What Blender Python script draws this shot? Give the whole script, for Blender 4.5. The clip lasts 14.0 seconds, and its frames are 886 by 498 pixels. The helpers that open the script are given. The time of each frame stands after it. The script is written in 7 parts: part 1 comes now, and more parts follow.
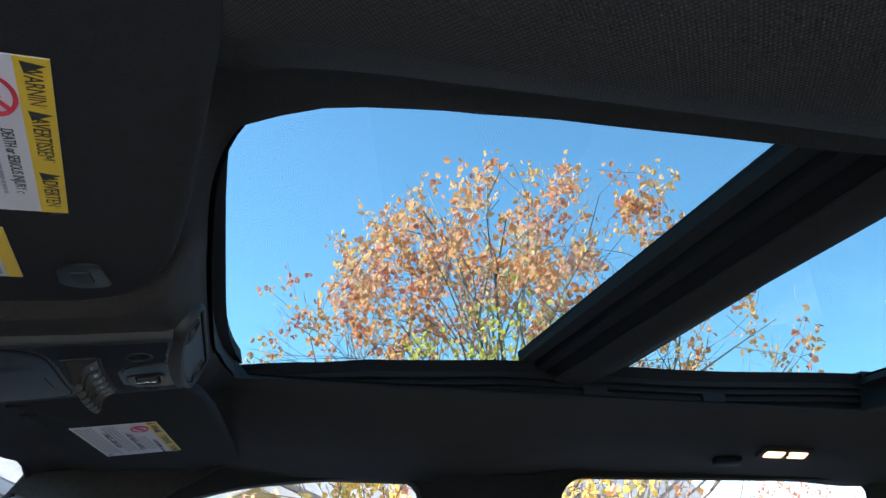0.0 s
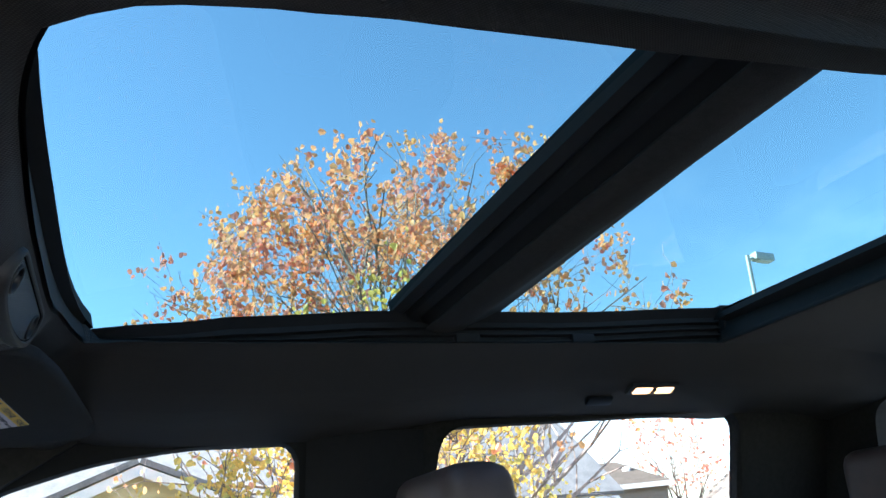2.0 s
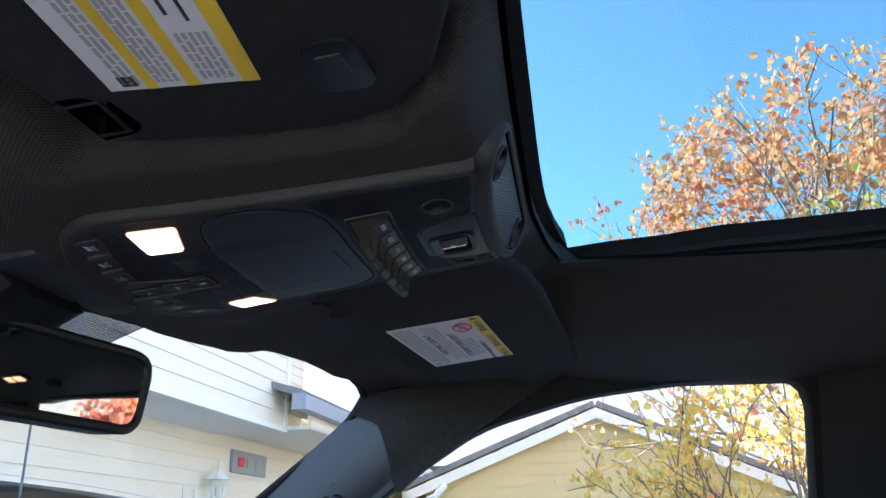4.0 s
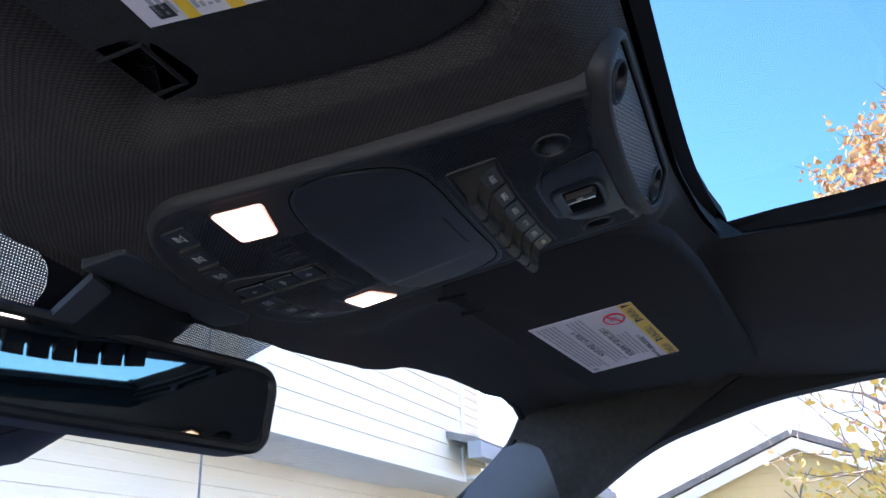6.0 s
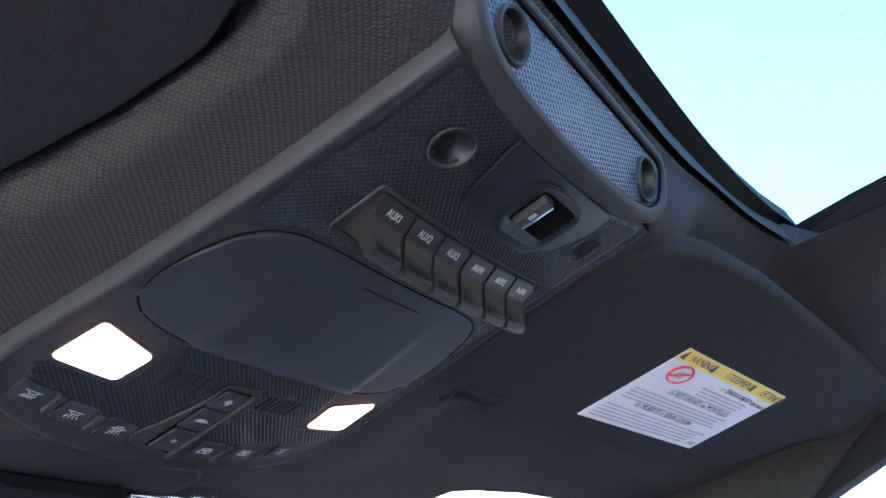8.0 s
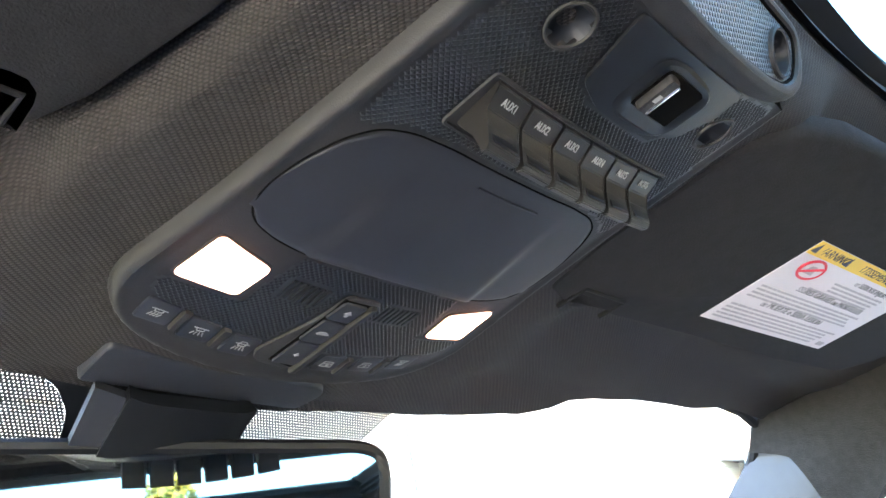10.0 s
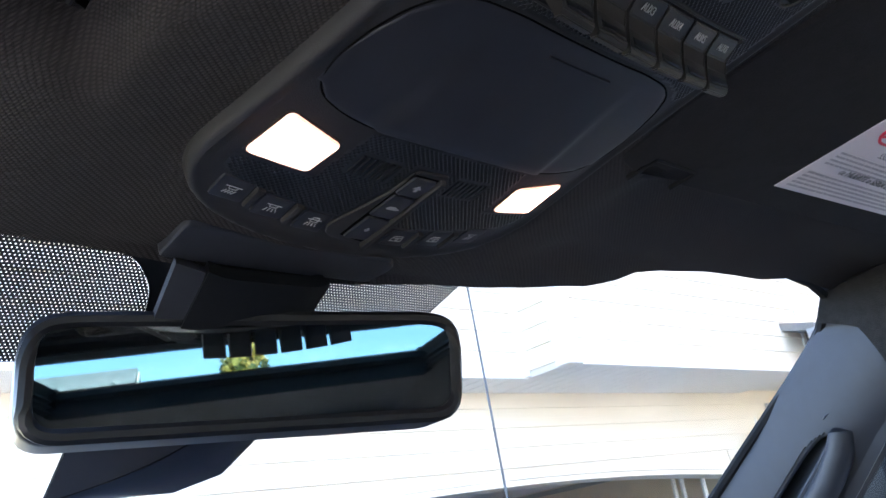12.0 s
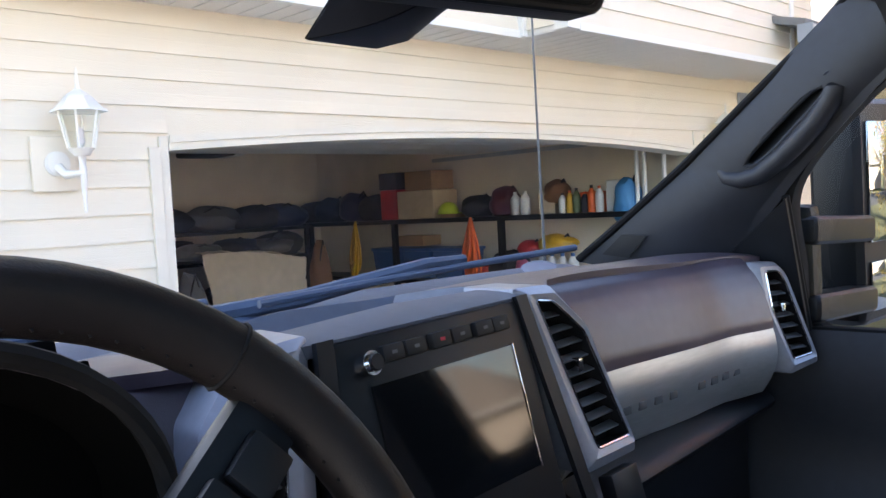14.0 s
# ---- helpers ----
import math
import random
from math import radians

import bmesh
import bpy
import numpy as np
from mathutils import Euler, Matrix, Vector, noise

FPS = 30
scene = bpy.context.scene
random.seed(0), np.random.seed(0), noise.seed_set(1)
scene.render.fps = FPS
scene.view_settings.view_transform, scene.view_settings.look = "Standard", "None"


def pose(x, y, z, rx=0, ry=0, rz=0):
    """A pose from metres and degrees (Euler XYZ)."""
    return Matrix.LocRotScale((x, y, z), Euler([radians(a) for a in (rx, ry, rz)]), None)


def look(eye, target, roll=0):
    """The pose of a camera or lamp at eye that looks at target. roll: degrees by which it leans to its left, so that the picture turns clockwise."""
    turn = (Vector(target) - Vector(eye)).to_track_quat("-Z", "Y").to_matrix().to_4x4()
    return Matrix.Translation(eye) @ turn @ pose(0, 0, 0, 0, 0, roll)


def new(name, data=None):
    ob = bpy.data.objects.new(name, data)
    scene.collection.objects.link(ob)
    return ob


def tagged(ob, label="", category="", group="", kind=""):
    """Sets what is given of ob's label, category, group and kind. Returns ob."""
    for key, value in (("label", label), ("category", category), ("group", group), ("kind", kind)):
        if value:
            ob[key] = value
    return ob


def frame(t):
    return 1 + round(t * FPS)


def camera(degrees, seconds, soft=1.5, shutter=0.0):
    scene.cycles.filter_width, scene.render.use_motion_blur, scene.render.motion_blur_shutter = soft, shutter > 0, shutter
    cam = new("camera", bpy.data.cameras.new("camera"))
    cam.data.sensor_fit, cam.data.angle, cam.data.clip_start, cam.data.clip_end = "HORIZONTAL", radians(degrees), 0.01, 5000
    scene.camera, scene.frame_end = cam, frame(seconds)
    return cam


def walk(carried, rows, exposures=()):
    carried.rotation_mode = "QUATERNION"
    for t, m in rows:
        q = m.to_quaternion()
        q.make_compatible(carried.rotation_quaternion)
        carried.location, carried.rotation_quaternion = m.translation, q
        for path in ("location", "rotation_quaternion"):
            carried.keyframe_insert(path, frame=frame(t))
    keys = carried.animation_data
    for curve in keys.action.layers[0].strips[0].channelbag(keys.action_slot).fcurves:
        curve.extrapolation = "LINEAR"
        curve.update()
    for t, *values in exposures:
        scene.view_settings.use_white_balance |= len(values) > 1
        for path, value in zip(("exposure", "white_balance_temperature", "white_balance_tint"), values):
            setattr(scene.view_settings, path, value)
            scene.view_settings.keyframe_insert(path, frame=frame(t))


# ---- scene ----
cam = camera(55.5, 14.0)
PATH = [
    (0, (-0.791, 0.251, 1.687), (1.015, -0.177, 2.433), 0.1),
    (0.5, (-0.784, 0.219, 1.675), (0.929, -0.484, 2.432), -2.2),
    (1, (-0.793, 0.192, 1.668), (0.822, -0.736, 2.396), -4.2),
    (1.5, (-0.777, 0.188, 1.658), (0.833, -0.773, 2.355), -5.6),
    (2, (-0.757, 0.219, 1.663), (0.991, -0.481, 2.338), -5.3),
    (2.5, (-0.756, 0.261, 1.674), (1.104, -0.074, 2.33), -3.1),
    (3, (-0.733, 0.29, 1.676), (1.178, 0.313, 2.266), -0.9),
    (3.2, (-0.681, 0.276, 1.688), (1.237, 0.411, 2.238), -0.8),
    (5.3, (-0.518, 0.255, 1.654), (1.31, 0.693, 2.337), 0.2),
    (5.5, (-0.514, 0.257, 1.656), (1.304, 0.733, 2.341), -0.5),
    (6, (-0.463, 0.257, 1.651), (1.289, 0.901, 2.37), -2.7),
    (6.5, (-0.391, 0.232, 1.674), (1.314, 0.9, 2.478), -7.4),
    (7, (-0.32, 0.218, 1.676), (1.328, 0.897, 2.582), -13.0),
    (7.2, (-0.305, 0.224, 1.668), (1.31, 0.941, 2.605), -13.8),
    (9.3, (-0.298, 0.237, 1.669), (1.209, 1.066, 2.689), -13.8),
    (9.5, (-0.296, 0.241, 1.669), (1.2, 1.115, 2.667), -13.7),
    (10, (-0.291, 0.251, 1.67), (1.17, 1.29, 2.556), -12.7),
    (10.5, (-0.293, 0.253, 1.671), (1.144, 1.404, 2.452), -11.9),
    (11, (-0.292, 0.254, 1.671), (1.135, 1.444, 2.411), -11.5),
    (11.5, (-0.291, 0.257, 1.671), (1.129, 1.488, 2.356), -11.4),
    (12, (-0.293, 0.256, 1.671), (1.124, 1.512, 2.317), -11.2),
    (12.5, (-0.294, 0.256, 1.67), (1.12, 1.538, 2.269), -10.8),
    (13, (-0.302, 0.26, 1.675), (1.084, 1.632, 2.119), -8.3),
    (13.4, (-0.341, 0.265, 1.678), (1.006, 1.729, 1.881), -5.6),
    (13.5, (-0.359, 0.262, 1.669), (0.982, 1.739, 1.809), -5.1),
    (13.7, (-0.427, 0.249, 1.63), (0.934, 1.713, 1.65), -4.7),
    (13.8, (-0.463, 0.247, 1.618), (0.922, 1.689, 1.586), -4.7),
    (14, (-0.561, 0.22, 1.599), (0.908, 1.569, 1.457), -4.2),
]
EXPO = [(0.0, 2.7, 6000, 9), (1.0, 2.75, 5950, 5), (1.6, 2.75, 6050, 5), (2.1, 2.75, 5950, 9), (3.0, 2.9, 6000, 10), (5.5, 3.05, 5750, 17), (6.0, 3.15, 5750, 18), (6.5, 3.3, 5350, 18), (7.0, 3.65, 5100, 17), (9.3, 5.7, 6850, 12), (10.0, 5.35, 6950, 12), (10.5, 4.6, 7300, 14), (11.0, 4.05, 7200, 16), (11.5, 3.82, 6600, 15), (12.5, 3.52, 6050, 19), (13.0, 3.32, 6350, 18), (13.5, 2.86, 7400, 21), (14.0, 2.94, 7250, 21)]
MIRROR_POSE = Matrix.Translation((-0.013, 0.657, 1.780)) @ pose(0, 0, 0, 90, 0, -16.15) @ pose(0, 0, 0, 1.8, 0, -2)
WHEEL_POSE = pose(-0.470, 0.504, 1.399, 68, 0, 0) @ Matrix.Rotation(radians(28), 4, "Z")
ANTENNA = ((0.815, 1.21, 1.38), (0.82, 1.21, 1.70), (0.825, 1.205, 2.20))
walk(cam, [(t, look(eye, target, roll)) for t, eye, target, roll in PATH], EXPO)

# ---- light ----
world = bpy.data.worlds.new("sky")
scene.world = world
world.use_nodes = True
wn, wl = world.node_tree.nodes, world.node_tree.links
sky = wn.new("ShaderNodeTexSky")
sky.sky_type, sky.sun_disc = "NISHITA", False
sky.sun_elevation, sky.sun_rotation = radians(36), radians(20)
sky.air_density, sky.dust_density, sky.ozone_density = 1.0, 0.4, 1.6
wco, wmap, wnoise, wramp, wmix = (wn.new(k) for k in ("ShaderNodeTexCoord", "ShaderNodeMapping", "ShaderNodeTexNoise", "ShaderNodeValToRGB", "ShaderNodeMixRGB"))
wmap.inputs["Scale"].default_value = (1.2, 2.6, 4.0)
wmap.inputs["Rotation"].default_value = (0.3, 0.5, 0.6)
wnoise.inputs["Scale"].default_value, wnoise.inputs["Detail"].default_value, wnoise.inputs["Roughness"].default_value = 1.6, 6, 0.6
wramp.color_ramp.elements[0].position, wramp.color_ramp.elements[0].color = 0.52, (0, 0, 0, 1)
wramp.color_ramp.elements[1].position, wramp.color_ramp.elements[1].color = 0.85, (0.22, 0.22, 0.22, 1)
wmix.inputs["Color2"].default_value = (8.0, 8.5, 9.0, 1)
wl.new(wco.outputs["Generated"], wmap.inputs["Vector"])
wl.new(wmap.outputs["Vector"], wnoise.inputs["Vector"])
wl.new(wnoise.outputs["Fac"], wramp.inputs["Fac"])
# thin high wisps stand in the rearward sky alone
wsep, wback, wfac = (wn.new(k) for k in ("ShaderNodeSeparateXYZ", "ShaderNodeMapRange", "ShaderNodeMath"))
wback.inputs["From Min"].default_value, wback.inputs["From Max"].default_value = -0.40, -0.75
wfac.operation = "MULTIPLY"
wl.new(wco.outputs["Generated"], wsep.inputs["Vector"])
wl.new(wsep.outputs["Y"], wback.inputs["Value"])
wl.new(wramp.outputs["Color"], wfac.inputs[0])
wl.new(wback.outputs["Result"], wfac.inputs[1])
wl.new(wfac.outputs[0], wmix.inputs["Fac"])
wl.new(sky.outputs["Color"], wmix.inputs["Color1"])
wl.new(wmix.outputs["Color"], wn["Background"].inputs["Color"])
wn["Background"].inputs["Strength"].default_value = 0.11
sun = new("sun", bpy.data.lights.new("sun", "SUN"))
sun.data.energy, sun.data.angle, sun.data.color = 5.0, radians(0.5), (1.0, 0.93, 0.82)
sun.matrix_world = look((2.6, 7.0, 5.4), (0, 0, 0))


# ---- materials ----
def mat(name, col, rough=0.6, metal=0.0, var=0.12, scale=30.0, bump=0.0, bscale=400.0, spec=0.5, col2=None, stretch=(1, 1, 1), coat=0.0, wear=0.1):
    """A surface with variation at two scales and a fine relief."""
    m = bpy.data.materials.new(name)
    m.use_nodes = True
    n, l = m.node_tree.nodes, m.node_tree.links
    b = n["Principled BSDF"]
    b.inputs["Roughness"].default_value, b.inputs["Metallic"].default_value = rough, metal
    b.inputs["Specular IOR Level"].default_value = spec
    b.inputs["Coat Weight"].default_value = coat
    co, mp = n.new("ShaderNodeTexCoord"), n.new("ShaderNodeMapping")
    mp.inputs["Scale"].default_value = stretch
    l.new(co.outputs["Object"], mp.inputs["Vector"])
    a, c = n.new("ShaderNodeTexNoise"), n.new("ShaderNodeTexNoise")
    a.inputs["Scale"].default_value, a.inputs["Detail"].default_value = scale, 5
    c.inputs["Scale"].default_value, c.inputs["Detail"].default_value = scale * 0.13, 3
    for t in (a, c):
        l.new(mp.outputs["Vector"], t.inputs["Vector"])
    mul = n.new("ShaderNodeMath")
    mul.operation = "ADD"
    l.new(a.outputs["Fac"], mul.inputs[0])
    l.new(c.outputs["Fac"], mul.inputs[1])
    r = n.new("ShaderNodeMapRange")
    r.inputs["From Min"].default_value, r.inputs["From Max"].default_value = 0.7, 1.3
    l.new(mul.outputs[0], r.inputs["Value"])
    mix = n.new("ShaderNodeMixRGB")
    hi = col2 or [min(1, v * (1 + var)) for v in col]
    lo = col if col2 else [v * (1 - var) for v in col]
    mix.inputs["Color1"].default_value, mix.inputs["Color2"].default_value = (*lo, 1), (*hi, 1)
    l.new(r.outputs["Result"], mix.inputs["Fac"])
    l.new(mix.outputs["Color"], b.inputs["Base Color"])
    rr = n.new("ShaderNodeMapRange")
    rr.inputs["To Min"].default_value, rr.inputs["To Max"].default_value = max(0.02, rough - wear * 0.5), min(1, rough + wear * 0.5)
    l.new(c.outputs["Fac"], rr.inputs["Value"])
    l.new(rr.outputs["Result"], b.inputs["Roughness"])
    if bump:
        g, bm_ = n.new("ShaderNodeTexNoise"), n.new("ShaderNodeBump")
        g.inputs["Scale"].default_value, g.inputs["Detail"].default_value = bscale, 3
        bm_.inputs["Strength"].default_value, bm_.inputs["Distance"].default_value = bump, 0.6 / bscale
        l.new(mp.outputs["Vector"], g.inputs["Vector"])
        l.new(g.outputs["Fac"], bm_.inputs["Height"])
        l.new(bm_.outputs["Normal"], b.inputs["Normal"])
    return m


def dots(m, pitch, radius, turn=0.0, soft=0.12, sy=1.0, lean=0.0):
    """A field of staggered round dots in the object's x and y; returns the socket that is 1 on a dot."""
    n, l = m.node_tree.nodes, m.node_tree.links
    co, mp, sep = n.new("ShaderNodeTexCoord"), n.new("ShaderNodeMapping"), n.new("ShaderNodeSeparateXYZ")
    mp.inputs["Rotation"].default_value = (0, 0, turn)
    mp.inputs["Scale"].default_value = (1 / pitch, sy / (pitch * 1.732), 1)
    l.new(mp.outputs["Vector"], sep.inputs["Vector"])

    def op(kind, a, b=None):
        k = n.new("ShaderNodeMath")
        k.operation = kind
        for i, v in enumerate((a, b)):
            if v is None:
                continue
            if isinstance(v, (int, float)):
                k.inputs[i].default_value = v
            else:
                l.new(v, k.inputs[i])
        return k.outputs[0]

    # lean lets the field run on up a wall that faces sideways
    whole, both = n.new("ShaderNodeSeparateXYZ"), n.new("ShaderNodeCombineXYZ")
    l.new(co.outputs["Object"], whole.inputs["Vector"])
    l.new(op("SUBTRACT", whole.outputs["X"], op("MULTIPLY", whole.outputs["Z"], lean)), both.inputs["X"])
    l.new(whole.outputs["Y"], both.inputs["Y"])
    l.new(both.outputs["Vector"], mp.inputs["Vector"])
    out = []
    for off in (0.0, 0.5):
        fx = op("SUBTRACT", op("FRACT", op("ADD", sep.outputs["X"], off + 50)), 0.5)
        fy = op("MULTIPLY", op("SUBTRACT", op("FRACT", op("ADD", sep.outputs["Y"], off + 50)), 0.5), 1.732)
        out.append(op("SQRT", op("ADD", op("MULTIPLY", fx, fx), op("MULTIPLY", fy, fy))))
    d = op("MINIMUM", out[0], out[1])
    r = n.new("ShaderNodeMapRange")
    r.inputs["From Min"].default_value, r.inputs["From Max"].default_value = radius + soft / 2, radius - soft / 2
    l.new(d, r.inputs["Value"])
    return r.outputs["Result"]


def dotted(name, col, pitch, radius, depth, rough=0.5, turn=0.0, spec=0.5, pit=None, lean=0.0):
    m = mat(name, col, rough, var=0.1, scale=60, spec=spec)
    n, l = m.node_tree.nodes, m.node_tree.links
    s = dots(m, pitch, radius, turn, 0.3, 1.0, lean)
    b = n.new("ShaderNodeBump")
    b.inputs["Strength"].default_value, b.inputs["Distance"].default_value = 1.0, depth
    l.new(s, b.inputs["Height"])
    l.new(b.outputs["Normal"], n["Principled BSDF"].inputs["Normal"])
    if pit:
        mx = n.new("ShaderNodeMixRGB")
        old = n["Principled BSDF"].inputs["Base Color"].links[0].from_socket
        mx.inputs["Color2"].default_value = (*pit, 1)
        l.new(old, mx.inputs["Color1"])
        l.new(s, mx.inputs["Fac"])
        l.new(mx.outputs["Color"], n["Principled BSDF"].inputs["Base Color"])
    return m


def glass(name, tint=(0.95, 0.97, 0.96), gloss=0.06):
    m = bpy.data.materials.new(name)
    m.use_nodes = True
    n, l = m.node_tree.nodes, m.node_tree.links
    n.remove(n["Principled BSDF"])
    t, g, x = (n.new(k) for k in ("ShaderNodeBsdfTransparent", "ShaderNodeBsdfGlossy", "ShaderNodeMixShader"))
    t.inputs["Color"].default_value = (*tint, 1)
    g.inputs["Roughness"].default_value = 0.0
    x.inputs["Fac"].default_value = gloss
    l.new(t.outputs["BSDF"], x.inputs[1])
    l.new(g.outputs["BSDF"], x.inputs[2])
    l.new(x.outputs["Shader"], n["Material Output"].inputs["Surface"])
    return m


def glow(name, col, strength):
    m = mat(name, (0.8, 0.8, 0.8), 0.4, var=0.02)
    b = m.node_tree.nodes["Principled BSDF"]
    b.inputs["Emission Color"].default_value, b.inputs["Emission Strength"].default_value = (*col, 1), strength
    return m


FABRIC = mat("charcoal headliner weave", (0.022, 0.021, 0.021), 0.95, var=0.3, scale=900, bump=0.9, bscale=700, spec=0.2)
WEAVE = dotted("woven headliner fabric", (0.0190, 0.0170, 0.0165), 0.0022, 0.3, 0.0004, 0.85, 0.4, 0.3, (0.042, 0.037, 0.034), 0.9)
VISOR = mat("black visor cloth", (0.0160, 0.0160, 0.0168), 0.95, var=0.25, scale=700, bump=0.6, bscale=900, spec=0.2)
PLASTIC = mat("dark grained plastic", (0.0205, 0.0200, 0.0205), 0.55, var=0.15, scale=50, bump=0.35, bscale=1400, spec=0.32)
# the blue lean of this black is skylight put into the colour
PLASTIC_D = mat("black smooth plastic with skylight tint", (0.0072, 0.0085, 0.0110), 0.42, var=0.2, scale=40, bump=0.1, bscale=900, spec=0.32)
DOORP = mat("blue-black satin plastic", (0.020, 0.022, 0.028), 0.46, var=0.15, scale=40, bump=0.15, bscale=1600, spec=0.3)
TOGGLE = mat("dark satin toggle plastic", (0.0125, 0.0120, 0.0120), 0.45, var=0.15, scale=60, bump=0.2, bscale=1400, spec=0.45)
TEXTURE = mat("diamond-embossed plastic", (0.0065, 0.0065, 0.007), 0.36, var=0.2, scale=300, spec=0.50)
# black metal; the blue in its colour imitates reflected sky
MESH = dotted("speaker mesh", (0.062, 0.082, 0.105), 0.0026, 0.34, 0.0010, 0.35, 0.2, 0.8, (0.006, 0.006, 0.006))
PILLAR = mat("grained grey pillar plastic", (0.019, 0.022, 0.030), 0.55, var=0.12, scale=60, bump=0.3, bscale=1500)
# near-black that puts the shade of hollows into the colour; seams use it too
BLACK = mat("near-black for shade and seams", (0.002, 0.002, 0.002), 0.9, var=0.1, spec=0.05)
RUBBER = mat("black rubber", (0.008, 0.008, 0.009), 0.75, var=0.2, scale=80, spec=0.22)
CHROME = mat("chrome", (0.75, 0.76, 0.78), 0.12, 1.0, var=0.05, scale=60)
SILVER = mat("silver satin trim", (0.34, 0.355, 0.40), 0.36, 0.35, var=0.08, scale=120, bump=0.05, bscale=1500)
SLAT = mat("grey slat plastic", (0.10, 0.103, 0.11), 0.4, 0.1, var=0.1, scale=80)
PEWTER = mat("brushed pewter panel", (0.42, 0.435, 0.43), 0.34, 0.6, var=0.1, scale=60, stretch=(0.2, 4, 4))
# brown turned lilac in the base colour to imitate sky sheen
BROWN = mat("dark brown stitched leather with skylight tint", (0.066, 0.050, 0.069), 0.38, var=0.2, scale=50, bump=0.35, bscale=800, spec=0.95)
# grey with the blue of the sky's light mixed in
DASH = mat("grey dash top with skylight tint", (0.100, 0.118, 0.155), 0.6, var=0.12, scale=40, bump=0.4, bscale=900)
LEATHER = mat("wheel leather", (0.0095, 0.0075, 0.0075), 0.48, var=0.25, scale=60, bump=0.3, bscale=900, spec=0.3)
SEATM = mat("brown seat leather", (0.050, 0.030, 0.028), 0.5, var=0.2, scale=40, bump=0.3, bscale=600)
GREYL = mat("grey seat leather", (0.11, 0.115, 0.135), 0.6, var=0.12, scale=40, bump=0.3, bscale=600)
PAPER = mat("white label paper", (0.62, 0.585, 0.60), 0.6, var=0.03, scale=20)
YELLOW = mat("yellow label ink", (0.72, 0.47, 0.03), 0.55, var=0.05, scale=30)
INK = mat("black label ink", (0.03, 0.03, 0.03), 0.6, var=0.05)
GREYINK = mat("grey label ink", (0.33, 0.32, 0.33), 0.6, var=0.05)
RED = mat("red label ink", (0.60, 0.03, 0.06), 0.55, var=0.05)
WHITEINK = mat("white button ink", (0.27, 0.27, 0.265), 0.5, var=0.05)
LAMP = glow("lit map lamp lens", (1.0, 0.74, 0.56), 1.5)
# emission that imitates the warm bloom round the lit lens
LAMPE = glow("warm bloom round the lens", (1.0, 0.45, 0.28), 0.16)
DOME = glow("lit dome lamp lens", (1.0, 0.56, 0.26), 0.45)
GLASS = glass("clear laminated glass", (0.93, 0.96, 0.95), 0.05)
TINT = glass("tinted roof glass", (0.205, 0.325, 0.330), 0.03)
SIDEG = glass("lightly tinted door glass", (0.74, 0.77, 0.77), 0.04)
REARG = glass("tinted rear glass", (0.70, 0.78, 0.80), 0.05)
MIRROR = mat("mirror", (0.38, 0.42, 0.44), 0.02, 1.0, var=0.01, wear=0.0)
SCREEN = mat("glossy black screen", (0.004, 0.005, 0.006), 0.05, var=0.1, spec=0.55)
SIDING = mat("cream vinyl siding", (0.73, 0.655, 0.535), 0.55, var=0.04, scale=12, bump=0.25, bscale=120, stretch=(0.15, 1, 1))
TRIMW = mat("white painted trim", (0.76, 0.74, 0.70), 0.5, var=0.05, scale=9, bump=0.1, bscale=200)
TRIMC = mat("cream painted trim", (0.70, 0.645, 0.545), 0.5, var=0.05, scale=9, bump=0.1, bscale=200)
SOFFIT = mat("white ribbed soffit", (0.70, 0.68, 0.64), 0.6, var=0.05, scale=9)
YSIDE = mat("yellow vinyl siding", (0.62, 0.50, 0.27), 0.6, var=0.05, scale=10, stretch=(0.2, 0.2, 1))
ROOFM = mat("grey asphalt shingles", (0.20, 0.195, 0.19), 0.9, var=0.25, scale=22, bump=0.6, bscale=60)
ROOFT = mat("tan asphalt shingles", (0.27, 0.23, 0.19), 0.9, var=0.25, scale=22, bump=0.6, bscale=60)
BEIGE = mat("beige siding", (0.55, 0.48, 0.40), 0.7, var=0.06, scale=8, stretch=(0.2, 0.2, 2))
# siding and shingles of the hipped house, darkened in colour for its shaded side
TAUPE = mat("beige siding darkened for shade", (0.27, 0.215, 0.165), 0.7, var=0.06, scale=8, stretch=(0.2, 0.2, 2))
ROOFB = mat("brown asphalt shingles darkened for shade", (0.095, 0.078, 0.064), 0.95, var=0.25, scale=22, bump=0.6, bscale=60, spec=0.2)
CONC = mat("concrete", (0.50, 0.48, 0.45), 0.9, var=0.15, scale=6, bump=0.4, bscale=120)
GRASS = mat("autumn lawn", (0.075, 0.085, 0.030), 0.95, var=0.4, scale=5, bump=0.8, bscale=60, col2=(0.13, 0.115, 0.05))
DRYW = mat("tan garage drywall", (0.80, 0.70, 0.57), 0.9, var=0.1, scale=4, bump=0.1, bscale=80)
BARK = mat("grey-brown bark", (0.15, 0.115, 0.09), 0.9, var=0.35, scale=18, bump=0.7, bscale=50, stretch=(1, 1, 0.3))
TWIG = mat("pale grey maple bark", (0.30, 0.235, 0.205), 0.9, var=0.3, scale=18, bump=0.6, bscale=50, stretch=(1, 1, 0.3))
COWL = mat("blue-grey cowl plastic", (0.045, 0.075, 0.130), 0.5, var=0.2, scale=30, bump=0.3, bscale=500)
HOOD = mat("dark blue truck paint", (0.02, 0.035, 0.075), 0.25, 0.2, var=0.05, scale=8, coat=0.6)
GUT = mat("grey gutter metal", (0.30, 0.32, 0.35), 0.5, 0.1, var=0.08, scale=9)
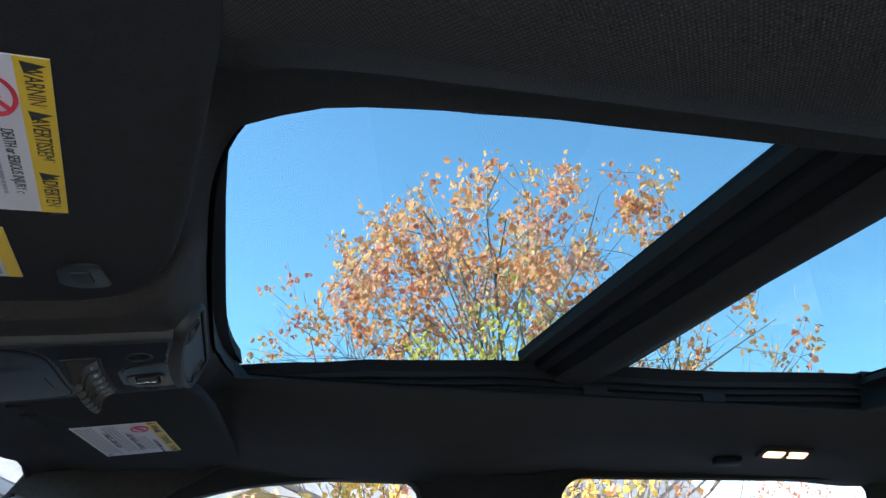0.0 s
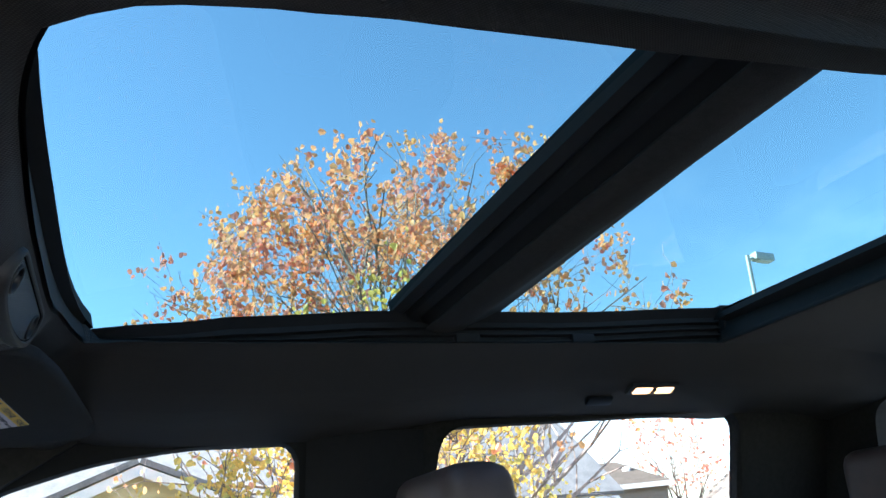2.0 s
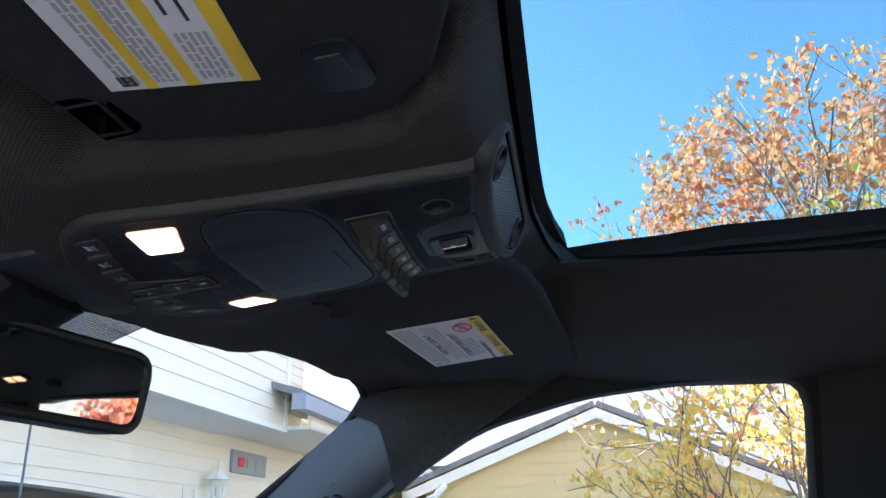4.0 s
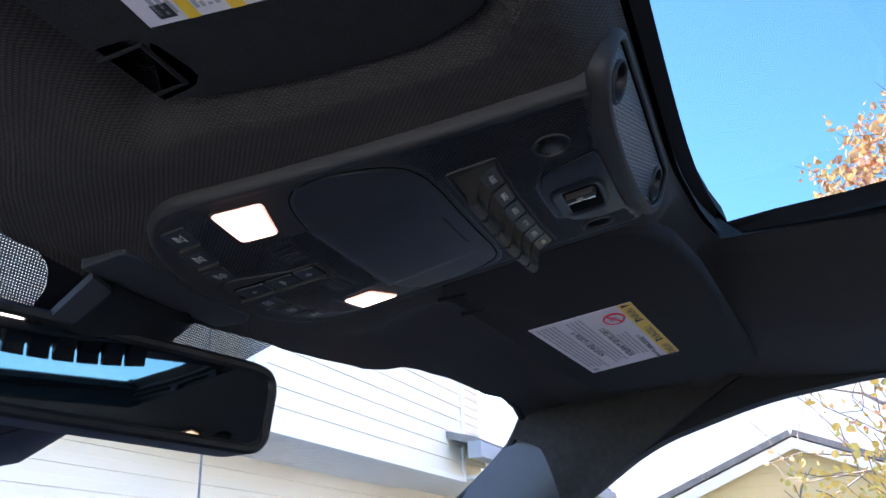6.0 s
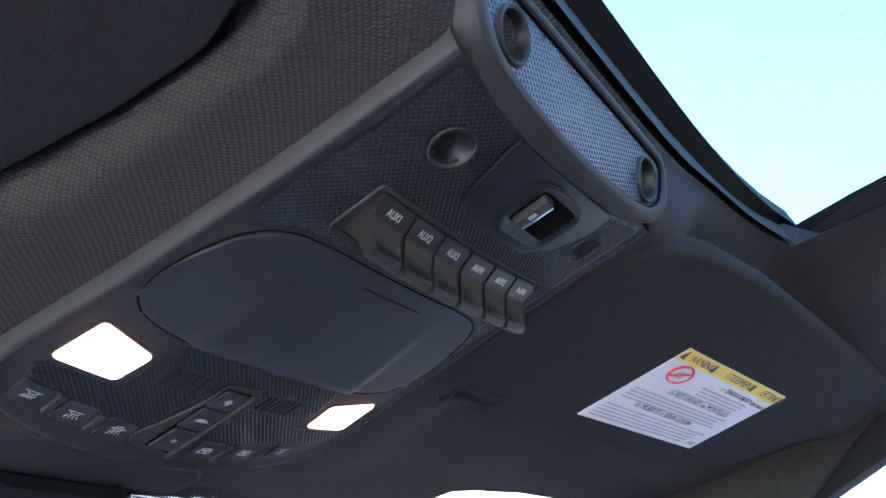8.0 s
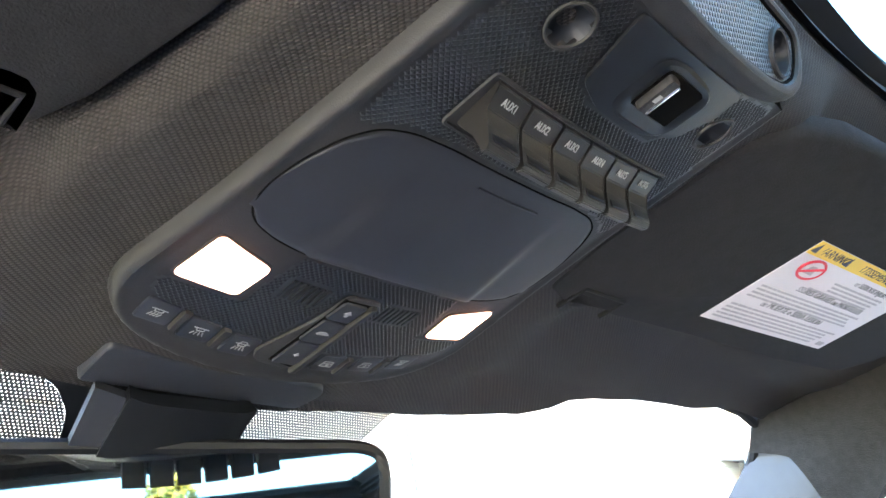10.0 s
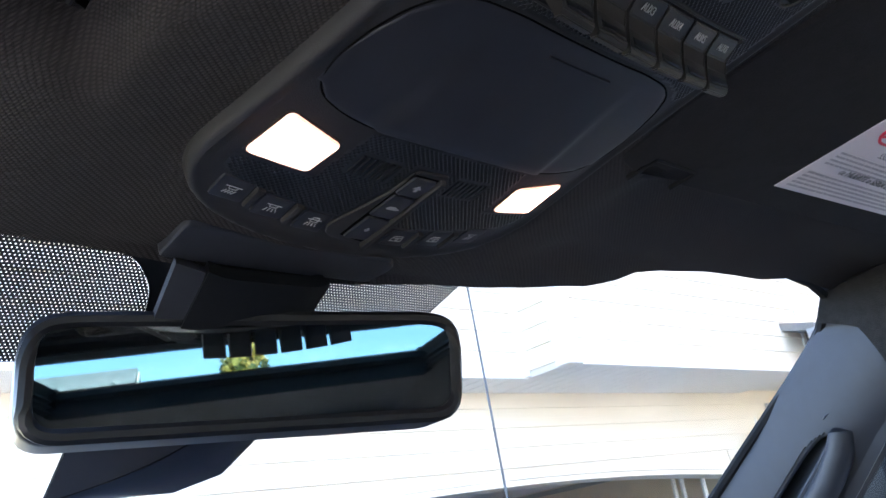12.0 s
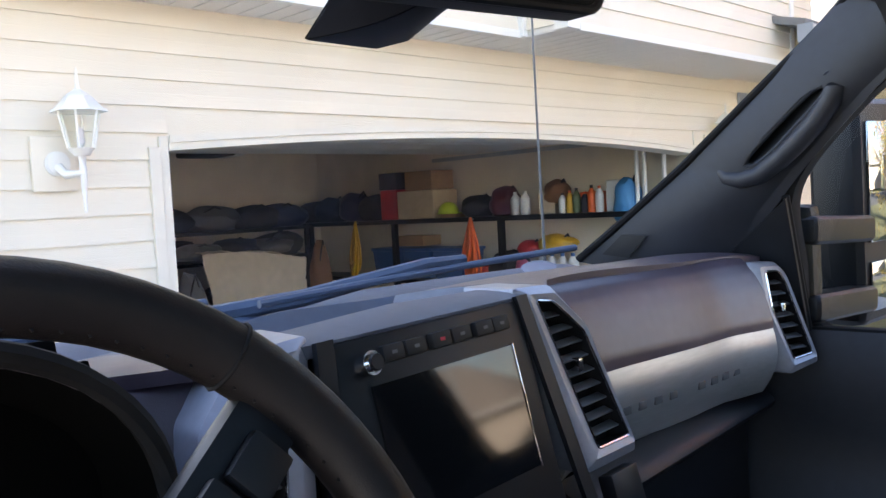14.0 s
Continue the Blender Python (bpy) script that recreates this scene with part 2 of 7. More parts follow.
POST = mat("galvanised post", (0.42, 0.43, 0.42), 0.5, 0.4, var=0.1, scale=12)


# ---- mesh helpers ----
def part(name, bm, material, parent=None, label="", smooth=True, category="", group="", kind=""):
    me = bpy.data.meshes.new(name)
    bmesh.ops.recalc_face_normals(bm, faces=bm.faces[:])
    bm.to_mesh(me)
    bm.free()
    if smooth:
        me.shade_smooth()
        me.set_sharp_from_angle(angle=radians(35))
    me.materials.append(material)
    ob = new(name, me)
    ob.parent = parent
    return tagged(ob, label, category, group, kind)


def thing(name, label, category, at=(0, 0, 0), group=""):
    ob = new(name)
    ob.empty_display_size = 0.05
    ob.location = at
    bpy.context.view_layer.update()
    return tagged(ob, label, category, group)


def place(ob, parent):
    """Parents ob, which was built in world places, under parent."""
    ob.parent = parent
    ob.matrix_parent_inverse = parent.matrix_world.inverted()
    return ob


def wpart(name, bm, material, parent, label="", smooth=True):
    ob = part(name, bm, material, None, label, smooth)
    return place(ob, parent)


def box(sx, sy, sz, bevel=0.0, m=None, seg=2):
    bm = bmesh.new()
    bmesh.ops.create_cube(bm, size=1, matrix=Matrix.Diagonal((sx, sy, sz, 1)))
    if bevel:
        bmesh.ops.bevel(bm, geom=bm.edges[:], offset=bevel, segments=seg, affect="EDGES", profile=0.6)
    if m is not None:
        bmesh.ops.transform(bm, matrix=m, verts=bm.verts[:])
    return bm


def span(x0, x1, y0, y1, z0, z1, bevel=0.0):
    return box(x1 - x0, y1 - y0, z1 - z0, bevel, Matrix.Translation(((x0 + x1) / 2, (y0 + y1) / 2, (z0 + z1) / 2)))


def cyl(r, h, seg=24, r2=None, m=None, bevel=0.0):
    bm = bmesh.new()
    bmesh.ops.create_cone(bm, cap_ends=True, segments=seg, radius1=r, radius2=r if r2 is None else r2, depth=h)
    if bevel:
        bmesh.ops.bevel(bm, geom=[e for e in bm.edges if len(e.link_faces) == 2 and e.calc_face_angle(0) > 1], offset=bevel, segments=2, affect="EDGES")
    if m is not None:
        bmesh.ops.transform(bm, matrix=m, verts=bm.verts[:])
    return bm


def prism(pts, z0, z1, bevel=0.0, seg=2):
    """An outline of (x, y) drawn out from z0 to z1, with rounded rims."""
    bm = bmesh.new()
    lo = [bm.verts.new((x, y, z0)) for x, y in pts]
    f = bm.faces.new(lo)
    g = bmesh.ops.extrude_face_region(bm, geom=[f])
    bmesh.ops.translate(bm, vec=(0, 0, z1 - z0), verts=[v for v in g["geom"] if isinstance(v, bmesh.types.BMVert)])
    if bevel:
        rim = [e for e in bm.edges if abs(e.verts[0].co.z - e.verts[1].co.z) < 1e-6]
        bmesh.ops.bevel(bm, geom=rim, offset=bevel, segments=seg, affect="EDGES", profile=0.6)
    return bm


def smooth_outline(pts, r=0.01, seg=4):
    """The outline with each corner rounded to about r."""
    out, n = [], len(pts)
    for i in range(n):
        p, a, b = Vector(pts[i]), Vector(pts[i - 1]), Vector(pts[(i + 1) % n])
        ra = min(r, (a - p).length * 0.45)
        rb = min(r, (b - p).length * 0.45)
        s, e = p + (a - p).normalized() * ra, p + (b - p).normalized() * rb
        for k in range(seg + 1):
            u = k / seg
            q = s * (1 - u) ** 2 + p * 2 * u * (1 - u) + e * u * u
            out.append((q.x, q.y))
    return out


def dense(pts, step=0.012):
    out = []
    for i, p in enumerate(pts):
        a, b = Vector(p), Vector(pts[(i + 1) % len(pts)])
        k = max(1, int((b - a).length / step))
        out += [tuple(a.lerp(b, j / k)) for j in range(k)]
    return out


def mirrored(half):
    """A closed outline from its half with x >= 0, in order along it."""
    return half + [(-x, y) for x, y in reversed(half) if abs(x) > 1e-6]


def grid(us, vs, fn, skip=None):
    bm = bmesh.new()
    vv = [[bm.verts.new(fn(u, v)) for v in vs] for u in us]
    for i in range(len(us) - 1):
        for j in range(len(vs) - 1):
            if skip and skip((us[i] + us[i + 1]) / 2, (vs[j] + vs[j + 1]) / 2):
                continue
            bm.faces.new((vv[i][j], vv[i + 1][j], vv[i + 1][j + 1], vv[i][j + 1]))
    return bm


def thicken(bm, d):
    bmesh.ops.recalc_face_normals(bm, faces=bm.faces[:])
    bmesh.ops.solidify(bm, geom=bm.faces[:], thickness=d)
    return bm


def tube(pts, r, seg=10, close=False):
    """A round tube through points; r is a number or a list."""
    bm = bmesh.new()
    P = [Vector(p) for p in pts]
    rings, n = [], len(P)
    up = Vector((0.13, 0.21, 1)).normalized()
    for i, p in enumerate(P):
        a = P[i - 1] if (i or close) else P[0]
        b = P[(i + 1) % n] if (i < n - 1 or close) else P[-1]
        d = (b - a).normalized()
        s = d.cross(up)
        s = (s if s.length > 1e-4 else d.orthogonal()).normalized()
        t = s.cross(d)
        rr = r[i] if isinstance(r, (list, tuple)) else r
        rings.append([bm.verts.new(p + (s * math.cos(k * math.tau / seg) + t * math.sin(k * math.tau / seg)) * rr) for k in range(seg)])
    for i in range(n if close else n - 1):
        A, B = rings[i], rings[(i + 1) % n]
        for k in range(seg):
            bm.faces.new((A[k], A[(k + 1) % seg], B[(k + 1) % seg], B[k]))
    if not close:
        bm.faces.new(rings[0])
        bm.faces.new(list(reversed(rings[-1])))
    return bm


def join(*bms):
    out = bmesh.new()
    for b in bms:
        me = bpy.data.meshes.new("tmp")
        b.to_mesh(me)
        b.free()
        out.from_mesh(me)
        bpy.data.meshes.remove(me)
    return out


def moved(bm, m):
    bmesh.ops.transform(bm, matrix=m, verts=bm.verts[:])
    return bm


def lerp_table(tab, x):
    if x <= tab[0][0]:
        return tab[0][1]
    for (a, p), (b, q) in zip(tab, tab[1:]):
        if x <= b:
            u = (x - a) / (b - a)
            u = u * u * (3 - 2 * u)
            return p + (q - p) * u
    return tab[-1][1]


def frange(a, b, n):
    return [a + (b - a) * i / n for i in range(n + 1)]


def lettering(text, size, m, material, name, parent, depth=0.0003):
    cu = bpy.data.curves.new(name, "FONT")
    cu.body, cu.size, cu.align_x, cu.align_y = text, size, "CENTER", "CENTER"
    cu.extrude = depth
    tmp = bpy.data.objects.new("tmp", cu)
    me = bpy.data.meshes.new_from_object(tmp)
    bpy.data.objects.remove(tmp)
    me.name = name
    me.transform(m)
    me.materials.append(material)
    ob = new(name, me)
    return place(ob, parent)


# ---- the truck's cab: shell ----
ZC = [(-1.3, 1.90), (-1.0, 1.945), (-0.8, 1.955), (0.2, 1.955), (0.27, 1.950), (0.33, 1.925), (0.5, 1.882), (0.58, 1.862), (0.635, 1.842), (0.65, 1.836)]
DROP = [(0.41, 0), (0.455, 0.045), (0.50, 0.070), (0.60, 0.085), (0.67, 0.10), (0.71, 0.10)]
DROPY = [(-1.2, 0.55), (-0.9, 0.74), (-0.34, 0.74), (-0.14, 1.0), (0.15, 1.0), (0.6, 0.12)]
HUMP = [(0.27, 0.0), (0.30, 0.032), (0.33, 0.048), (0.45, 0.032), (0.55, 0.017), (0.60, 0.009), (0.64, 0.0)]

POCKET = [(0.30, 0.19), (0.325, 0.165), (0.35, 0.138), (0.37, 0.136), (0.393, 0.139), (0.421, 0.142), (0.447, 0.146), (0.469, 0.151), (0.493, 0.160)]
POCKET_END = [(0.15, 0.504), (0.17, 0.508), (0.295, 0.510), (0.36, 0.492), (0.463, 0.453), (0.6, 0.42)]


def step01(a, b, x):
    u = max(0.0, min(1.0, (x - a) / (b - a)))
    return u * u * (3 - 2 * u)


def roof_z(x, y):
    a = abs(x)
    z = lerp_table(ZC, y) - lerp_table(DROP, a) * lerp_table(DROPY, y) - math.exp(-(a / 0.19) ** 4) * lerp_table(HUMP, y)
    # the fabric meets the console that hangs under it at an even height
    rim = 1.8395 + 0.137 * (0.56 - y) + 0.0079 * (min(a, 0.118) / 0.1) ** 2
    w = (1 - step01(0.135 if x > 0 else 0.150, 0.215, a)) * step01(0.285, 0.32, y) * (1 - step01(0.595, 0.635, y))
    z += (rim - z) * w
    if x < 0:
        # the driver's visor lies in a pocket whose wall rises from the ridge beside the console
        p = step01(-0.004, 0.015, a - lerp_table(POCKET, y)) * (1 - step01(0.0, 0.028, y - lerp_table(POCKET_END, a))) * step01(0.285, 0.325, y) * (1 - step01(0.50, 0.60, a))
        z += (max(z, 1.917 - 0.12 * (y - 0.34) - 0.03 * (a - 0.28)) - z) * p
    return z


def roof_front(x):
    return lerp_table([(0.0, 0.650), (0.155, 0.640), (0.285, 0.622), (0.31, 0.614), (0.335, 0.602), (0.37, 0.596), (0.5, 0.573), (0.577, 0.557), (0.67, 0.56)], abs(x))


def glass_y(x, z):
    return 0.60 + 0.07 * (1 - (x / 0.6) ** 2) + (1.845 - z) * 1.27


def side_x(z):
    return 0.667 + (1.86 - z) * 0.34


# height of the lower sight edge along the sunroof's sides
SIGHT = [(-0.775, 2.018), (-0.40, 2.005), (-0.15, 2.004), (0.05, 1.994), (0.168, 1.983), (0.28, 1.972)]
HX, HY0, HY1 = 0.388, -0.735, 0.268


def rz(y):
    return 2.012 - 0.06 * max(0, (y + 0.05)) ** 1.3

# sideways place of the opening's edge above the driver
EDGE = [(-0.5, -0.396), (-0.33, -0.385), (-0.23, -0.378), (-0.08, -0.371), (0.07, -0.367), (0.144, -0.361), (0.178, -0.357), (0.21, -0.351), (0.235, -0.343), (0.252, -0.334), (0.268, -0.322)]
xs = sorted(set([-0.71, 0.71, -0.67, -0.64] + frange(-0.6, -HX, 5) + frange(-HX, HX, 44) + frange(-0.200, -0.105, 34) + frange(HX, 0.6, 5) + [0.64, 0.67]))
ys = sorted(set(frange(-1.28, HY0, 6) + frange(HY0, HY1, 42) + frange(HY1, 0.44, 30) + frange(0.44, 1.0, 24)))


def roof_at(x, v):
    y = v if v <= 0.44 else 0.44 + (roof_front(x) - 0.44) * (v - 0.44) / 0.56
    if abs(x) < HX + 0.01:
        bow = 0.022 * (1 - (x / HX) ** 4)
        y += bow * max(0, 1 - abs(v - HY1) / 0.12)
    near = max(0, 1 - abs(abs(x) - HX) / 0.16) * max(0, 1 - max(0, v - HY1) / 0.10)
    if x < 0:
        x += near * (lerp_table(EDGE, v) + HX)
    elif v > 0.02:
        x *= 1 - 0.05 * near * min(1, (v - 0.02) / 0.25) ** 2.2
    return (x, y, roof_z(x, y))


bm = grid(xs, ys, roof_at, lambda x, v: abs(x) < HX and HY0 < v < HY1)
top = [e for e in bm.edges if e.is_boundary and all(abs(v.co.x) < HX + 0.001 and HY0 - 0.01 < v.co.y < HY1 + 0.03 for v in e.verts)]
r = bmesh.ops.extrude_edge_only(bm, edges=top)
for v in r["geom"]:
    if isinstance(v, bmesh.types.BMVert):
        front = v.co.y > HY1 - 0.002
        v.co.z = rz(v.co.y) - 0.004 if front else 1.962
        v.co.x = math.copysign(min(0.408, abs(v.co.x) * 1.06), v.co.x)
        v.co.y += 0.012 if v.co.y > 0.2 else 0
liner = part("ceiling", bm, WEAVE, None, "charcoal woven fabric headliner with sunroof opening", kind="structure")
liner.data.set_sharp_from_angle(angle=radians(75))
bm = grid(frange(-0.42, 0.42, 8), [0.290, 0.40, 0.48, 0.56], lambda x, y: (x, y, rz(y) + 0.012 - 0.22 * max(0, y - 0.29)))
part("roof_panel", bm, HOOD, None, "dark blue steel truck roof front", kind="structure")
bm = grid(frange(-0.42, 0.42, 8), [-1.36, -1.0, -0.745], lambda x, y: (x, y, 2.016 + 0.10 * (y + 0.745)))
part("roof_panel", bm, HOOD, None, "dark blue steel truck roof rear", kind="structure")
for s in (-1, 1):
    part("roof_panel", grid(frange(0, 1, 6), frange(-1.36, 0.40, 10), lambda u, y, s=s: (s * (0.412 + 0.31 * u), y, lerp_table(SIGHT, y) + 0.002 - 0.115 * u ** 1.6 - 0.22 * max(0, y - 0.30)), None), HOOD, None, "dark blue steel truck roof side", kind="structure")


def hit_poly(c, d, poly):
    best = None
    for i, a in enumerate(poly):
        b = poly[(i + 1) % len(poly)]
        ex, ey = b[0] - a[0], b[1] - a[1]
        det = d[0] * ey - d[1] * ex
        if abs(det) < 1e-9:
            continue
        t = ((a[0] - c[0]) * ey - (a[1] - c[1]) * ex) / det
        u = ((a[0] - c[0]) * d[1] - (a[1] - c[1]) * d[0]) / det
        if t > 1e-6 and -1e-6 <= u <= 1 + 1e-6 and (best is None or t < best):
            best = t
    return best


def framed(window, outer, centre, s, inset=0.028):
    """A side panel with a rounded window opening that goes through it."""
    bm = bmesh.new()
    n = len(window)
    loops = []
    for y, z in window:
        t = hit_poly(centre, (y - centre[0], z - centre[1]), outer)
        loops.append(((y, z), (centre[0] + (y - centre[0]) * t, centre[1] + (z - centre[1]) * t)))
    far = [bm.verts.new((s * side_x(q[1]), *q)) for _, q in loops]
    mid = [bm.verts.new((s * (side_x(p[1]) - 0.004), p[0] * 0.97 + q[0] * 0.03, p[1] * 0.97 + q[1] * 0.03)) for p, q in loops]
    near = [bm.verts.new((s * (side_x(p[1]) + 0.004), *p)) for p, _ in loops]
    back = [bm.verts.new((s * (side_x(p[1]) + inset), p[0], p[1])) for p, _ in loops]
    for A, B in ((far, mid), (mid, near), (near, back)):
        for i in range(n):
            bm.faces.new((A[i], A[(i + 1) % n], B[(i + 1) % n], B[i]))
    return bm


W1 = dense(smooth_outline([(-0.062, 1.325), (-0.060, 1.858), (0.11, 1.854), (0.25, 1.838), (0.40, 1.796), (0.555, 1.700), (0.66, 1.608), (0.705, 1.545), (0.705, 1.325)], 0.045, 5), 0.04)
W2 = dense(smooth_outline([(-0.255, 1.33), (-0.318, 1.870), (-0.965, 1.882), (-0.970, 1.33)], 0.045, 5), 0.04)
O1 = [(-0.19, 0.7), (0.93, 0.7), (0.93, 1.40), (0.42, 1.835), (0.34, 1.880), (-0.19, 1.885)]
O2 = [(-0.19, 0.7), (-0.19, 1.885), (-1.27, 1.885), (-1.27, 0.7)]
for s, side in ((1, "right"), (-1, "left")):
    part("wall_" + side, framed(W1, O1, (0.25, 1.55), s), RUBBER, None, "black front door frame round its window", kind="structure") if s > 0 else None
    part("wall_" + side, framed(W2, O2, (-0.6, 1.6), s), FABRIC, None, "dark rear door trim round its window", kind="structure")
    for w in ((W1, W2) if s > 0 else (W2,)):
        bm = bmesh.new()
        bm.faces.new([bm.verts.new((s * (side_x(z) + 0.02), y, z)) for y, z in w])
        ob = part("window_side", bm, GLASS if w is W1 else SIDEG, None, "clear truck door glass" if w is W1 else "lightly tinted rear door glass", kind="structure")
        ob.visible_shadow = False
# pillar between the doors and rear corner
for s in (-1, 1):
    bm = grid(frange(0, 1, 8), frange(1.0, 1.87, 10), lambda u, z, s=s: (s * (side_x(z) - (0.022 if s > 0 else 0.045) * math.sin(math.pi * u)), -0.275 + (0.20 if s > 0 else 0.25) * u - 0.03 * (1.87 - z) * (1 - u), z))
    part("pillar", thicken(bm, 0.01), RUBBER if s > 0 else PILLAR, None, "dark plastic trim between the doors", kind="structure")
# rear wall and its window
RW = dense(smooth_outline([(-0.562, 1.725), (-0.540, 1.872), (0.540, 1.872), (0.562, 1.725)], 0.05, 5), 0.06)
RO = [(-0.95, 0.7), (0.95, 0.7), (0.90, 1.2), (0.66, 1.93), (-0.66, 1.93), (-0.90, 1.2)]
bm = bmesh.new()
rl = []
for x, z in RW:
    t = hit_poly((0, 1.8), (x, z - 1.8), RO)
    rl.append((bm.verts.new((x * t, -1.20, 1.8 + (z - 1.8) * t)), bm.verts.new((x, -1.20, z)), bm.verts.new((x, -1.235, z))))
for i in range(len(rl)):
    a, b = rl[i], rl[(i + 1) % len(rl)]
    for k in (0, 1):
        bm.faces.new((a[k], b[k], b[k + 1], a[k + 1]))
part("wall_rear", bm, FABRIC, None, "dark rear cab trim round the rear window", kind="structure")
bm = bmesh.new()
bm.faces.new([bm.verts.new((x, -1.228, z)) for x, z in RW])
ob = part("window_rear", bm, REARG, None, "tinted rear cab glass", kind="structure")
ob.visible_shadow = False
part("floor", span(-0.92, 0.92, -1.3, 1.3, 0.66, 0.70), RUBBER, None, "black rubber cab floor", kind="structure")
part("wall_front", span(-0.88, 0.88, 1.22, 1.26, 0.70, 1.40), RUBBER, None, "black firewall under the dash", kind="structure")
part("wall_left", span(-0.92, -0.88, -0.2, 1.2, 0.70, 1.0), PLASTIC_D, None, "black sill of the open driver door", kind="structure")

# windshield with its dotted shade band
WS = grid(frange(-1, 1, 24), frange(1.42, 1.872, 12), lambda u, z: (u * (0.70 + (1.86 - z) * 0.30), glass_y(u * (0.70 + (1.86 - z) * 0.30), z), z))
ob = part("window_windshield", WS, GLASS, None, "clear laminated windshield", kind="structure")
ob.visible_shadow = False


def frit_mat():
    m = mat("black ceramic dot band", (0.008, 0.008, 0.009), 0.5, var=0.1)
    n, l = m.node_tree.nodes, m.node_tree.links
    s = dots(m, 0.0024, 0.20, 0.0, 0.12, 1.0)
    t, x = n.new("ShaderNodeBsdfTransparent"), n.new("ShaderNodeMixShader")
    l.new(s, x.inputs["Fac"])
    l.new(n["Principled BSDF"].outputs["BSDF"], x.inputs[1])
    l.new(t.outputs["BSDF"], x.inputs[2])
    l.new(x.outputs["Shader"], n["Material Output"].inputs["Surface"])
    return m


FRIT = frit_mat()


def frit(pts, m=None):
    """A printed patch on the inside of the windshield, laid flat so that its dots stay round."""
    bm = bmesh.new()
    bm.faces.new([bm.verts.new((x, w, 0)) for x, w in pts])
    bmesh.ops.triangulate(bm, faces=bm.faces[:])
    bmesh.ops.subdivide_edges(bm, edges=bm.edges[:], cuts=3, use_grid_fill=True)
    ob = part("shade_band", bm, m or FRIT, None, "black dotted ceramic shade band on the windshield", False, kind="structure")
    # the glass's slope at the middle of the patch, through (0, y, 1.83)
    ob.matrix_world = Matrix(((1, 0, 0, 0), (0, 0.7857, 0.6186, glass_y(0, 1.83) - 0.0035), (0, -0.6186, 0.7857, 1.83), (0, 0, 0, 1)))
    for v in ob.data.vertices:
        v.co.z -= 0.07 * (v.co.x / 0.6) ** 2 * 0.6
    return ob


END = [(-0.105, 0.0425), (-0.082, 0.0350), (-0.070, 0.0225), (-0.0655, 0.0080), (-0.0690, -0.0100), (-0.0810, -0.0250), (-0.100, -0.0335)]
frit(smooth_outline(([(-0.198, -0.036), (-0.190, 0.024), (-0.178, 0.039), (-0.150, 0.0425)] + END + [(-0.120, -0.036)])[::-1], 0.008, 3))
END = smooth_outline(END, 0.006, 3)[2:-2]
END = [(-0.105, 0.0425)] + END + [(-0.100, -0.0335), (-0.104, -0.060)]
bm = grid(list(range(len(END))), [0, 0.5, 1], lambda i, u: (END[i][0] * (1 - u) - 0.045 * u, END[i][1], -0.0012 * (END[i][0] / 0.1) ** 2))
ob = part("shade_band", bm, PLASTIC_D, None, "solid black ceramic end of the shade band", False, kind="structure")
ob.matrix_world = Matrix(((1, 0, 0, 0), (0, 0.7857, 0.6186, glass_y(0, 1.83) - 0.0035), (0, -0.6186, 0.7857, 1.83), (0, 0, 0, 1)))
frit(smooth_outline([(0.180, -0.052), (0.152, -0.004), (0.0385, 0.003), (0.032, -0.052)][::-1], 0.004, 2))
bm = grid(frange(-0.052, 0.050, 6), frange(1.80, 1.865, 4), lambda x, z: (x, glass_y(x, z) - 0.005, z))
part("shade_band", bm, PLASTIC_D, None, "solid black ceramic patch behind the mirror mount", kind="structure")
# black seal along the windshield's sides
for s in (-1, 1):
    pts = [(s * a, b, c) for a, b, c in ((0.600, 0.572, 1.869), (0.645, 0.569, 1.862), (0.688, 0.572, 1.850), (0.712, 0.590, 1.832), (0.724, 0.603, 1.819), (0.733, 0.636, 1.791), (0.737, 0.735, 1.713), (0.743, 0.872, 1.603), (0.735, 0.980, 1.520), (0.720, 1.067, 1.454))]
    part("trim_seal", tube(pts, 0.007, 8), RUBBER, None, "black rubber windshield seal", kind="structure")

# A pillars
PA = [((0.688, 0.571, 1.858), (0.664, 0.300, 1.876)), ((0.724, 0.600, 1.824), (0.690, 0.450, 1.785)), ((0.743, 0.738, 1.713), (0.722, 0.570, 1.696)),
      ((0.750, 0.876, 1.604), (0.757, 0.685, 1.592)), ((0.741, 0.984, 1.522), (0.775, 0.745, 1.530)), ((0.728, 1.070, 1.450), (0.815, 0.820, 1.415))]


def pillar_at(i, u, s):
    k = max(0, min(int(i), len(PA) - 2))
    f = i - k
    a = Vector(PA[k][0]).lerp(Vector(PA[k + 1][0]), f)
    b = Vector(PA[k][1]).lerp(Vector(PA[k + 1][1]), f)
    p = a.lerp(b, u) + Vector((-0.55, -0.70, -0.30)) * 0.022 * math.sin(math.pi * max(0, min(1, u * 1.05))) * (0.5 + 0.5 * max(0, min(1, i / 2)))
    return (s * p.x, p.y, p.z)


def pillar_i(v, u):
    return 0.75 + 0.9 * u + v * (4.25 - 0.9 * u)


def in_slot(i, u):
    f = (i - 1.92) / 1.00
    return 0 < f < 1 and abs(u - 0.485 - 0.02 * f) < 0.088 * math.sqrt(max(0, 1 - abs(2 * f - 1) ** 5))


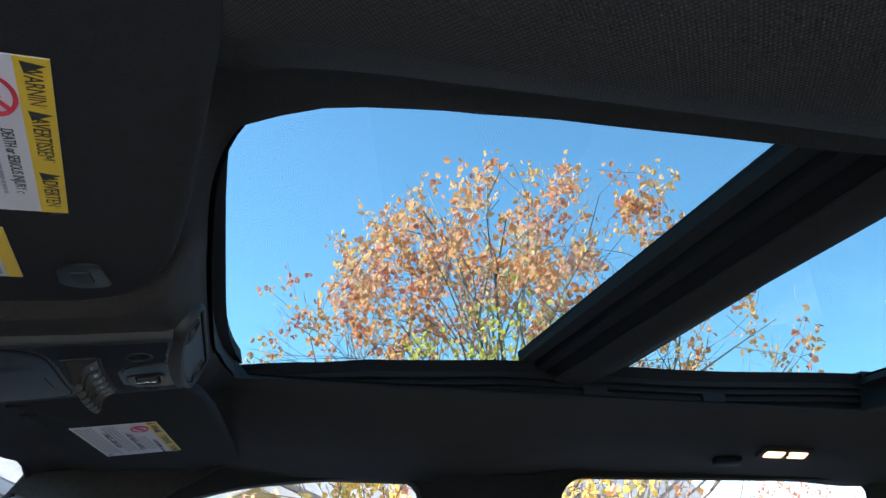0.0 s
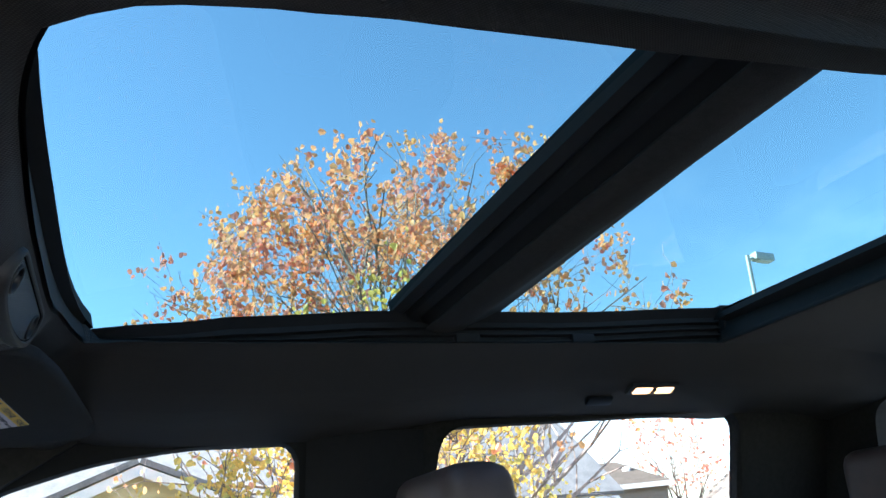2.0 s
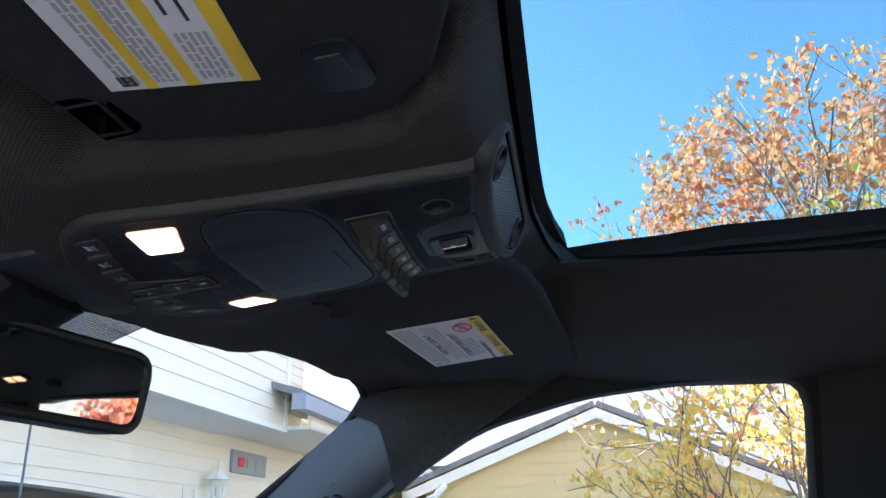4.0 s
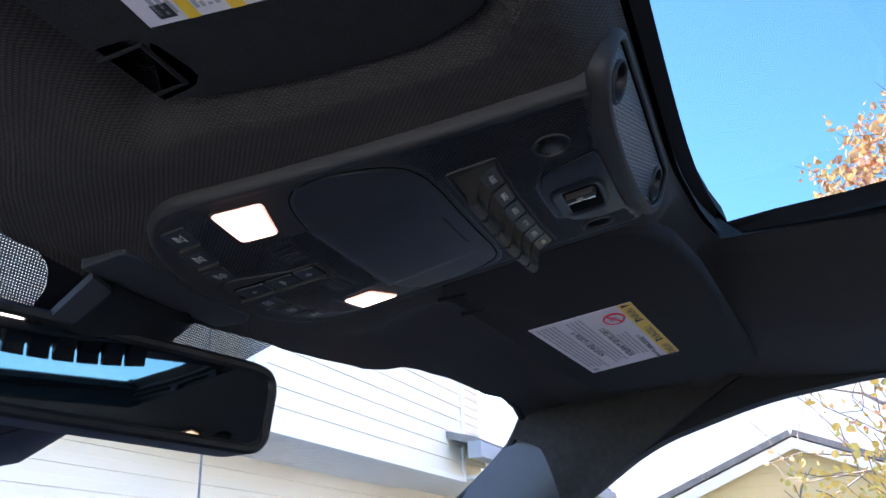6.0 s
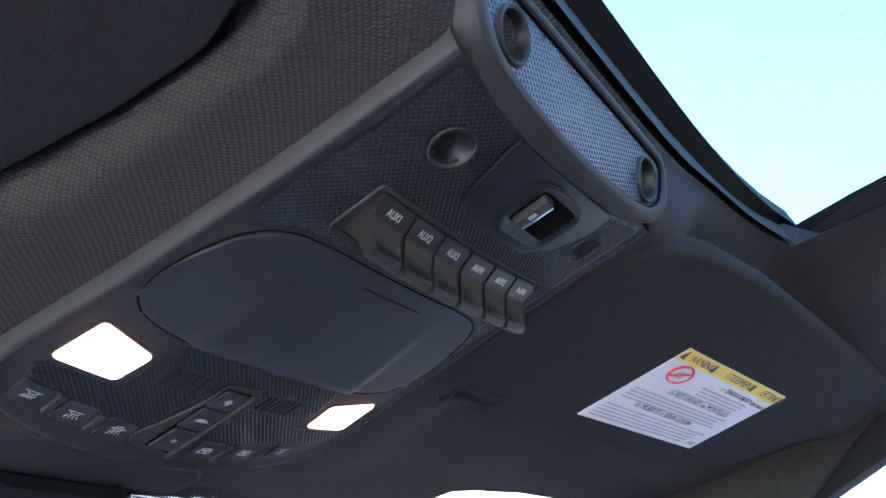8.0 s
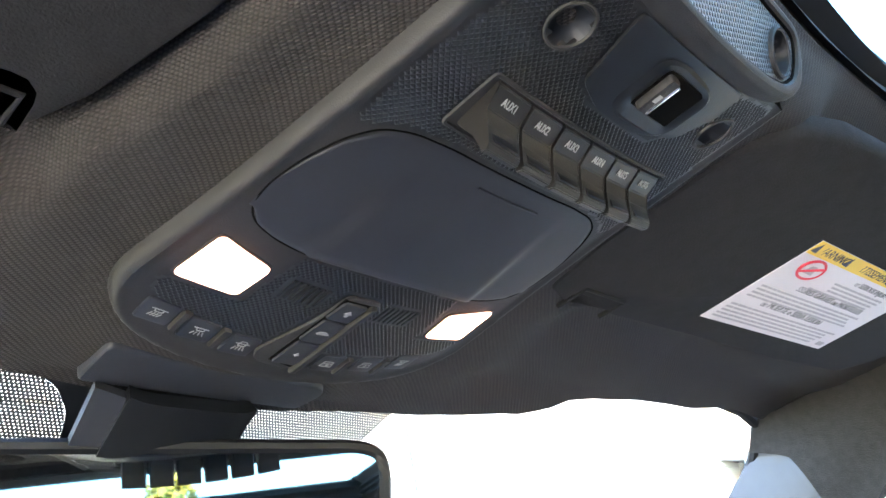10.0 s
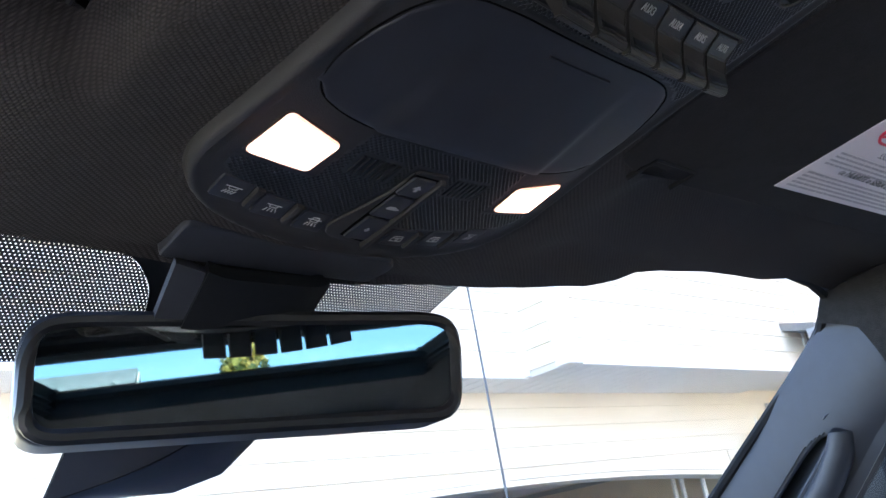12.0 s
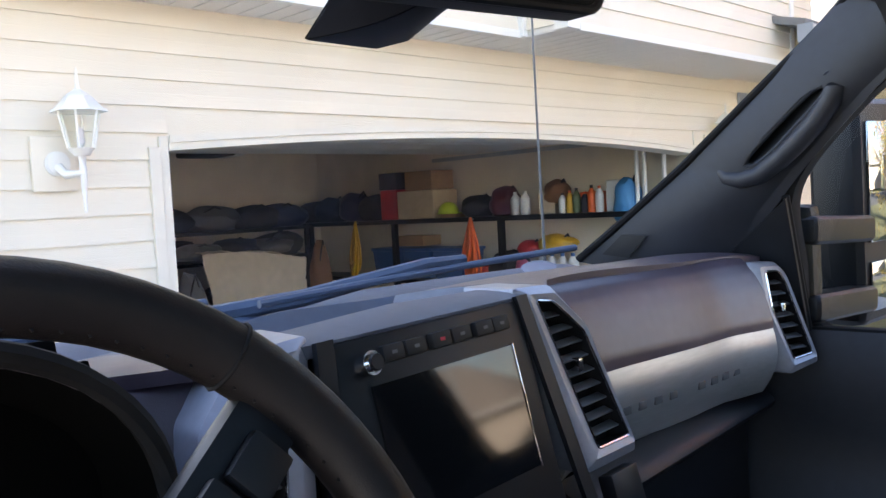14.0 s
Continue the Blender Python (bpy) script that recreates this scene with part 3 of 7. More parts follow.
for s in (-1, 1):
    # the fabric of the headliner sweeps down over the pillar's top
    bm = grid(frange(-0.12, 1, 11), frange(0, 1.15, 12), lambda v, u, s=s: pillar_at(v * (0.75 + 0.9 * u), u, s))
    part("trim_headliner", thicken(bm, 0.014 * s), FABRIC, None, "charcoal headliner fabric over the pillar top", kind="structure")
    bm = grid(frange(0, 1, 110), frange(0, 1.05, 60), lambda v, u, s=s: pillar_at(pillar_i(v, u), u, s), lambda v, u, s=s: s > 0 and in_slot(pillar_i(v, u), u))
    part("pillar", thicken(bm, 0.006 * s), PILLAR, None, "grey-blue grained plastic windshield pillar trim", kind="structure")
grab = thing("grab_handle", "grey moulded grab handle on the windshield pillar", "handle", (0.66, 0.72, 1.6))
INWARD = Vector((-0.55, -0.70, -0.30)).normalized()


def on_pillar(i, u, lift):
    return Vector(pillar_at(i, u, 1)) + INWARD * lift


def slot_rim(a, k=1.0):
    """A place on the slot's edge, a turning round it once."""
    f = 0.5 - 0.5 * k * math.copysign(abs(math.cos(a)) ** 0.55, math.cos(a))
    return 1.92 + 1.00 * f, 0.485 + 0.02 * f + 0.092 * k * math.copysign(abs(math.sin(a)) ** 0.75, math.sin(a))


# the hand slot's hollow, its lip, then the grip beside it with its moulded feet
bm = grid(frange(0, math.tau, 48), [(1.06, 0.002), (1.0, -0.006), (0.9, -0.022), (0.5, -0.030), (0.02, -0.031)], lambda a, q: tuple(on_pillar(*slot_rim(a, q[0]), q[1])))
# the hollow's shade is deepened by a darker plastic than the pillar's
wpart("slot", bm, PLASTIC_D, grab, "hand slot behind the grip, darker plastic for its shade")
wpart("slot_lip", tube([on_pillar(*slot_rim(a), 0.0005) for a in frange(0, math.tau, 48)[:-1]], 0.0042, 8, True), PILLAR, grab)
line = [(3.00, 0.34, -0.010), (3.14, 0.44, -0.004), (3.17, 0.56, 0.000), (3.06, 0.66, 0.004), (2.85, 0.695, 0.007), (2.60, 0.705, 0.009), (2.35, 0.70, 0.008), (2.12, 0.665, 0.006), (1.94, 0.60, 0.001), (1.82, 0.53, -0.012), (1.74, 0.49, -0.030)]
wpart("grip", tube([on_pillar(*p) for p in line], [0.011, 0.013, 0.0145, 0.0150, 0.0155, 0.0155, 0.0155, 0.0155, 0.015, 0.014, 0.012], 18), PILLAR, grab)
wpart("trim_seam", tube([on_pillar(i, u, 0.0) for i, u in ((3.08, 0.0), (3.05, 0.18), (3.04, 0.34))], 0.0009, 6), BLACK, grab, "thin dark seam in the trim")
mk = thing("pillar_badge", "dark square airbag badge on the pillar foot", "badge", (0.80, 1.05, 1.47))
wpart("plate", thicken(grid(frange(4.26, 4.72, 3), frange(0.06, 0.22, 3), lambda i, u: tuple(Vector(pillar_at(i, u, 1)) + Vector((-0.010, -0.012, -0.004)))), 0.004), PLASTIC_D, mk)

# ---- sunroof ----
roof = thing("sunroof", "two-pane tinted panoramic sunroof with black frame", "sunroof", (0, -0.2, 2.02))


def pane(y0, y1, bow0, bow1):
    bm = grid(frange(-0.414, 0.414, 12), frange(0, 1, 8), lambda x, v: (x, (y0 + bow0 * (1 - (x / 0.4) ** 2)) * (1 - v) + (y1 + bow1 * (1 - (x / 0.414) ** 4)) * v, lerp_table(SIGHT, y0 + (y1 - y0) * v) + 0.004 + 0.012 * (1 - (x / 0.414) ** 2) * (min(1, v * 3) if y0 < -0.5 else 1)))
    return bm


for y0, y1, b0, b1, nm in ((-0.18, 0.285, 0, 0.02, "front_pane"), (-0.87, -0.29, -0.01, 0, "rear_pane")):
    ob = wpart(nm, pane(y0, y1, b0, b1), TINT, roof, "blue-tinted roof glass")
    ob.visible_shadow = False


SIDE = [(0.414, 0.004), (0.387, 0.0), (0.392, -0.003), (0.404, -0.013), (0.404, -0.019), (0.395, -0.0205), (0.395, -0.0230), (0.405, -0.025), (0.405, -0.030), (0.396, -0.0315), (0.396, -0.0340), (0.406, -0.036), (0.406, -0.041), (0.398, -0.0425), (0.398, -0.0450), (0.410, -0.048), (0.410, -0.056)]
for s in (-1, 1):
    bm = grid(list(range(len(SIDE))), frange(-0.745, 0.275, 16), lambda i, y, s=s: (s * SIDE[int(i)][0], y, max(1.959 + 0.0004 * (len(SIDE) - i), lerp_table(SIGHT, y) + SIDE[int(i)][1])))
    wpart("guide_rail", bm, RUBBER, roof, "black ribbed guide rail", False)
    for y in (-0.27, -0.47):
        wpart("clip", box(0.012, 0.04, 0.014, 0.003, Matrix.Translation((s * 0.399, y, rz(y) - 0.047))), RUBBER, roof, "small dark fastening clip")
# black facing of the front edge
bm = grid(frange(-HX, HX, 26), [0, 1], lambda x, v: (lambda p: (p[0] * (1 + 0.05 * v), p[1] - 0.004 + 0.012 * v, p[2] + 0.003 + (rz(0.27) - 0.004 - p[2]) * v))(roof_at(x, HY1)))
wpart("front_facing", bm, RUBBER, roof)
bm = grid(frange(-HX, HX, 12), [0, 1], lambda x, v: (x * (1 + 0.05 * v), HY0 + 0.002 - 0.022 * v, 1.957 + 0.047 * v))
wpart("rear_facing", bm, RUBBER, roof)
# front and rear rims
bm = grid(frange(-0.41, 0.41, 16), [0, 1], lambda x, v: (x, 0.262 + 0.022 * (1 - (x / 0.41) ** 4) + 0.03 * v, rz(0.27) + 0.002 - 0.006 * v))
wpart("front_rim", thicken(bm, 0.02), RUBBER, roof)
bm = grid(frange(-0.41, 0.41, 16), [0, 1], lambda x, v: (x, -0.742 + 0.012 * (1 - (x / 0.4) ** 2) - 0.05 * v, rz(-0.7) - 0.002 - 0.02 * v))
wpart("rear_rim", thicken(bm, 0.012), RUBBER, roof)
# added blocks that keep light from leaking in at the rear corners
for s in (-1, 1):
    wpart("corner_block", span(*sorted((s * 0.386, s * 0.46)), -0.80, -0.743, 1.958, 2.022), RUBBER, roof, "black block added to stop light at the roof corner")
# the crossbar: a stepped profile drawn across
BAR = [(-0.150, 0.010), (-0.152, -0.006), (-0.165, -0.012), (-0.172, -0.008), (-0.176, -0.016), (-0.190, -0.020), (-0.196, -0.014), (-0.200, -0.020), (-0.225, -0.030), (-0.250, -0.034), (-0.266, -0.032), (-0.280, -0.024), (-0.298, -0.012), (-0.306, -0.008), (-0.318, -0.004)]
bm = grid(frange(-0.405, 0.405, 10), list(range(len(BAR))), lambda x, i: (x, BAR[i][0] + (0.017 * (0.4 - x) / 0.8 - 0.012 * (x + 0.4) / 0.8 if i > 11 else 0), rz(BAR[i][0]) + BAR[i][1]))
wpart("crossbar", bm, RUBBER, roof, "black ribbed crossbar between the panes")
bm = grid(frange(-0.40, 0.40, 10), frange(0, 1, 5), lambda x, v: (x, -0.205 - 0.055 * v, rz(-0.25) - 0.030 - 0.006 * math.sin(math.pi * v)))
wpart("shade_cassette", thicken(bm, 0.003), FABRIC, roof, "dark fabric-covered roller shade")

# ---- rear reading lamp on the roof's side ----
dl = thing("reading_lamp", "small lit oblong reading lamp in the headliner", "lamp", (0.503, -0.658, 1.90))
m = Matrix.Translation((0.503, -0.658, roof_z(0.503, -0.658) - 0.001)) @ pose(0, 0, 0, 0, 20, 0)
wpart("bezel", box(0.030, 0.098, 0.008, 0.003, m), PLASTIC, dl)
for d in (-0.022, 0.022):
    wpart("lens", box(0.019, 0.036, 0.006, 0.004, m @ Matrix.Translation((0, d, -0.004))), DOME, dl, "glowing warm lens")
wpart("switch", box(0.012, 0.006, 0.005, 0.001, m @ Matrix.Translation((0, 0, -0.005))), PLASTIC_D, dl)
hk = thing("coat_hook", "small black coat hook above the rear window", "hook", (0.55, -0.58, 1.89))
wpart("hook_base", box(0.02, 0.05, 0.012, 0.004, Matrix.Translation((0.55, -0.575, roof_z(0.55, -0.575) - 0.005)) @ pose(0, 0, 0, 0, 30, 0)), PLASTIC_D, hk)


# ---- overhead console ----
def con_z(x, y):
    return 1.833 + 0.137 * (0.56 - y) + 0.0079 * (x / 0.1) ** 2


console = thing("overhead_console", "black overhead console with map lamps and switches", "console", (0, 0.48, 1.86))


def cfit(bm):
    """Lays a flat piece, whose z is its height over the console's underside, onto it."""
    for v in bm.verts:
        v.co.z = con_z(v.co.x, v.co.y) + 0.0018 - v.co.z
    return bm


def slab(pts, h0, h1, bevel=0.0015, r=0.0):
    """A thin slab that follows the console's curve; h is measured downwards."""
    o = dense(smooth_outline(pts, r, 4) if r else pts, 0.02)
    return cfit(prism(o, h0, h1, bevel, 2))


def cpart(name, bm, m, label="", parent=None):
    return wpart(name, bm, m, parent or console, label)


HALF = [(0.0, 0.5930), (0.026, 0.5922), (0.050, 0.5900), (0.072, 0.5862), (0.090, 0.5808), (0.105, 0.5715), (0.1145, 0.5580), (0.1180, 0.5440), (0.1165, 0.5300), (0.1130, 0.5060), (0.1092, 0.476), (0.1064, 0.446), (0.1034, 0.415), (0.1012, 0.387), (0.0988, 0.345), (0.0965, 0.306)]
RING = [(-x, y) for x, y in HALF[::-1]] + HALF[1:]
for _ in range(3):
    RING = [RING[0]] + [q for (a, b), (c, d) in zip(RING, RING[1:]) for q in ((a * 0.75 + c * 0.25, b * 0.75 + d * 0.25), (a * 0.25 + c * 0.75, b * 0.25 + d * 0.75))] + [RING[-1]]
HW = sorted((y, x) for x, y in RING if x >= 0)


def half_width(y):
    return lerp_table(HW, y)


def rim_gap(x, y):
    """How far a place on the underside lies from the console's outer edge."""
    best = 1.0
    for (a, b), (c, d) in zip(RING, RING[1:]):
        ux, uy = c - a, d - b
        f = max(0, min(1, ((x - a) * ux + (y - b) * uy) / max(1e-12, ux * ux + uy * uy)))
        best = min(best, math.hypot(x - a - f * ux, y - b - f * uy))
    return best


RIMH = [(0.0, 0.013), (0.0008, 0.0065), (0.0020, 0.0024), (0.0038, 0.0004), (0.0055, 0.0), (0.0075, 0.0008), (0.0095, 0.0015), (0.011, 0.0018)]
# body: shell with a rounded rim, rows along y; the two thumb recesses are open
PORTS = ((-0.0565, 0.3405), (0.0685, 0.3398))
YMAX = max(y for x, y in RING) - 0.00005
rows = frange(0.312, 0.52, 60) + [0.52 + (YMAX - 0.52) * math.sin(a) for a in frange(0.12, math.pi / 2, 18)]
us = [1, 0.994, 0.985, 0.975, 0.964, 0.952, 0.94, 0.928, 0.915, 0.90, 0.87] + frange(0.84, 0.0, 28)
us = us + [-u for u in us[-2::-1]]
bm = bmesh.new()
prev = None
for y in rows:
    w = max(0.001, half_width(y))
    line = [(w * u, y, con_z(w * u, y) + (0.0018 if abs(u) < 0.83 and y < 0.545 else lerp_table(RIMH, rim_gap(w * u, y)))) for u in us]
    line = [(line[0][0], y, line[0][2] + 0.05)] + line + [(line[-1][0], y, line[-1][2] + 0.05)]
    line = [bm.verts.new(p) for p in line]
    if prev:
        for i in range(len(line) - 1):
            c = (prev[i].co + line[i + 1].co) / 2
            if any(math.hypot(c.x - a, c.y - b) < 0.0085 for a, b in PORTS):
                continue
            bm.faces.new((prev[i], prev[i + 1], line[i + 1], line[i]))
    prev = line
cpart("body", bm, PLASTIC)

# rear speaker face
FA = Matrix(((1, 0, 0, 0), (0, 0.3746, 0.9272, 0.3005), (0, -0.9272, 0.3746, 1.8925), (0, 0, 0, 1)))
FACE = FA @ Matrix.Diagonal((1, 1, -1, 1))
outer = smooth_outline(mirrored([(0.0, 0.0300), (0.030, 0.0290), (0.060, 0.0262), (0.084, 0.0212), (0.0965, 0.0120), (0.1000, 0.0020), (0.0965, -0.0110), (0.0880, -0.0190)]), 0.008, 4)
inner = smooth_outline(mirrored([(0.0, 0.0242), (0.027, 0.0233), (0.054, 0.0208), (0.076, 0.0160), (0.0870, 0.0085), (0.0895, 0.0015), (0.0885, -0.0090), (0.0840, -0.0135)]), 0.005, 4)
PROFILE = [(0, -0.03), (0, 0.0), (0.10, 0.0025), (0.28, 0.0042), (0.55, 0.0048), (0.85, 0.0044), (1, 0.0030), (1, 0.0)]
bm = grid(list(range(len(outer) + 1)), PROFILE, lambda i, q: tuple(FACE @ Vector((outer[i % len(outer)][0] * (1 - q[0]) + inner[i % len(inner)][0] * q[0], outer[i % len(outer)][1] * (1 - q[0]) + inner[i % len(inner)][1] * q[0], q[1]))))
bmesh.ops.remove_doubles(bm, verts=bm.verts[:], dist=0.00005)
cpart("speaker_frame", bm, PLASTIC, "rounded grey speaker surround")


def in_poly(x, y, poly):
    c = False
    for (a, b), (p, q) in zip(poly, poly[1:] + poly[:1]):
        if (b > y) != (q > y) and x < (p - a) * (y - b) / (q - b) + a:
            c = not c
    return c


bm = grid(frange(-0.091, 0.091, 140), frange(-0.0145, 0.0255, 32), lambda x, y: (x, y, 0.0022), lambda x, y: not in_poly(x, y, inner) or math.hypot(abs(x) - 0.0690, y - 0.003) < 0.0105)
ob = part("speaker_mesh", bm, MESH, None, "fine metal speaker mesh")
ob.matrix_world = FACE
place(ob, console)
cpart("mesh_gap", tube([FACE @ Vector((x, y, 0.0022)) for x, y in inner], 0.0012, 6, True), BLACK, "dark seam round the speaker mesh")
for s in (-1, 1):
    c = FACE @ Matrix.Translation((s * 0.0690, 0.003, 0.0022))
    ring = [(0.0098, -0.0008), (0.0102, 0.0016), (0.0110, 0.0022), (0.0119, 0.0016), (0.0124, -0.001)]
    bm = grid(frange(0, math.tau, 32), ring, lambda a, r, c=c: tuple(c @ Vector((r[0] * math.cos(a), r[0] * math.sin(a), r[1]))))
    e = cpart("tweeter_ring", bm, PLASTIC, "raised round ring")
    bm = grid(frange(0, math.tau, 32), [(0.0099, 0.0006), (0.0090, -0.0030), (0.0062, -0.0120), (0.0, -0.0140)], lambda a, r, c=c: tuple(c @ Vector((r[0] * math.cos(a), r[0] * math.sin(a), r[1]))))
    cpart("tweeter_cup", bm, PLASTIC_D, "dark hollow cup", e)


# panels of small raised diamonds
def tex_panel(bounds, inside, h=0.0004, pitch=0.0030):
    x0, x1, y0, y1 = bounds
    bm = grid(frange(x0, x1, int((x1 - x0) / 0.0016)), frange(y0, y1, int((y1 - y0) / 0.0016)), lambda x, y: (x, y, h), lambda x, y: not inside(x, y))
    p = cpart("textured_panel", cfit(bm), TEXTURE, "small embossed diamond pattern")
    V, F = [], []
    j, y = 0, y0
    while y < y1:
        x = x0 + (pitch / 2 if j % 2 else 0)
        while x < x1:
            if inside(x, y) and inside(x + 0.0015, y) and inside(x - 0.0015, y) and inside(x, y + 0.0013) and inside(x, y - 0.0013):
                i = len(V)
                for dx, dy, k in ((-1.38, 0, 0), (0, -1.32, 0), (1.38, 0, 0), (0, 1.32, 0), (-0.42, 0, 1), (0, -0.40, 1), (0.42, 0, 1), (0, 0.40, 1)):
                    X, Y = x + dx * 0.001, y + dy * 0.001
                    V.append((X, Y, con_z(X, Y) + 0.0018 - h - 0.00045 * k))
                F += [(i, i + 1, i + 5, i + 4), (i + 1, i + 2, i + 6, i + 5), (i + 2, i + 3, i + 7, i + 6), (i + 3, i, i + 4, i + 7), (i + 4, i + 5, i + 6, i + 7)]
            x += pitch
        y += pitch * 0.5
        j += 1
    me = bpy.data.meshes.new("embossing")
    me.from_pydata(V, [], F)
    me.materials.append(TEXTURE)
    place(tagged(new("embossing", me), kind="stuff"), p)
    return p


PLATE = [(-0.0380, 0.3190), (0.0525, 0.3175), (0.0555, 0.3335), (0.0460, 0.3520), (0.0170, 0.3602), (-0.0115, 0.3594), (-0.0295, 0.3535)]
DOORH = [(0.0, 0.4092), (0.045, 0.4096), (0.066, 0.4120), (0.0795, 0.4180), (0.0880, 0.4305), (0.0935, 0.447), (0.0962, 0.465), (0.0942, 0.479), (0.0870, 0.4864), (0.0715, 0.4908), (0.0560, 0.4920), (0.030, 0.4905), (0.0, 0.4895)]


def rear_inside(x, y):
    a = abs(x)
    lo = 0.3205 - 0.0070 * (a / 0.0875) ** 2
    hi = lerp_table([(0.045, 0.4066), (0.066, 0.4090), (0.078, 0.4130), (0.086, 0.4185), (0.092, 0.4200)], a)
    w = lerp_table([(0.314, 0.0850), (0.318, 0.0880), (0.345, 0.0885), (0.408, 0.0935), (0.414, 0.0930), (0.4195, 0.0900)], y)
    if not (lo < y < hi and a < w) or (-0.0625 < x < 0.0768 and 0.3712 < y < 0.4005):
        return False
    if any(math.hypot(x - p, y - q) < 0.0098 for p, q in PORTS):
        return False
    return not (-0.037 < x < 0.054 and y < 0.3595 and -0.0395 + (y - 0.319) * 0.29 < x < 0.0545 - max(0, y - 0.338) * 0.9 and y < 0.3612 - max(0, -x - 0.0115) * 0.35)


tex_panel((-0.095, 0.095, 0.3125, 0.4205), rear_inside)
for x, y in PORTS:
    c = Matrix.Translation((x, y, con_z(x, y) + 0.0010)) @ pose(0, 0, 0, -7.8, -math.degrees(math.atan(1.58 * x)), 0)
    ring = [c @ Vector((0.0100 * math.cos(a), 0.0100 * math.sin(a), 0)) for a in frange(0, math.tau, 28)[:-1]]
    k = cpart("round_port", tube(ring, 0.0009, 6, True), PLASTIC, "round smooth thumb recess")
    bm = grid(frange(0, math.tau, 28), frange(0, 1, 7), lambda a, r, c=c: tuple(c @ Vector((0.0100 * r * math.cos(a), 0.0100 * r * math.sin(a), 0.0065 * (1 - r * r)))))
    wpart("dish", bm, PLASTIC_D, k)
# slide switch plate
cpart("switch_plate", slab(PLATE[::-1], -0.0002, 0.0016, 0.0006, 0.004), PLASTIC_D, "smooth plate round the roof switch")
frame_o = [(-0.0085, 0.3265), (0.0020, 0.3225), (0.0300, 0.3240), (0.0400, 0.3290), (0.0395, 0.3500), (0.0330, 0.3570), (0.0000, 0.3572), (-0.0090, 0.3530)]
inner_o = [(0.0002, 0.3290), (0.0040, 0.3282), (0.0280, 0.3285), (0.0318, 0.3300), (0.0318, 0.3465), (0.0300, 0.3485), (0.0040, 0.3488), (0.0008, 0.3475)]
frame_o, inner_o = smooth_outline(frame_o, 0.006, 4), smooth_outline(inner_o, 0.003, 4)
bm = grid(list(range(len(frame_o) + 1)), [(0, 0.0012), (0.25, 0.0024), (0.75, 0.0020), (1, 0.0008), (1, -0.004)], lambda i, f: (lambda a, b: (a[0] + (b[0] - a[0]) * f[0], a[1] + (b[1] - a[1]) * f[0], f[1]))(frame_o[i % len(frame_o)], inner_o[i % len(inner_o)]))
cpart("switch_frame", cfit(bm), PLASTIC_D, "raised rounded frame")
# a flat black plate; the well's shade is its colour
cpart("switch_well", slab([(0.0, 0.328), (0.032, 0.328), (0.032, 0.349), (0.0, 0.349)], 0.0003, 0.0017, 0.0002), BLACK, "flat black plate for the shade in the well")
sw = cpart("roof_switch", slab([(0.0010, 0.3290), (0.0085, 0.3290), (0.0085, 0.3480), (0.0015, 0.3480)], 0.0, 0.0058, 0.0018, 0.002), PLASTIC, "rocking roof switch")
cpart("switch_edge", slab([(0.0066, 0.3300), (0.0088, 0.3300), (0.0088, 0.3470), (0.0066, 0.3470)], 0.003, 0.0060, 0.0006, 0.0006), CHROME, "bright edge of the roof switch", sw)
cpart("symbol", slab([(0.0028, 0.3370), (0.0055, 0.3370), (0.0055, 0.3410), (0.0028, 0.3410)], 0.0055, 0.0060, 0.0), WHITEINK, "pale printed symbol", sw)

# storage door
DOORO = mirrored(DOORH)
gap = dense(smooth_outline([(x * 1.006, 0.4507 + (y - 0.4507) * 1.012) for x, y in DOORO], 0.006, 4), 0.01)
cpart("door_gap", tube([(x, y, con_z(x, y) + 0.0018) for x, y in gap], 0.0005, 6, True), BLACK, "dark gap round the storage door")
bm = bmesh.new()
us = [-1, -0.985, -0.96, -0.9, -0.8, -0.72, -0.66, -0.62, -0.58, -0.54, -0.50, -0.46, -0.3, -0.1]
us = us + [-u for u in us[::-1]]
LO = [(x, y) for x, y in DOORH if y < 0.466]
HI = sorted((x, y) for x, y in DOORH if y > 0.466)
prev = None
for v in (0, 0.015, 0.04, 0.1, 0.2, 0.3, 0.4, 0.5, 0.6, 0.7, 0.8, 0.9, 0.96, 0.985, 1):
    line = []
    for u in us:
        x0 = abs(u) * 0.0962
        ya, yb = lerp_table(LO, x0), lerp_table(HI, x0)
        y = ya + (yb - ya) * v
        X = math.copysign(x0, u)
        side = 0.0440 + 0.012 * v
        up = 0.0031 * max(0, min(1, (side + 0.004 - x0) / 0.004)) * min(1, max(0, v - 0.10) * 1.4)
        edge = min(1, (1 - abs(u)) / 0.03) * min(1, v / 0.03) * min(1, (1 - v) / 0.03)
        line.append(bm.verts.new((X, y, con_z(X, y) + 0.0018 - 0.0002 - (0.0006 + up) * edge ** 0.6)))
    if prev:
        for i in range(len(us) - 1):
            bm.faces.new((prev[i], prev[i + 1], line[i + 1], line[i]))
    prev = line
d = cpart("storage_door", bm, DOORP, "smooth satin storage door with a raised centre")
cpart("finger_line", slab([(-0.018, 0.4188), (0.027, 0.4188), (0.027, 0.4198), (-0.018, 0.4198)], 0.0004, 0.0019, 0.0004), DOORP, "thin finger ridge", d)


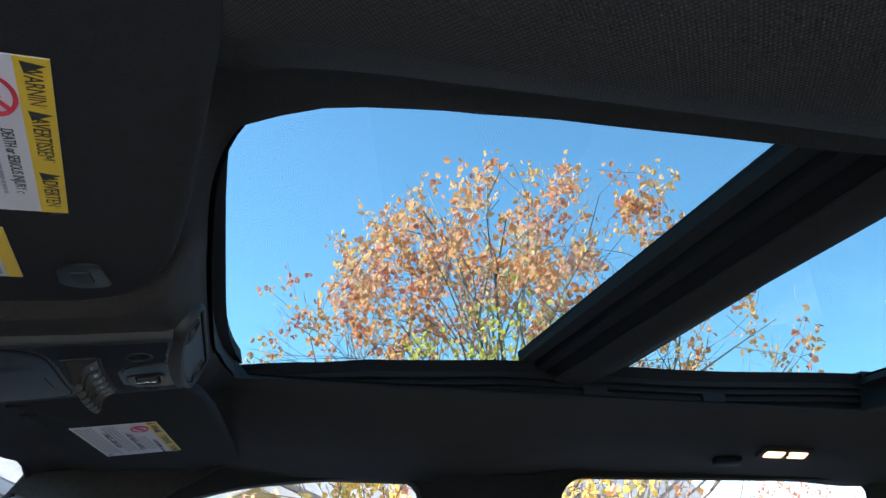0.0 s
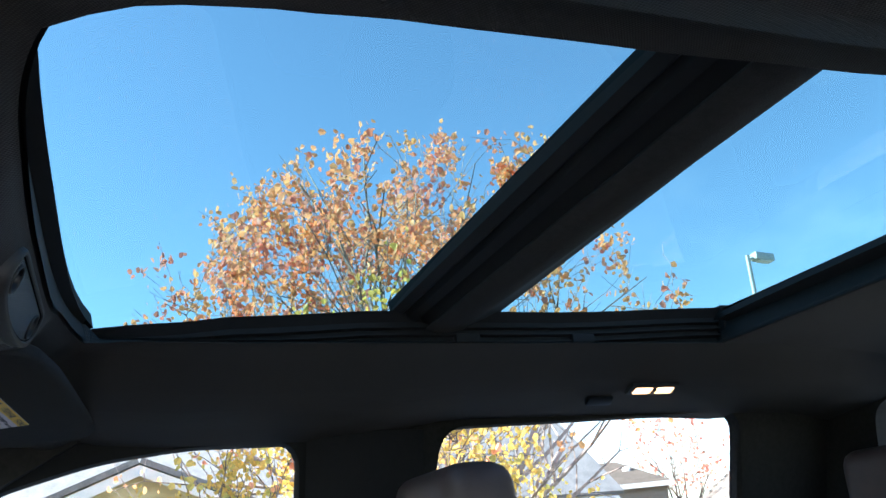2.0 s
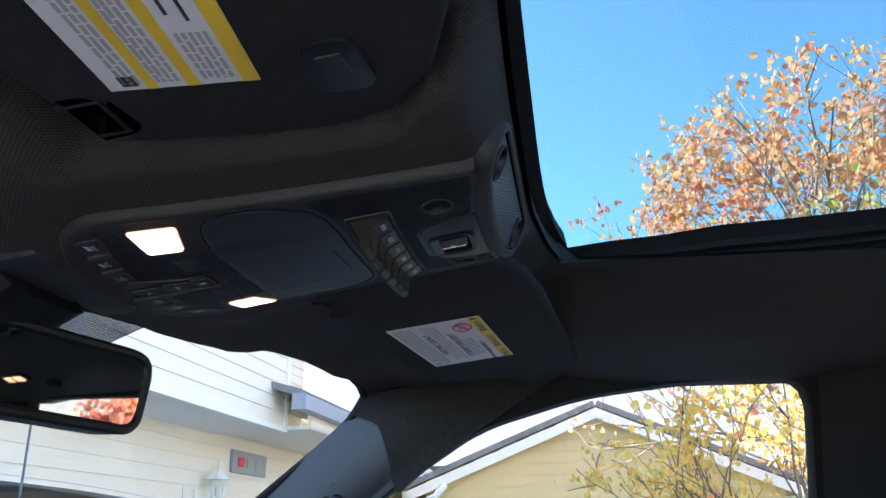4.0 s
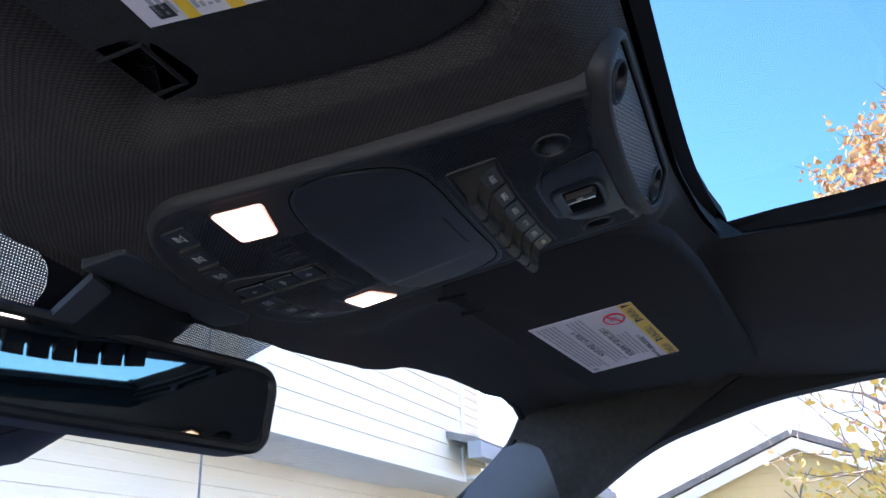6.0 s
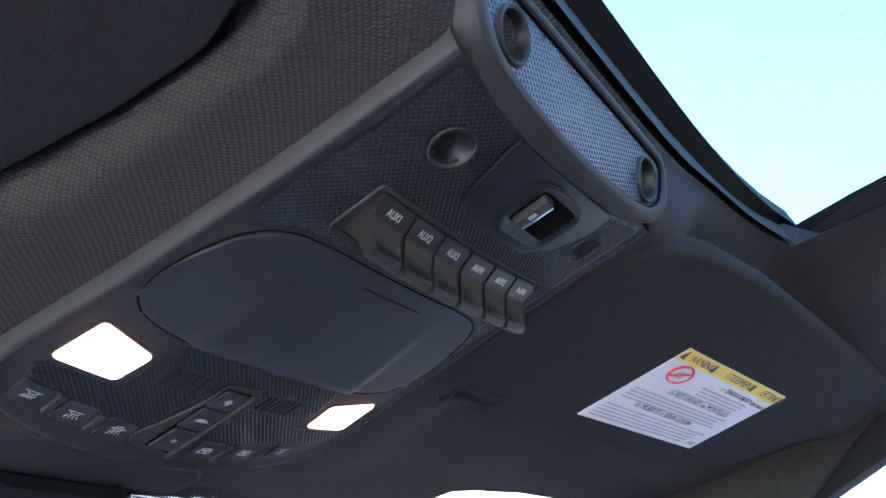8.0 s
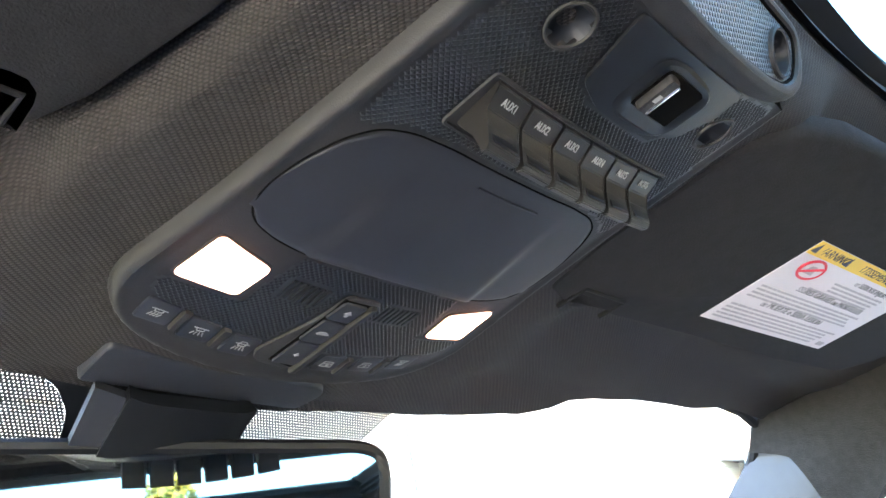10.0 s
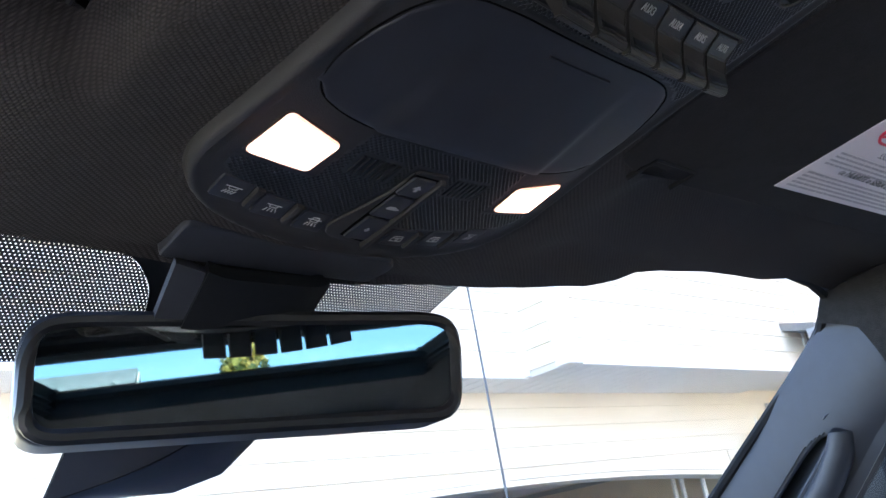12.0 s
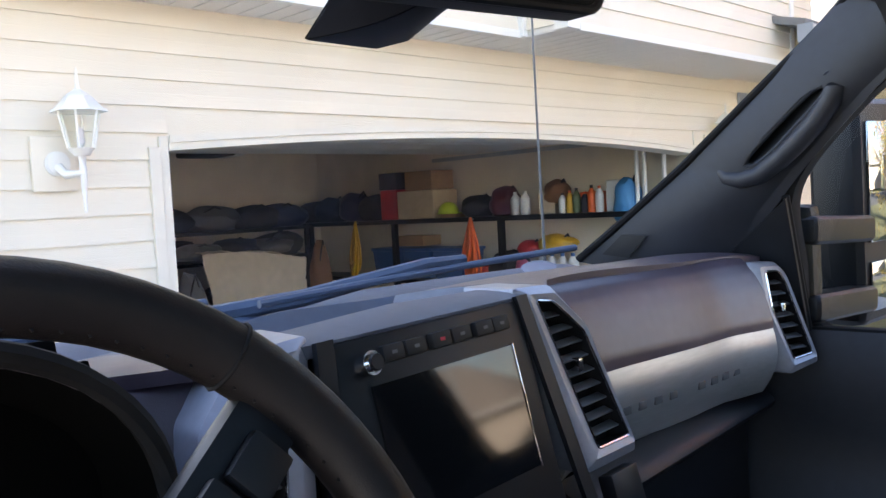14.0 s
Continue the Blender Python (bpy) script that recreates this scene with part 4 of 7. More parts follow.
# front textured panel, slots and lamps
def front_inside(x, y):
    a = abs(x)
    lo = lerp_table([(0.0, 0.4915), (0.03, 0.4925), (0.056, 0.4942)], a)
    hi = 0.5600 - 0.0110 * (a / 0.1) ** 1.5
    w = lerp_table([(0.492, 0.0545), (0.530, 0.0600)], y) if y < 0.5335 else lerp_table([(0.5335, 0.0980), (0.537, 0.1020), (0.544, 0.1005), (0.549, 0.095)], y)
    if not (lo < y < hi and a < w):
        return False
    if -0.0160 - max(0, y - 0.52) * 0.32 < x < 0.0065 and y > 0.5065:
        return False
    return not (0.5085 < y < 0.5240 and (-0.0485 < x < -0.0240 or 0.0150 < x < 0.0395))


tex_panel((-0.1025, 0.1025, 0.491, 0.561), front_inside)
for s in (-1, 1):
    c0 = -0.0362 if s < 0 else 0.0272
    for k in range(7):
        x = c0 + (k - 3) * 0.0036
        cpart("vent_slot", slab([(x - 0.0009, 0.5098), (x + 0.0009, 0.5098), (x + 0.0009, 0.5228), (x - 0.0009, 0.5228)], -0.0012, 0.0010, 0.0003), PLASTIC_D, "thin slat of the microphone grille")
    # black slab whose colour is the shade of the microphone opening
    cpart("grille_well", slab([(c0 - 0.0125, 0.5085), (c0 + 0.0125, 0.5085), (c0 + 0.0125, 0.5240), (c0 - 0.0125, 0.5240)], -0.0030, -0.0012, 0.0), BLACK, "black slab for the shade in the microphone opening")
    L = [(s * 0.0937, 0.5003), (s * 0.0978, 0.5306), (s * 0.0660, 0.5303), (s * 0.0630, 0.5083)]
    big = [(s * 0.0955, 0.4985), (s * 0.0998, 0.5325), (s * 0.0640, 0.5322), (s * 0.0608, 0.5068)]
    b = cpart("lamp_bezel", slab(big if s < 0 else big[::-1], -0.001, 0.0005, 0.0003, 0.004), PLASTIC, "dark seam of the map lamp")
    cpart("lamp_lens", slab(L if s < 0 else L[::-1], -0.001, 0.0014, 0.0006, 0.003), LAMP, "glowing warm-white lens", b)
    # added glowing ring: the lamp's halo built as a thin tube
    edge = dense(smooth_outline(L, 0.003, 4), 0.01)
    cpart("lens_edge", tube([(x, y, con_z(x, y) + 0.0010) for x, y in edge], 0.0009, 6, True), LAMPE, "dim glowing ring in place of the warm bloom", b)
# sunroof switch bezel with a sloping flank
bz = cpart("bezel", slab([(-0.0145, 0.5085), (0.0060, 0.5070), (0.0075, 0.5100), (0.0060, 0.5770), (-0.0235, 0.5740), (-0.0290, 0.5660), (-0.0168, 0.5300)], -0.0002, 0.0018, 0.0010, 0.004), PLASTIC, "raised bezel round the roof rocker")
cpart("bezel_bar", slab([(0.0018, 0.5100), (0.0052, 0.5095), (0.0048, 0.5755), (0.0005, 0.5755)], 0.001, 0.0050, 0.0014), PLASTIC, "raised bar beside the roof rocker", bz)
# no real depth here: black colour gives the rocker well its shade
cpart("rocker_well", slab([(-0.0150, 0.5105), (0.0016, 0.5105), (0.0004, 0.5735), (-0.0170, 0.5700)], 0.001, 0.0021, 0.0002), BLACK, "flat black plate for the shade round the rocker", bz)
for y0, y1, sym in ((0.5115, 0.5265, "up"), (0.5280, 0.5475, "car"), (0.5490, 0.5700, "down")):
    bt = cpart("rocker", slab([(-0.0143, y0), (0.0010, y0), (0.0000, y1), (-0.0155, y1)], 0.001, 0.0034, 0.0010, 0.002), DOORP, "black rocker segment", bz)
    c, m0 = (y0 + y1) / 2, -0.0070
    if sym == "car":
        ic = [(-0.0045, c + 0.0008), (-0.0028, c - 0.0012), (0.0008, c - 0.0015), (0.0045, c + 0.0006), (0.003, c + 0.0012), (-0.003, c + 0.0014)]
    else:
        q = 1 if sym == "up" else -1
        k = 1.0 if sym == "up" else 0.7
        ic = [(-0.0028 * k, c), (0, c - q * 0.0028 * k), (0.0028 * k, c), (0.0010 * k, c), (0.0010 * k, c + q * 0.0022 * k), (-0.0010 * k, c + q * 0.0022 * k), (-0.0010 * k, c)]
        ic = ic if q > 0 else ic[::-1]
    cpart("symbol", slab([(x + m0, y) for x, y in ic], 0.0028, 0.0036, 0.0), WHITEINK, "white printed symbol", bt)


def stroke(x0, y0, x1, y1, w=0.00050):
    """A thin straight mark as an outline."""
    d = Vector((x1 - x0, y1 - y0)).normalized() * w / 2
    return [(x0 + d.y, y0 - d.x), (x1 + d.y, y1 - d.x), (x1 - d.y, y1 + d.x), (x0 - d.y, y0 + d.x)]


def button(x, c, kind, w=0.0172, h=0.0158):
    sk = -0.05 * x
    o = [(x - w / 2, c - h / 2 - sk * 0.1), (x + w / 2, c - h / 2 + sk * 0.1), (x + w / 2, c + h / 2), (x - w / 2, c + h / 2)]
    b = cpart("button", slab(o, -0.001, 0.0013, 0.0007, 0.002), DOORP, "black press button with a pale symbol")
    S = 0.9
    if kind in ("spot", "dome", "off"):
        marks = [(-4.5, -2.6, 4.5, -2.6), (-2.6, -2.6, -2.0, -0.4), (2.6, -2.6, 2.0, -0.4), (-2.0, -0.4, 2.0, -0.4)]
        lean = -1.6 if kind == "spot" else 0.0
        for k in range(4):
            dx = -2.6 + k * 1.75
            fan = lean if kind == "spot" else dx * 0.45
            marks.append((dx, 0.7, dx + fan, 3.6))
        if kind == "off":
            marks += [(-1.6, -4.6, 1.8, -4.6), (-1.6, -4.6, -2.6, -2.6), (1.8, -4.6, 2.6, -2.6)]
    else:
        marks = [(-4.0, -2.4, 3.0, -2.4), (-4.8, 3.0, 4.4, 3.0), (-4.0, -2.4, -4.8, 3.0), (3.0, -2.4, 4.4, 3.0), (-4.2, -0.4, 3.6, -0.4), (0.2, -0.4, 0.2, 2.4), (-1.2, 1.0, 0.2, 2.4), (1.6, 1.0, 0.2, 2.4)]
    cpart("symbol", join(*[slab(stroke(x + p * 0.001 * S, c + q * 0.001 * S, x + r * 0.001 * S, c + t * 0.001 * S), 0.0008, 0.0015, 0.0) for p, q, r, t in marks]), WHITEINK, "pale printed symbol", b)
    return b


for x, c, k in ((-0.0885, 0.5580, "spot"), (-0.0640, 0.5622, "dome"), (-0.0380, 0.5655, "off"), (0.0218, 0.5668, "window"), (0.0490, 0.5640, "window"), (0.0755, 0.5595, "spot")):
    b = button(x, c, k)
    X = x + 0.0120
    if k != "off" and x < 0.07:
        cpart("divider", slab([(X - 0.0022, c - 0.0070), (X + 0.0022, c - 0.0066), (X + 0.0016, c + 0.0090), (X - 0.0016, c + 0.0086)], -0.001, 0.0026, 0.0012), PLASTIC, "", b)

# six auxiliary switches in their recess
# the shade behind the switch row is a black slab
rc = cpart("switch_recess", slab([(-0.0618, 0.3718), (0.0762, 0.3718), (0.0762, 0.4000), (-0.0618, 0.4000)], -0.006, -0.0012, 0.0004), BLACK, "black slab for the shade behind the switch row")
fr = [(x, y, con_z(x, y) + 0.0014) for x, y in dense(smooth_outline([(-0.0622, 0.3714), (0.0766, 0.3714), (0.0766, 0.4004), (-0.0622, 0.4004)], 0.002, 3), 0.01)]
cpart("recess_frame", tube(fr, 0.0011, 6, True), PLASTIC, "thin raised frame", rc)
for k in range(6):
    x = -0.0484 + k * 0.0221
    prof = [(0.3730, -0.003), (0.3733, 0.0022), (0.3820, 0.0062), (0.3838, 0.0120), (0.3848, 0.0202), (0.3868, 0.0220), (0.3900, 0.0205), (0.3915, 0.0110), (0.3980, 0.0010), (0.3985, -0.003)]
    wid = [0.0103, 0.0103, 0.0103, 0.0094, 0.0100, 0.0096, 0.0090, 0.0086, 0.0080, 0.0080]
    bm = bmesh.new()
    A = [bm.verts.new((x - w, y, h)) for (y, h), w in zip(prof, wid)]
    B = [bm.verts.new((x + w, y, h)) for (y, h), w in zip(prof, wid)]
    bm.faces.new(A)
    bm.faces.new(B[::-1])
    for i in range(len(prof)):
        j = (i + 1) % len(prof)
        bm.faces.new((A[i], B[i], B[j], A[j]))
    bmesh.ops.bevel(bm, geom=bm.edges[:], offset=0.0005, segments=2, affect="EDGES")
    sw = cpart("aux_switch", cfit(bm), TOGGLE, "angular grey toggle switch")
    m = Matrix.Translation((x - 0.0005, 0.3774, con_z(x, 0.3774) + 0.0018 - 0.0046)) @ Matrix(((0.8, 0, 0, 0), (0, -1, 0, 0), (1.26 * x, 0.60, -1, 0), (0, 0, 0, 1)))
    lettering("AUX%d" % (k + 1), 0.0043, m, WHITEINK, "switch_text", sw, 0.0002)
    cpart("tip_pad", cfit(moved(box(0.0150, 0.0010, 0.0040, 0.0004), Matrix.Translation((x, 0.3842, 0.0172)) @ pose(0, 0, 0, 6, 0, 0))), PLASTIC_D, "dark grip strip of the toggle", sw)

# ---- sun visors ----
def vis_z(x, y):
    return (1.872 if x > 0 else 1.885) - 0.12 * (y - 0.34) - 0.03 * (abs(x) - 0.28)


# outlines in |x| and y, each with the notch for its catch in the front inner corner
VISR = [(0.124, 0.478), (0.114, 0.430), (0.1135, 0.360), (0.120, 0.330), (0.138, 0.312), (0.172, 0.298), (0.25, 0.2845), (0.40, 0.2705), (0.590, 0.2530), (0.626, 0.262), (0.640, 0.330), (0.618, 0.385), (0.598, 0.418), (0.568, 0.446), (0.45, 0.4610), (0.30, 0.4720), (0.196, 0.4815), (0.190, 0.4650), (0.152, 0.4690), (0.156, 0.4860)]
VISL = [(0.186, 0.5050), (0.176, 0.498), (0.164, 0.474), (0.150, 0.421), (0.144, 0.379), (0.153, 0.347), (0.185, 0.322), (0.24, 0.305), (0.32, 0.292), (0.40, 0.283), (0.53, 0.269), (0.605, 0.262), (0.630, 0.282), (0.636, 0.35), (0.614, 0.395), (0.570, 0.425), (0.463, 0.449), (0.36, 0.488), (0.295, 0.5040), (0.221, 0.5050), (0.219, 0.4830), (0.188, 0.4810), (0.187, 0.4980)]


def vfit(bm):
    for v in bm.verts:
        v.co.z = vis_z(v.co.x, v.co.y) - v.co.z
    return bm


def on_visor(x0, x1, y0, y1, h0, h1, skew=0.0, shear=0.0):
    o = [(x0, y0), (x1, y0 - skew), (x1 + shear, y1 - skew), (x0 + shear, y1)]
    return vfit(prism(o, h0, h1))


for s in (1, -1):
    v = thing("sun_visor", "black cloth sun visor folded up with warning labels" if s < 0 else "black cloth sun visor folded up with one warning label", "visor", (s * 0.4, 0.38, 1.87), "sun visors")
    o = dense(smooth_outline([(s * x, y) for x, y in (VISR if s > 0 else VISL)], 0.006, 3), 0.03)
    o = o if s > 0 else o[::-1]
    bm = prism(o, -0.016, 0.0, 0.007, 3)
    wpart("panel", vfit(bm), VISOR, v)
    xa, xb, yc = (0.150, 0.194, 0.476) if s > 0 else (-0.220, -0.186, 0.491)
    wpart("pin", tube([(xa, yc, vis_z(xa, yc) + 0.006), (xb, yc, vis_z(xb, yc) + 0.006)], 0.0042, 10), PLASTIC, v, "grey round hinge pin in the notch")
    lip = [(xa, yc + 0.012), (xa, yc - 0.010), (xb, yc - 0.012 if s > 0 else yc - 0.008), (xb, yc + 0.008)]
    wpart("notch_lip", tube([(x, y, vis_z(x, y) + 0.0005) for x, y in lip], 0.0018, 8), RUBBER, v, "rounded plastic edge of the notch")
    cb = thing("visor_clip", "black plastic visor catch below the headliner", "clip", ((xa + xb) / 2, 0.485, 1.86))
    wpart("catch", box(0.022, 0.020, 0.014, 0.003, Matrix.Translation(((xa + xb) / 2, yc + 0.006, vis_z(xa, yc) + 0.012)) @ pose(0, 0, 0, -7, 0, s * -8)), RUBBER, cb)
    wpart("catch_lip", box(0.018, 0.005, 0.008, 0.002, Matrix.Translation(((xa + xb) / 2, yc - 0.007, vis_z(xa, yc) + 0.007)) @ pose(0, 0, 0, -7, 0, s * -8)), RUBBER, cb)
    # the large label: yellow header to the rear, text lines across
    x0, x1, ya, yb = (0.273, 0.472, 0.3515, 0.4485) if s > 0 else (-0.484, -0.324, 0.337, 0.438)
    sk, sx = (0.020, 0.005) if s > 0 else (-0.019, -0.022)
    lab = wpart("label", on_visor(x0, x1, ya, yb, -0.0005, 0.0006, sk, sx), PAPER, v, "white printed warning label", False)
    hd = 0.013

    def ink(u0, u1, w0, w1, m, h=0.0009, nm="print"):
        # u along the label 0..1, w metres from its rear edge
        X0, X1 = x0 + (x1 - x0) * u0, x0 + (x1 - x0) * u1
        d0, d1 = sx * w0 / (yb - ya), sx * w1 / (yb - ya)
        q = [(X0 + d0, ya + w0 - sk * u0), (X1 + d0, ya + w0 - sk * u1), (X1 + d1, ya + w1 - sk * u1), (X0 + d1, ya + w1 - sk * u0)]
        return wpart(nm, vfit(prism(q, 0.0004, h)), m, lab, "", False)

    ink(0, 1, 0, hd, YELLOW, 0.0008, "yellow_header")

    def say(text, u, w, size, m=INK):
        X = x0 + (x1 - x0) * u + sx * w / (yb - ya)
        Y = ya + w - sk * u
        sl = -sk / (x1 - x0)
        kx = (x1 - x0) / 0.199
        mm = Matrix(((kx, -sx / (yb - ya), 0, X), (sl * kx, -1, 0, Y), (-0.03 * s * kx, 0.12, -1, vis_z(X, Y) - 0.0009), (0, 0, 0, 1)))
        return lettering(text, size, mm, m, "print", lab, 0.0001)

    for u, wd in ((0.155, "WARNING"), (0.49, "AVERTISSEMENT"), (0.86, "ADVERTENCIA")):
        say(wd, u, hd * 0.52, 0.0102)
    for u in (0.030, 0.285, 0.685):
        X = x0 + (x1 - x0) * u
        Y = ya + hd * 0.5 - sk * u
        wpart("print", vfit(prism([(X - 0.0045, Y + 0.004), (X, Y - 0.005), (X + 0.0045, Y + 0.004)][::-1], 0.0004, 0.0010)), INK, lab, "", False)
    say("DEATH or SERIOUS INJURY can occur", 0.68, 0.0205, 0.0073)
    say("Risque de BLESSURES GRAVES ou MORTELLES", 0.42, 0.0435, 0.0082)
    say("PELIGRO de MUERTE o SERIA LESION", 0.36, 0.0675, 0.0082)
    rnd = random.Random(5)
    for w, ua in ((0.0265, 0.40), (0.0305, 0.42), (0.0345, 0.42), (0.0385, 0.30), (0.0505, 0.05), (0.0545, 0.05), (0.0585, 0.05), (0.0625, 0.05), (0.0745, 0.04), (0.0785, 0.04), (0.0825, 0.04), (0.0865, 0.04), (0.0905, 0.04)):
        u = ua
        end = 0.93 - rnd.random() * 0.12
        while u < end:
            k = min(end, u + 0.02 + rnd.random() * 0.05)
            ink(u, k, w, w + 0.0019, GREYINK)
            u = k + 0.009
    ink(0.91, 0.965, 0.0875, 0.0925, GREYINK)
    # red prohibition ring with a plain dark shape
    X, Y = x0 + (x1 - x0) * 0.17, ya + 0.0245 - sk * 0.17
    ring = [(X + 0.0165 * math.cos(a), Y + 0.0095 * math.sin(a), vis_z(X, Y + 0.0095 * math.sin(a)) - 0.0008) for a in frange(0, math.tau, 28)[:-1]]
    wpart("print", tube(ring, 0.0011, 6, True), RED, lab)
    bar = [(X - 0.012, Y + 0.006, vis_z(X, Y) - 0.0012), (X + 0.012, Y - 0.006, vis_z(X, Y) - 0.0008)]
    wpart("print", tube(bar, 0.001, 6), RED, lab)
    wpart("print", vfit(prism([(X - 0.008, Y + 0.005), (X - 0.004, Y - 0.003), (X + 0.003, Y - 0.004), (X + 0.008, Y + 0.004)][::-1], 0.0004, 0.0008)), GREYINK, lab, "", False)
    if s < 0:
        # the second label: three yellow bands
        x0, x1, ya, yb, sk, sx = -0.303, -0.212, 0.394, 0.462, -0.008, -0.015
        lab = wpart("label", on_visor(x0, x1, ya, yb, -0.0005, 0.0006, sk, sx), PAPER, v, "small white label with yellow bands", False)
        for a, b in ((0.0, 0.0080), (0.027, 0.0330), (0.046, 0.0510)):
            ink(0, 1, a, b, YELLOW, 0.0008, "yellow_band")
        for w in (0.0105, 0.0135, 0.0165, 0.0195, 0.0225, 0.035, 0.038, 0.041, 0.0435, 0.0525, 0.0555, 0.0585):
            u, end = (0.5 if w < 0.03 else 0.06), 0.94
            while u < end:
                k = min(end, u + 0.05 + rnd.random() * 0.1)
                ink(u, k, w, w + 0.0017, GREYINK)
                u = k + 0.02
        ink(0.10, 0.40, 0.014, 0.0155, INK)
        ink(0.12, 0.34, 0.021, 0.0225, INK)
        ink(0.86, 0.96, 0.054, 0.061, INK)
        # flap over the vanity button
        o = smooth_outline([(-0.238, 0.352), (-0.236, 0.378), (-0.198, 0.382), (-0.186, 0.368), (-0.189, 0.347)][::-1], 0.012, 4)
        fl = wpart("garage_button", vfit(prism(o, -0.002, 0.003, 0.0015, 2)), PLASTIC_D, v, "rounded dark button panel")
        wpart("button_line", vfit(prism([(-0.226, 0.359), (-0.204, 0.358), (-0.204, 0.370), (-0.226, 0.371)], 0.002, 0.0042, 0.0008)), PLASTIC, fl)

# ---- rear-view mirror ----
mir = thing("rearview_mirror", "wide black-framed rear-view mirror on a windshield mount", "mirror", (-0.015, 0.66, 1.775))
MW = MIRROR_POSE
mo = smooth_outline([(x * 1.045, y * 0.97) for x, y in [(-0.125, -0.034), (0.118, -0.036), (0.125, 0.026), (0.112, 0.035), (-0.112, 0.035), (-0.123, 0.024)]], 0.018, 6)
wpart("housing", moved(prism(dense(mo, 0.03), -0.032, 0.006, 0.008, 4), MW), PLASTIC_D, mir, "glossy black mirror housing")
rim = [MW @ Vector((x * 0.965, y * 0.90, 0.0065)) for x, y in dense(mo, 0.02)]
wpart("rim", tube(rim, 0.0045, 8, True), PLASTIC_D, mir, "rounded black rim")
wpart("glass", moved(prism([(x * 0.935, y * 0.82) for x, y in dense(mo, 0.03)], 0.0, 0.0078), MW), MIRROR, mir, "dim mirror glass", False)
wpart("stalk", tube([MW @ Vector((0.0, 0.0, -0.03)), Vector((-0.005, 0.715, 1.79)), Vector((-0.003, 0.735, 1.785))], [0.014, 0.012, 0.016], 10), PLASTIC_D, mir)
# cover from the headliner down to the mount
half = smooth_outline([(-0.091, 0.596), (0.048, 0.599), (0.055, 0.608), (0.055, 0.634), (-0.088, 0.634)], 0.006, 4)
bm = prism(half, 1.8325, 1.8480, 0.0025, 3)
for v in bm.verts:
    v.co.z += 0.10 * max(0, 0.606 - v.co.y) - 0.03 * (v.co.x - 0.054) * (1 if v.co.y < 0.61 else 0.6)
wpart("mount_lip", bm, PILLAR, mir, "grey lip of the mirror mount cover")
bm = grid(frange(0, 1, 8), frange(-1, 1, 10), lambda v, u: (-0.022 + u * (0.038 - 0.004 * v), 0.630 + 0.096 * v, 1.8345 - 0.052 * v - 0.003 * (1 - abs(u) ** 6)))
wpart("mount_cover", thicken(bm, 0.01), PLASTIC_D, mir, "tapered black mount cover")
bm = grid(frange(0, 1, 8), frange(0, 1, 3), lambda v, u: (-0.078 + 0.010 * v + 0.017 * u, 0.632 + 0.094 * v, 1.836 - 0.053 * v - 0.004 * u))
wpart("mount_side", thicken(bm, 0.006), PILLAR, mir, "grey flank of the mount cover")
# wedge on the glass: lit flank in pale plastic, shaded belly in dark, meeting in a ridge
TL, BL, BM, BR, TR = (Vector(p) for p in ((-0.078, 0.738, 1.790), (-0.082, 0.803, 1.739), (0.004, 0.806, 1.738), (0.036, 0.795, 1.746), (0.070, 0.741, 1.788)))
OUT = Vector((0, -0.6186, -0.7857))


def ridge(u):
    return BL.lerp(Vector((0.010, 0.738, 1.790)), u) + OUT * (0.020 * math.sin(math.pi * 0.5 * u) + 0.004 * math.sin(math.pi * u))


bm = grid(frange(0, 1, 10), frange(0, 1, 4), lambda u, v: tuple(BL.lerp(TL, u).lerp(ridge(u), v)))
sc = wpart("sensor_cover", thicken(bm, 0.002), PILLAR, mir, "wedge-shaped sensor cover on the glass, lit flank in paler grey")
foot = [BL.lerp(BM, u) for u in frange(0, 1, 5)] + [BM.lerp(BR, u) for u in (0.5, 1)] + [BR.lerp(TR, u) for u in (0.4, 0.7, 1)]
bm = grid(frange(0, 1, 10), frange(0, 1, 6), lambda u, v: tuple(ridge(u).lerp(foot[min(10, int(round(u * 10))) if u < 1 else 9] if round(u * 10) < 10 else foot[9], v) + OUT * 0.008 * math.sin(math.pi * v) * u))
# darker plastic puts the shadow side into the material
wpart("cover_belly", thicken(bm, 0.002), PLASTIC_D, sc, "rounded belly of the cover, darker plastic for its shaded side")
wpart("cover_edge", tube([TL, BL, BM, BR, TR], 0.0016, 6), RUBBER, sc, "thin black seal")


# ---- dashboard ----
dash = thing("dashboard", "grey and dark brown dashboard with silver vents", "dashboard", (0, 0.95, 1.3))


def dpart(name, bm, m, label="", parent=None, smooth=True):
    return wpart(name, bm, m, parent or dash, label, smooth)


# top pad, from the edge facing the seats to the glass
def pad(x, v):
    a = abs(x)
    y0 = lerp_table([(0.13, 0.757), (0.20, 0.775), (0.30, 0.83), (0.62, 0.80), (0.80, 0.76), (0.88, 0.75)], a)
    z0 = lerp_table([(0.13, 1.481), (0.32, 1.478), (0.70, 1.462), (0.88, 1.440)], a)
    y1 = min(1.24, glass_y(x, 1.435) - 0.01)
    y = y0 + (y1 - y0) * v
    z = z0 + (1.432 - z0) * v + (0.012 + 0.012 * max(0, 1 - a / 0.25)) * math.sin(math.pi * v ** 0.7)
    if a < 0.15 and 0.14 < v < 0.52:
        z -= 0.030
    return (x, y, z)


dpart("top_pad", thicken(grid(frange(-0.216, 0.216, 24), frange(0, 1, 30), pad), 0.012), DASH, "grey grained dash top with a shallow tray")
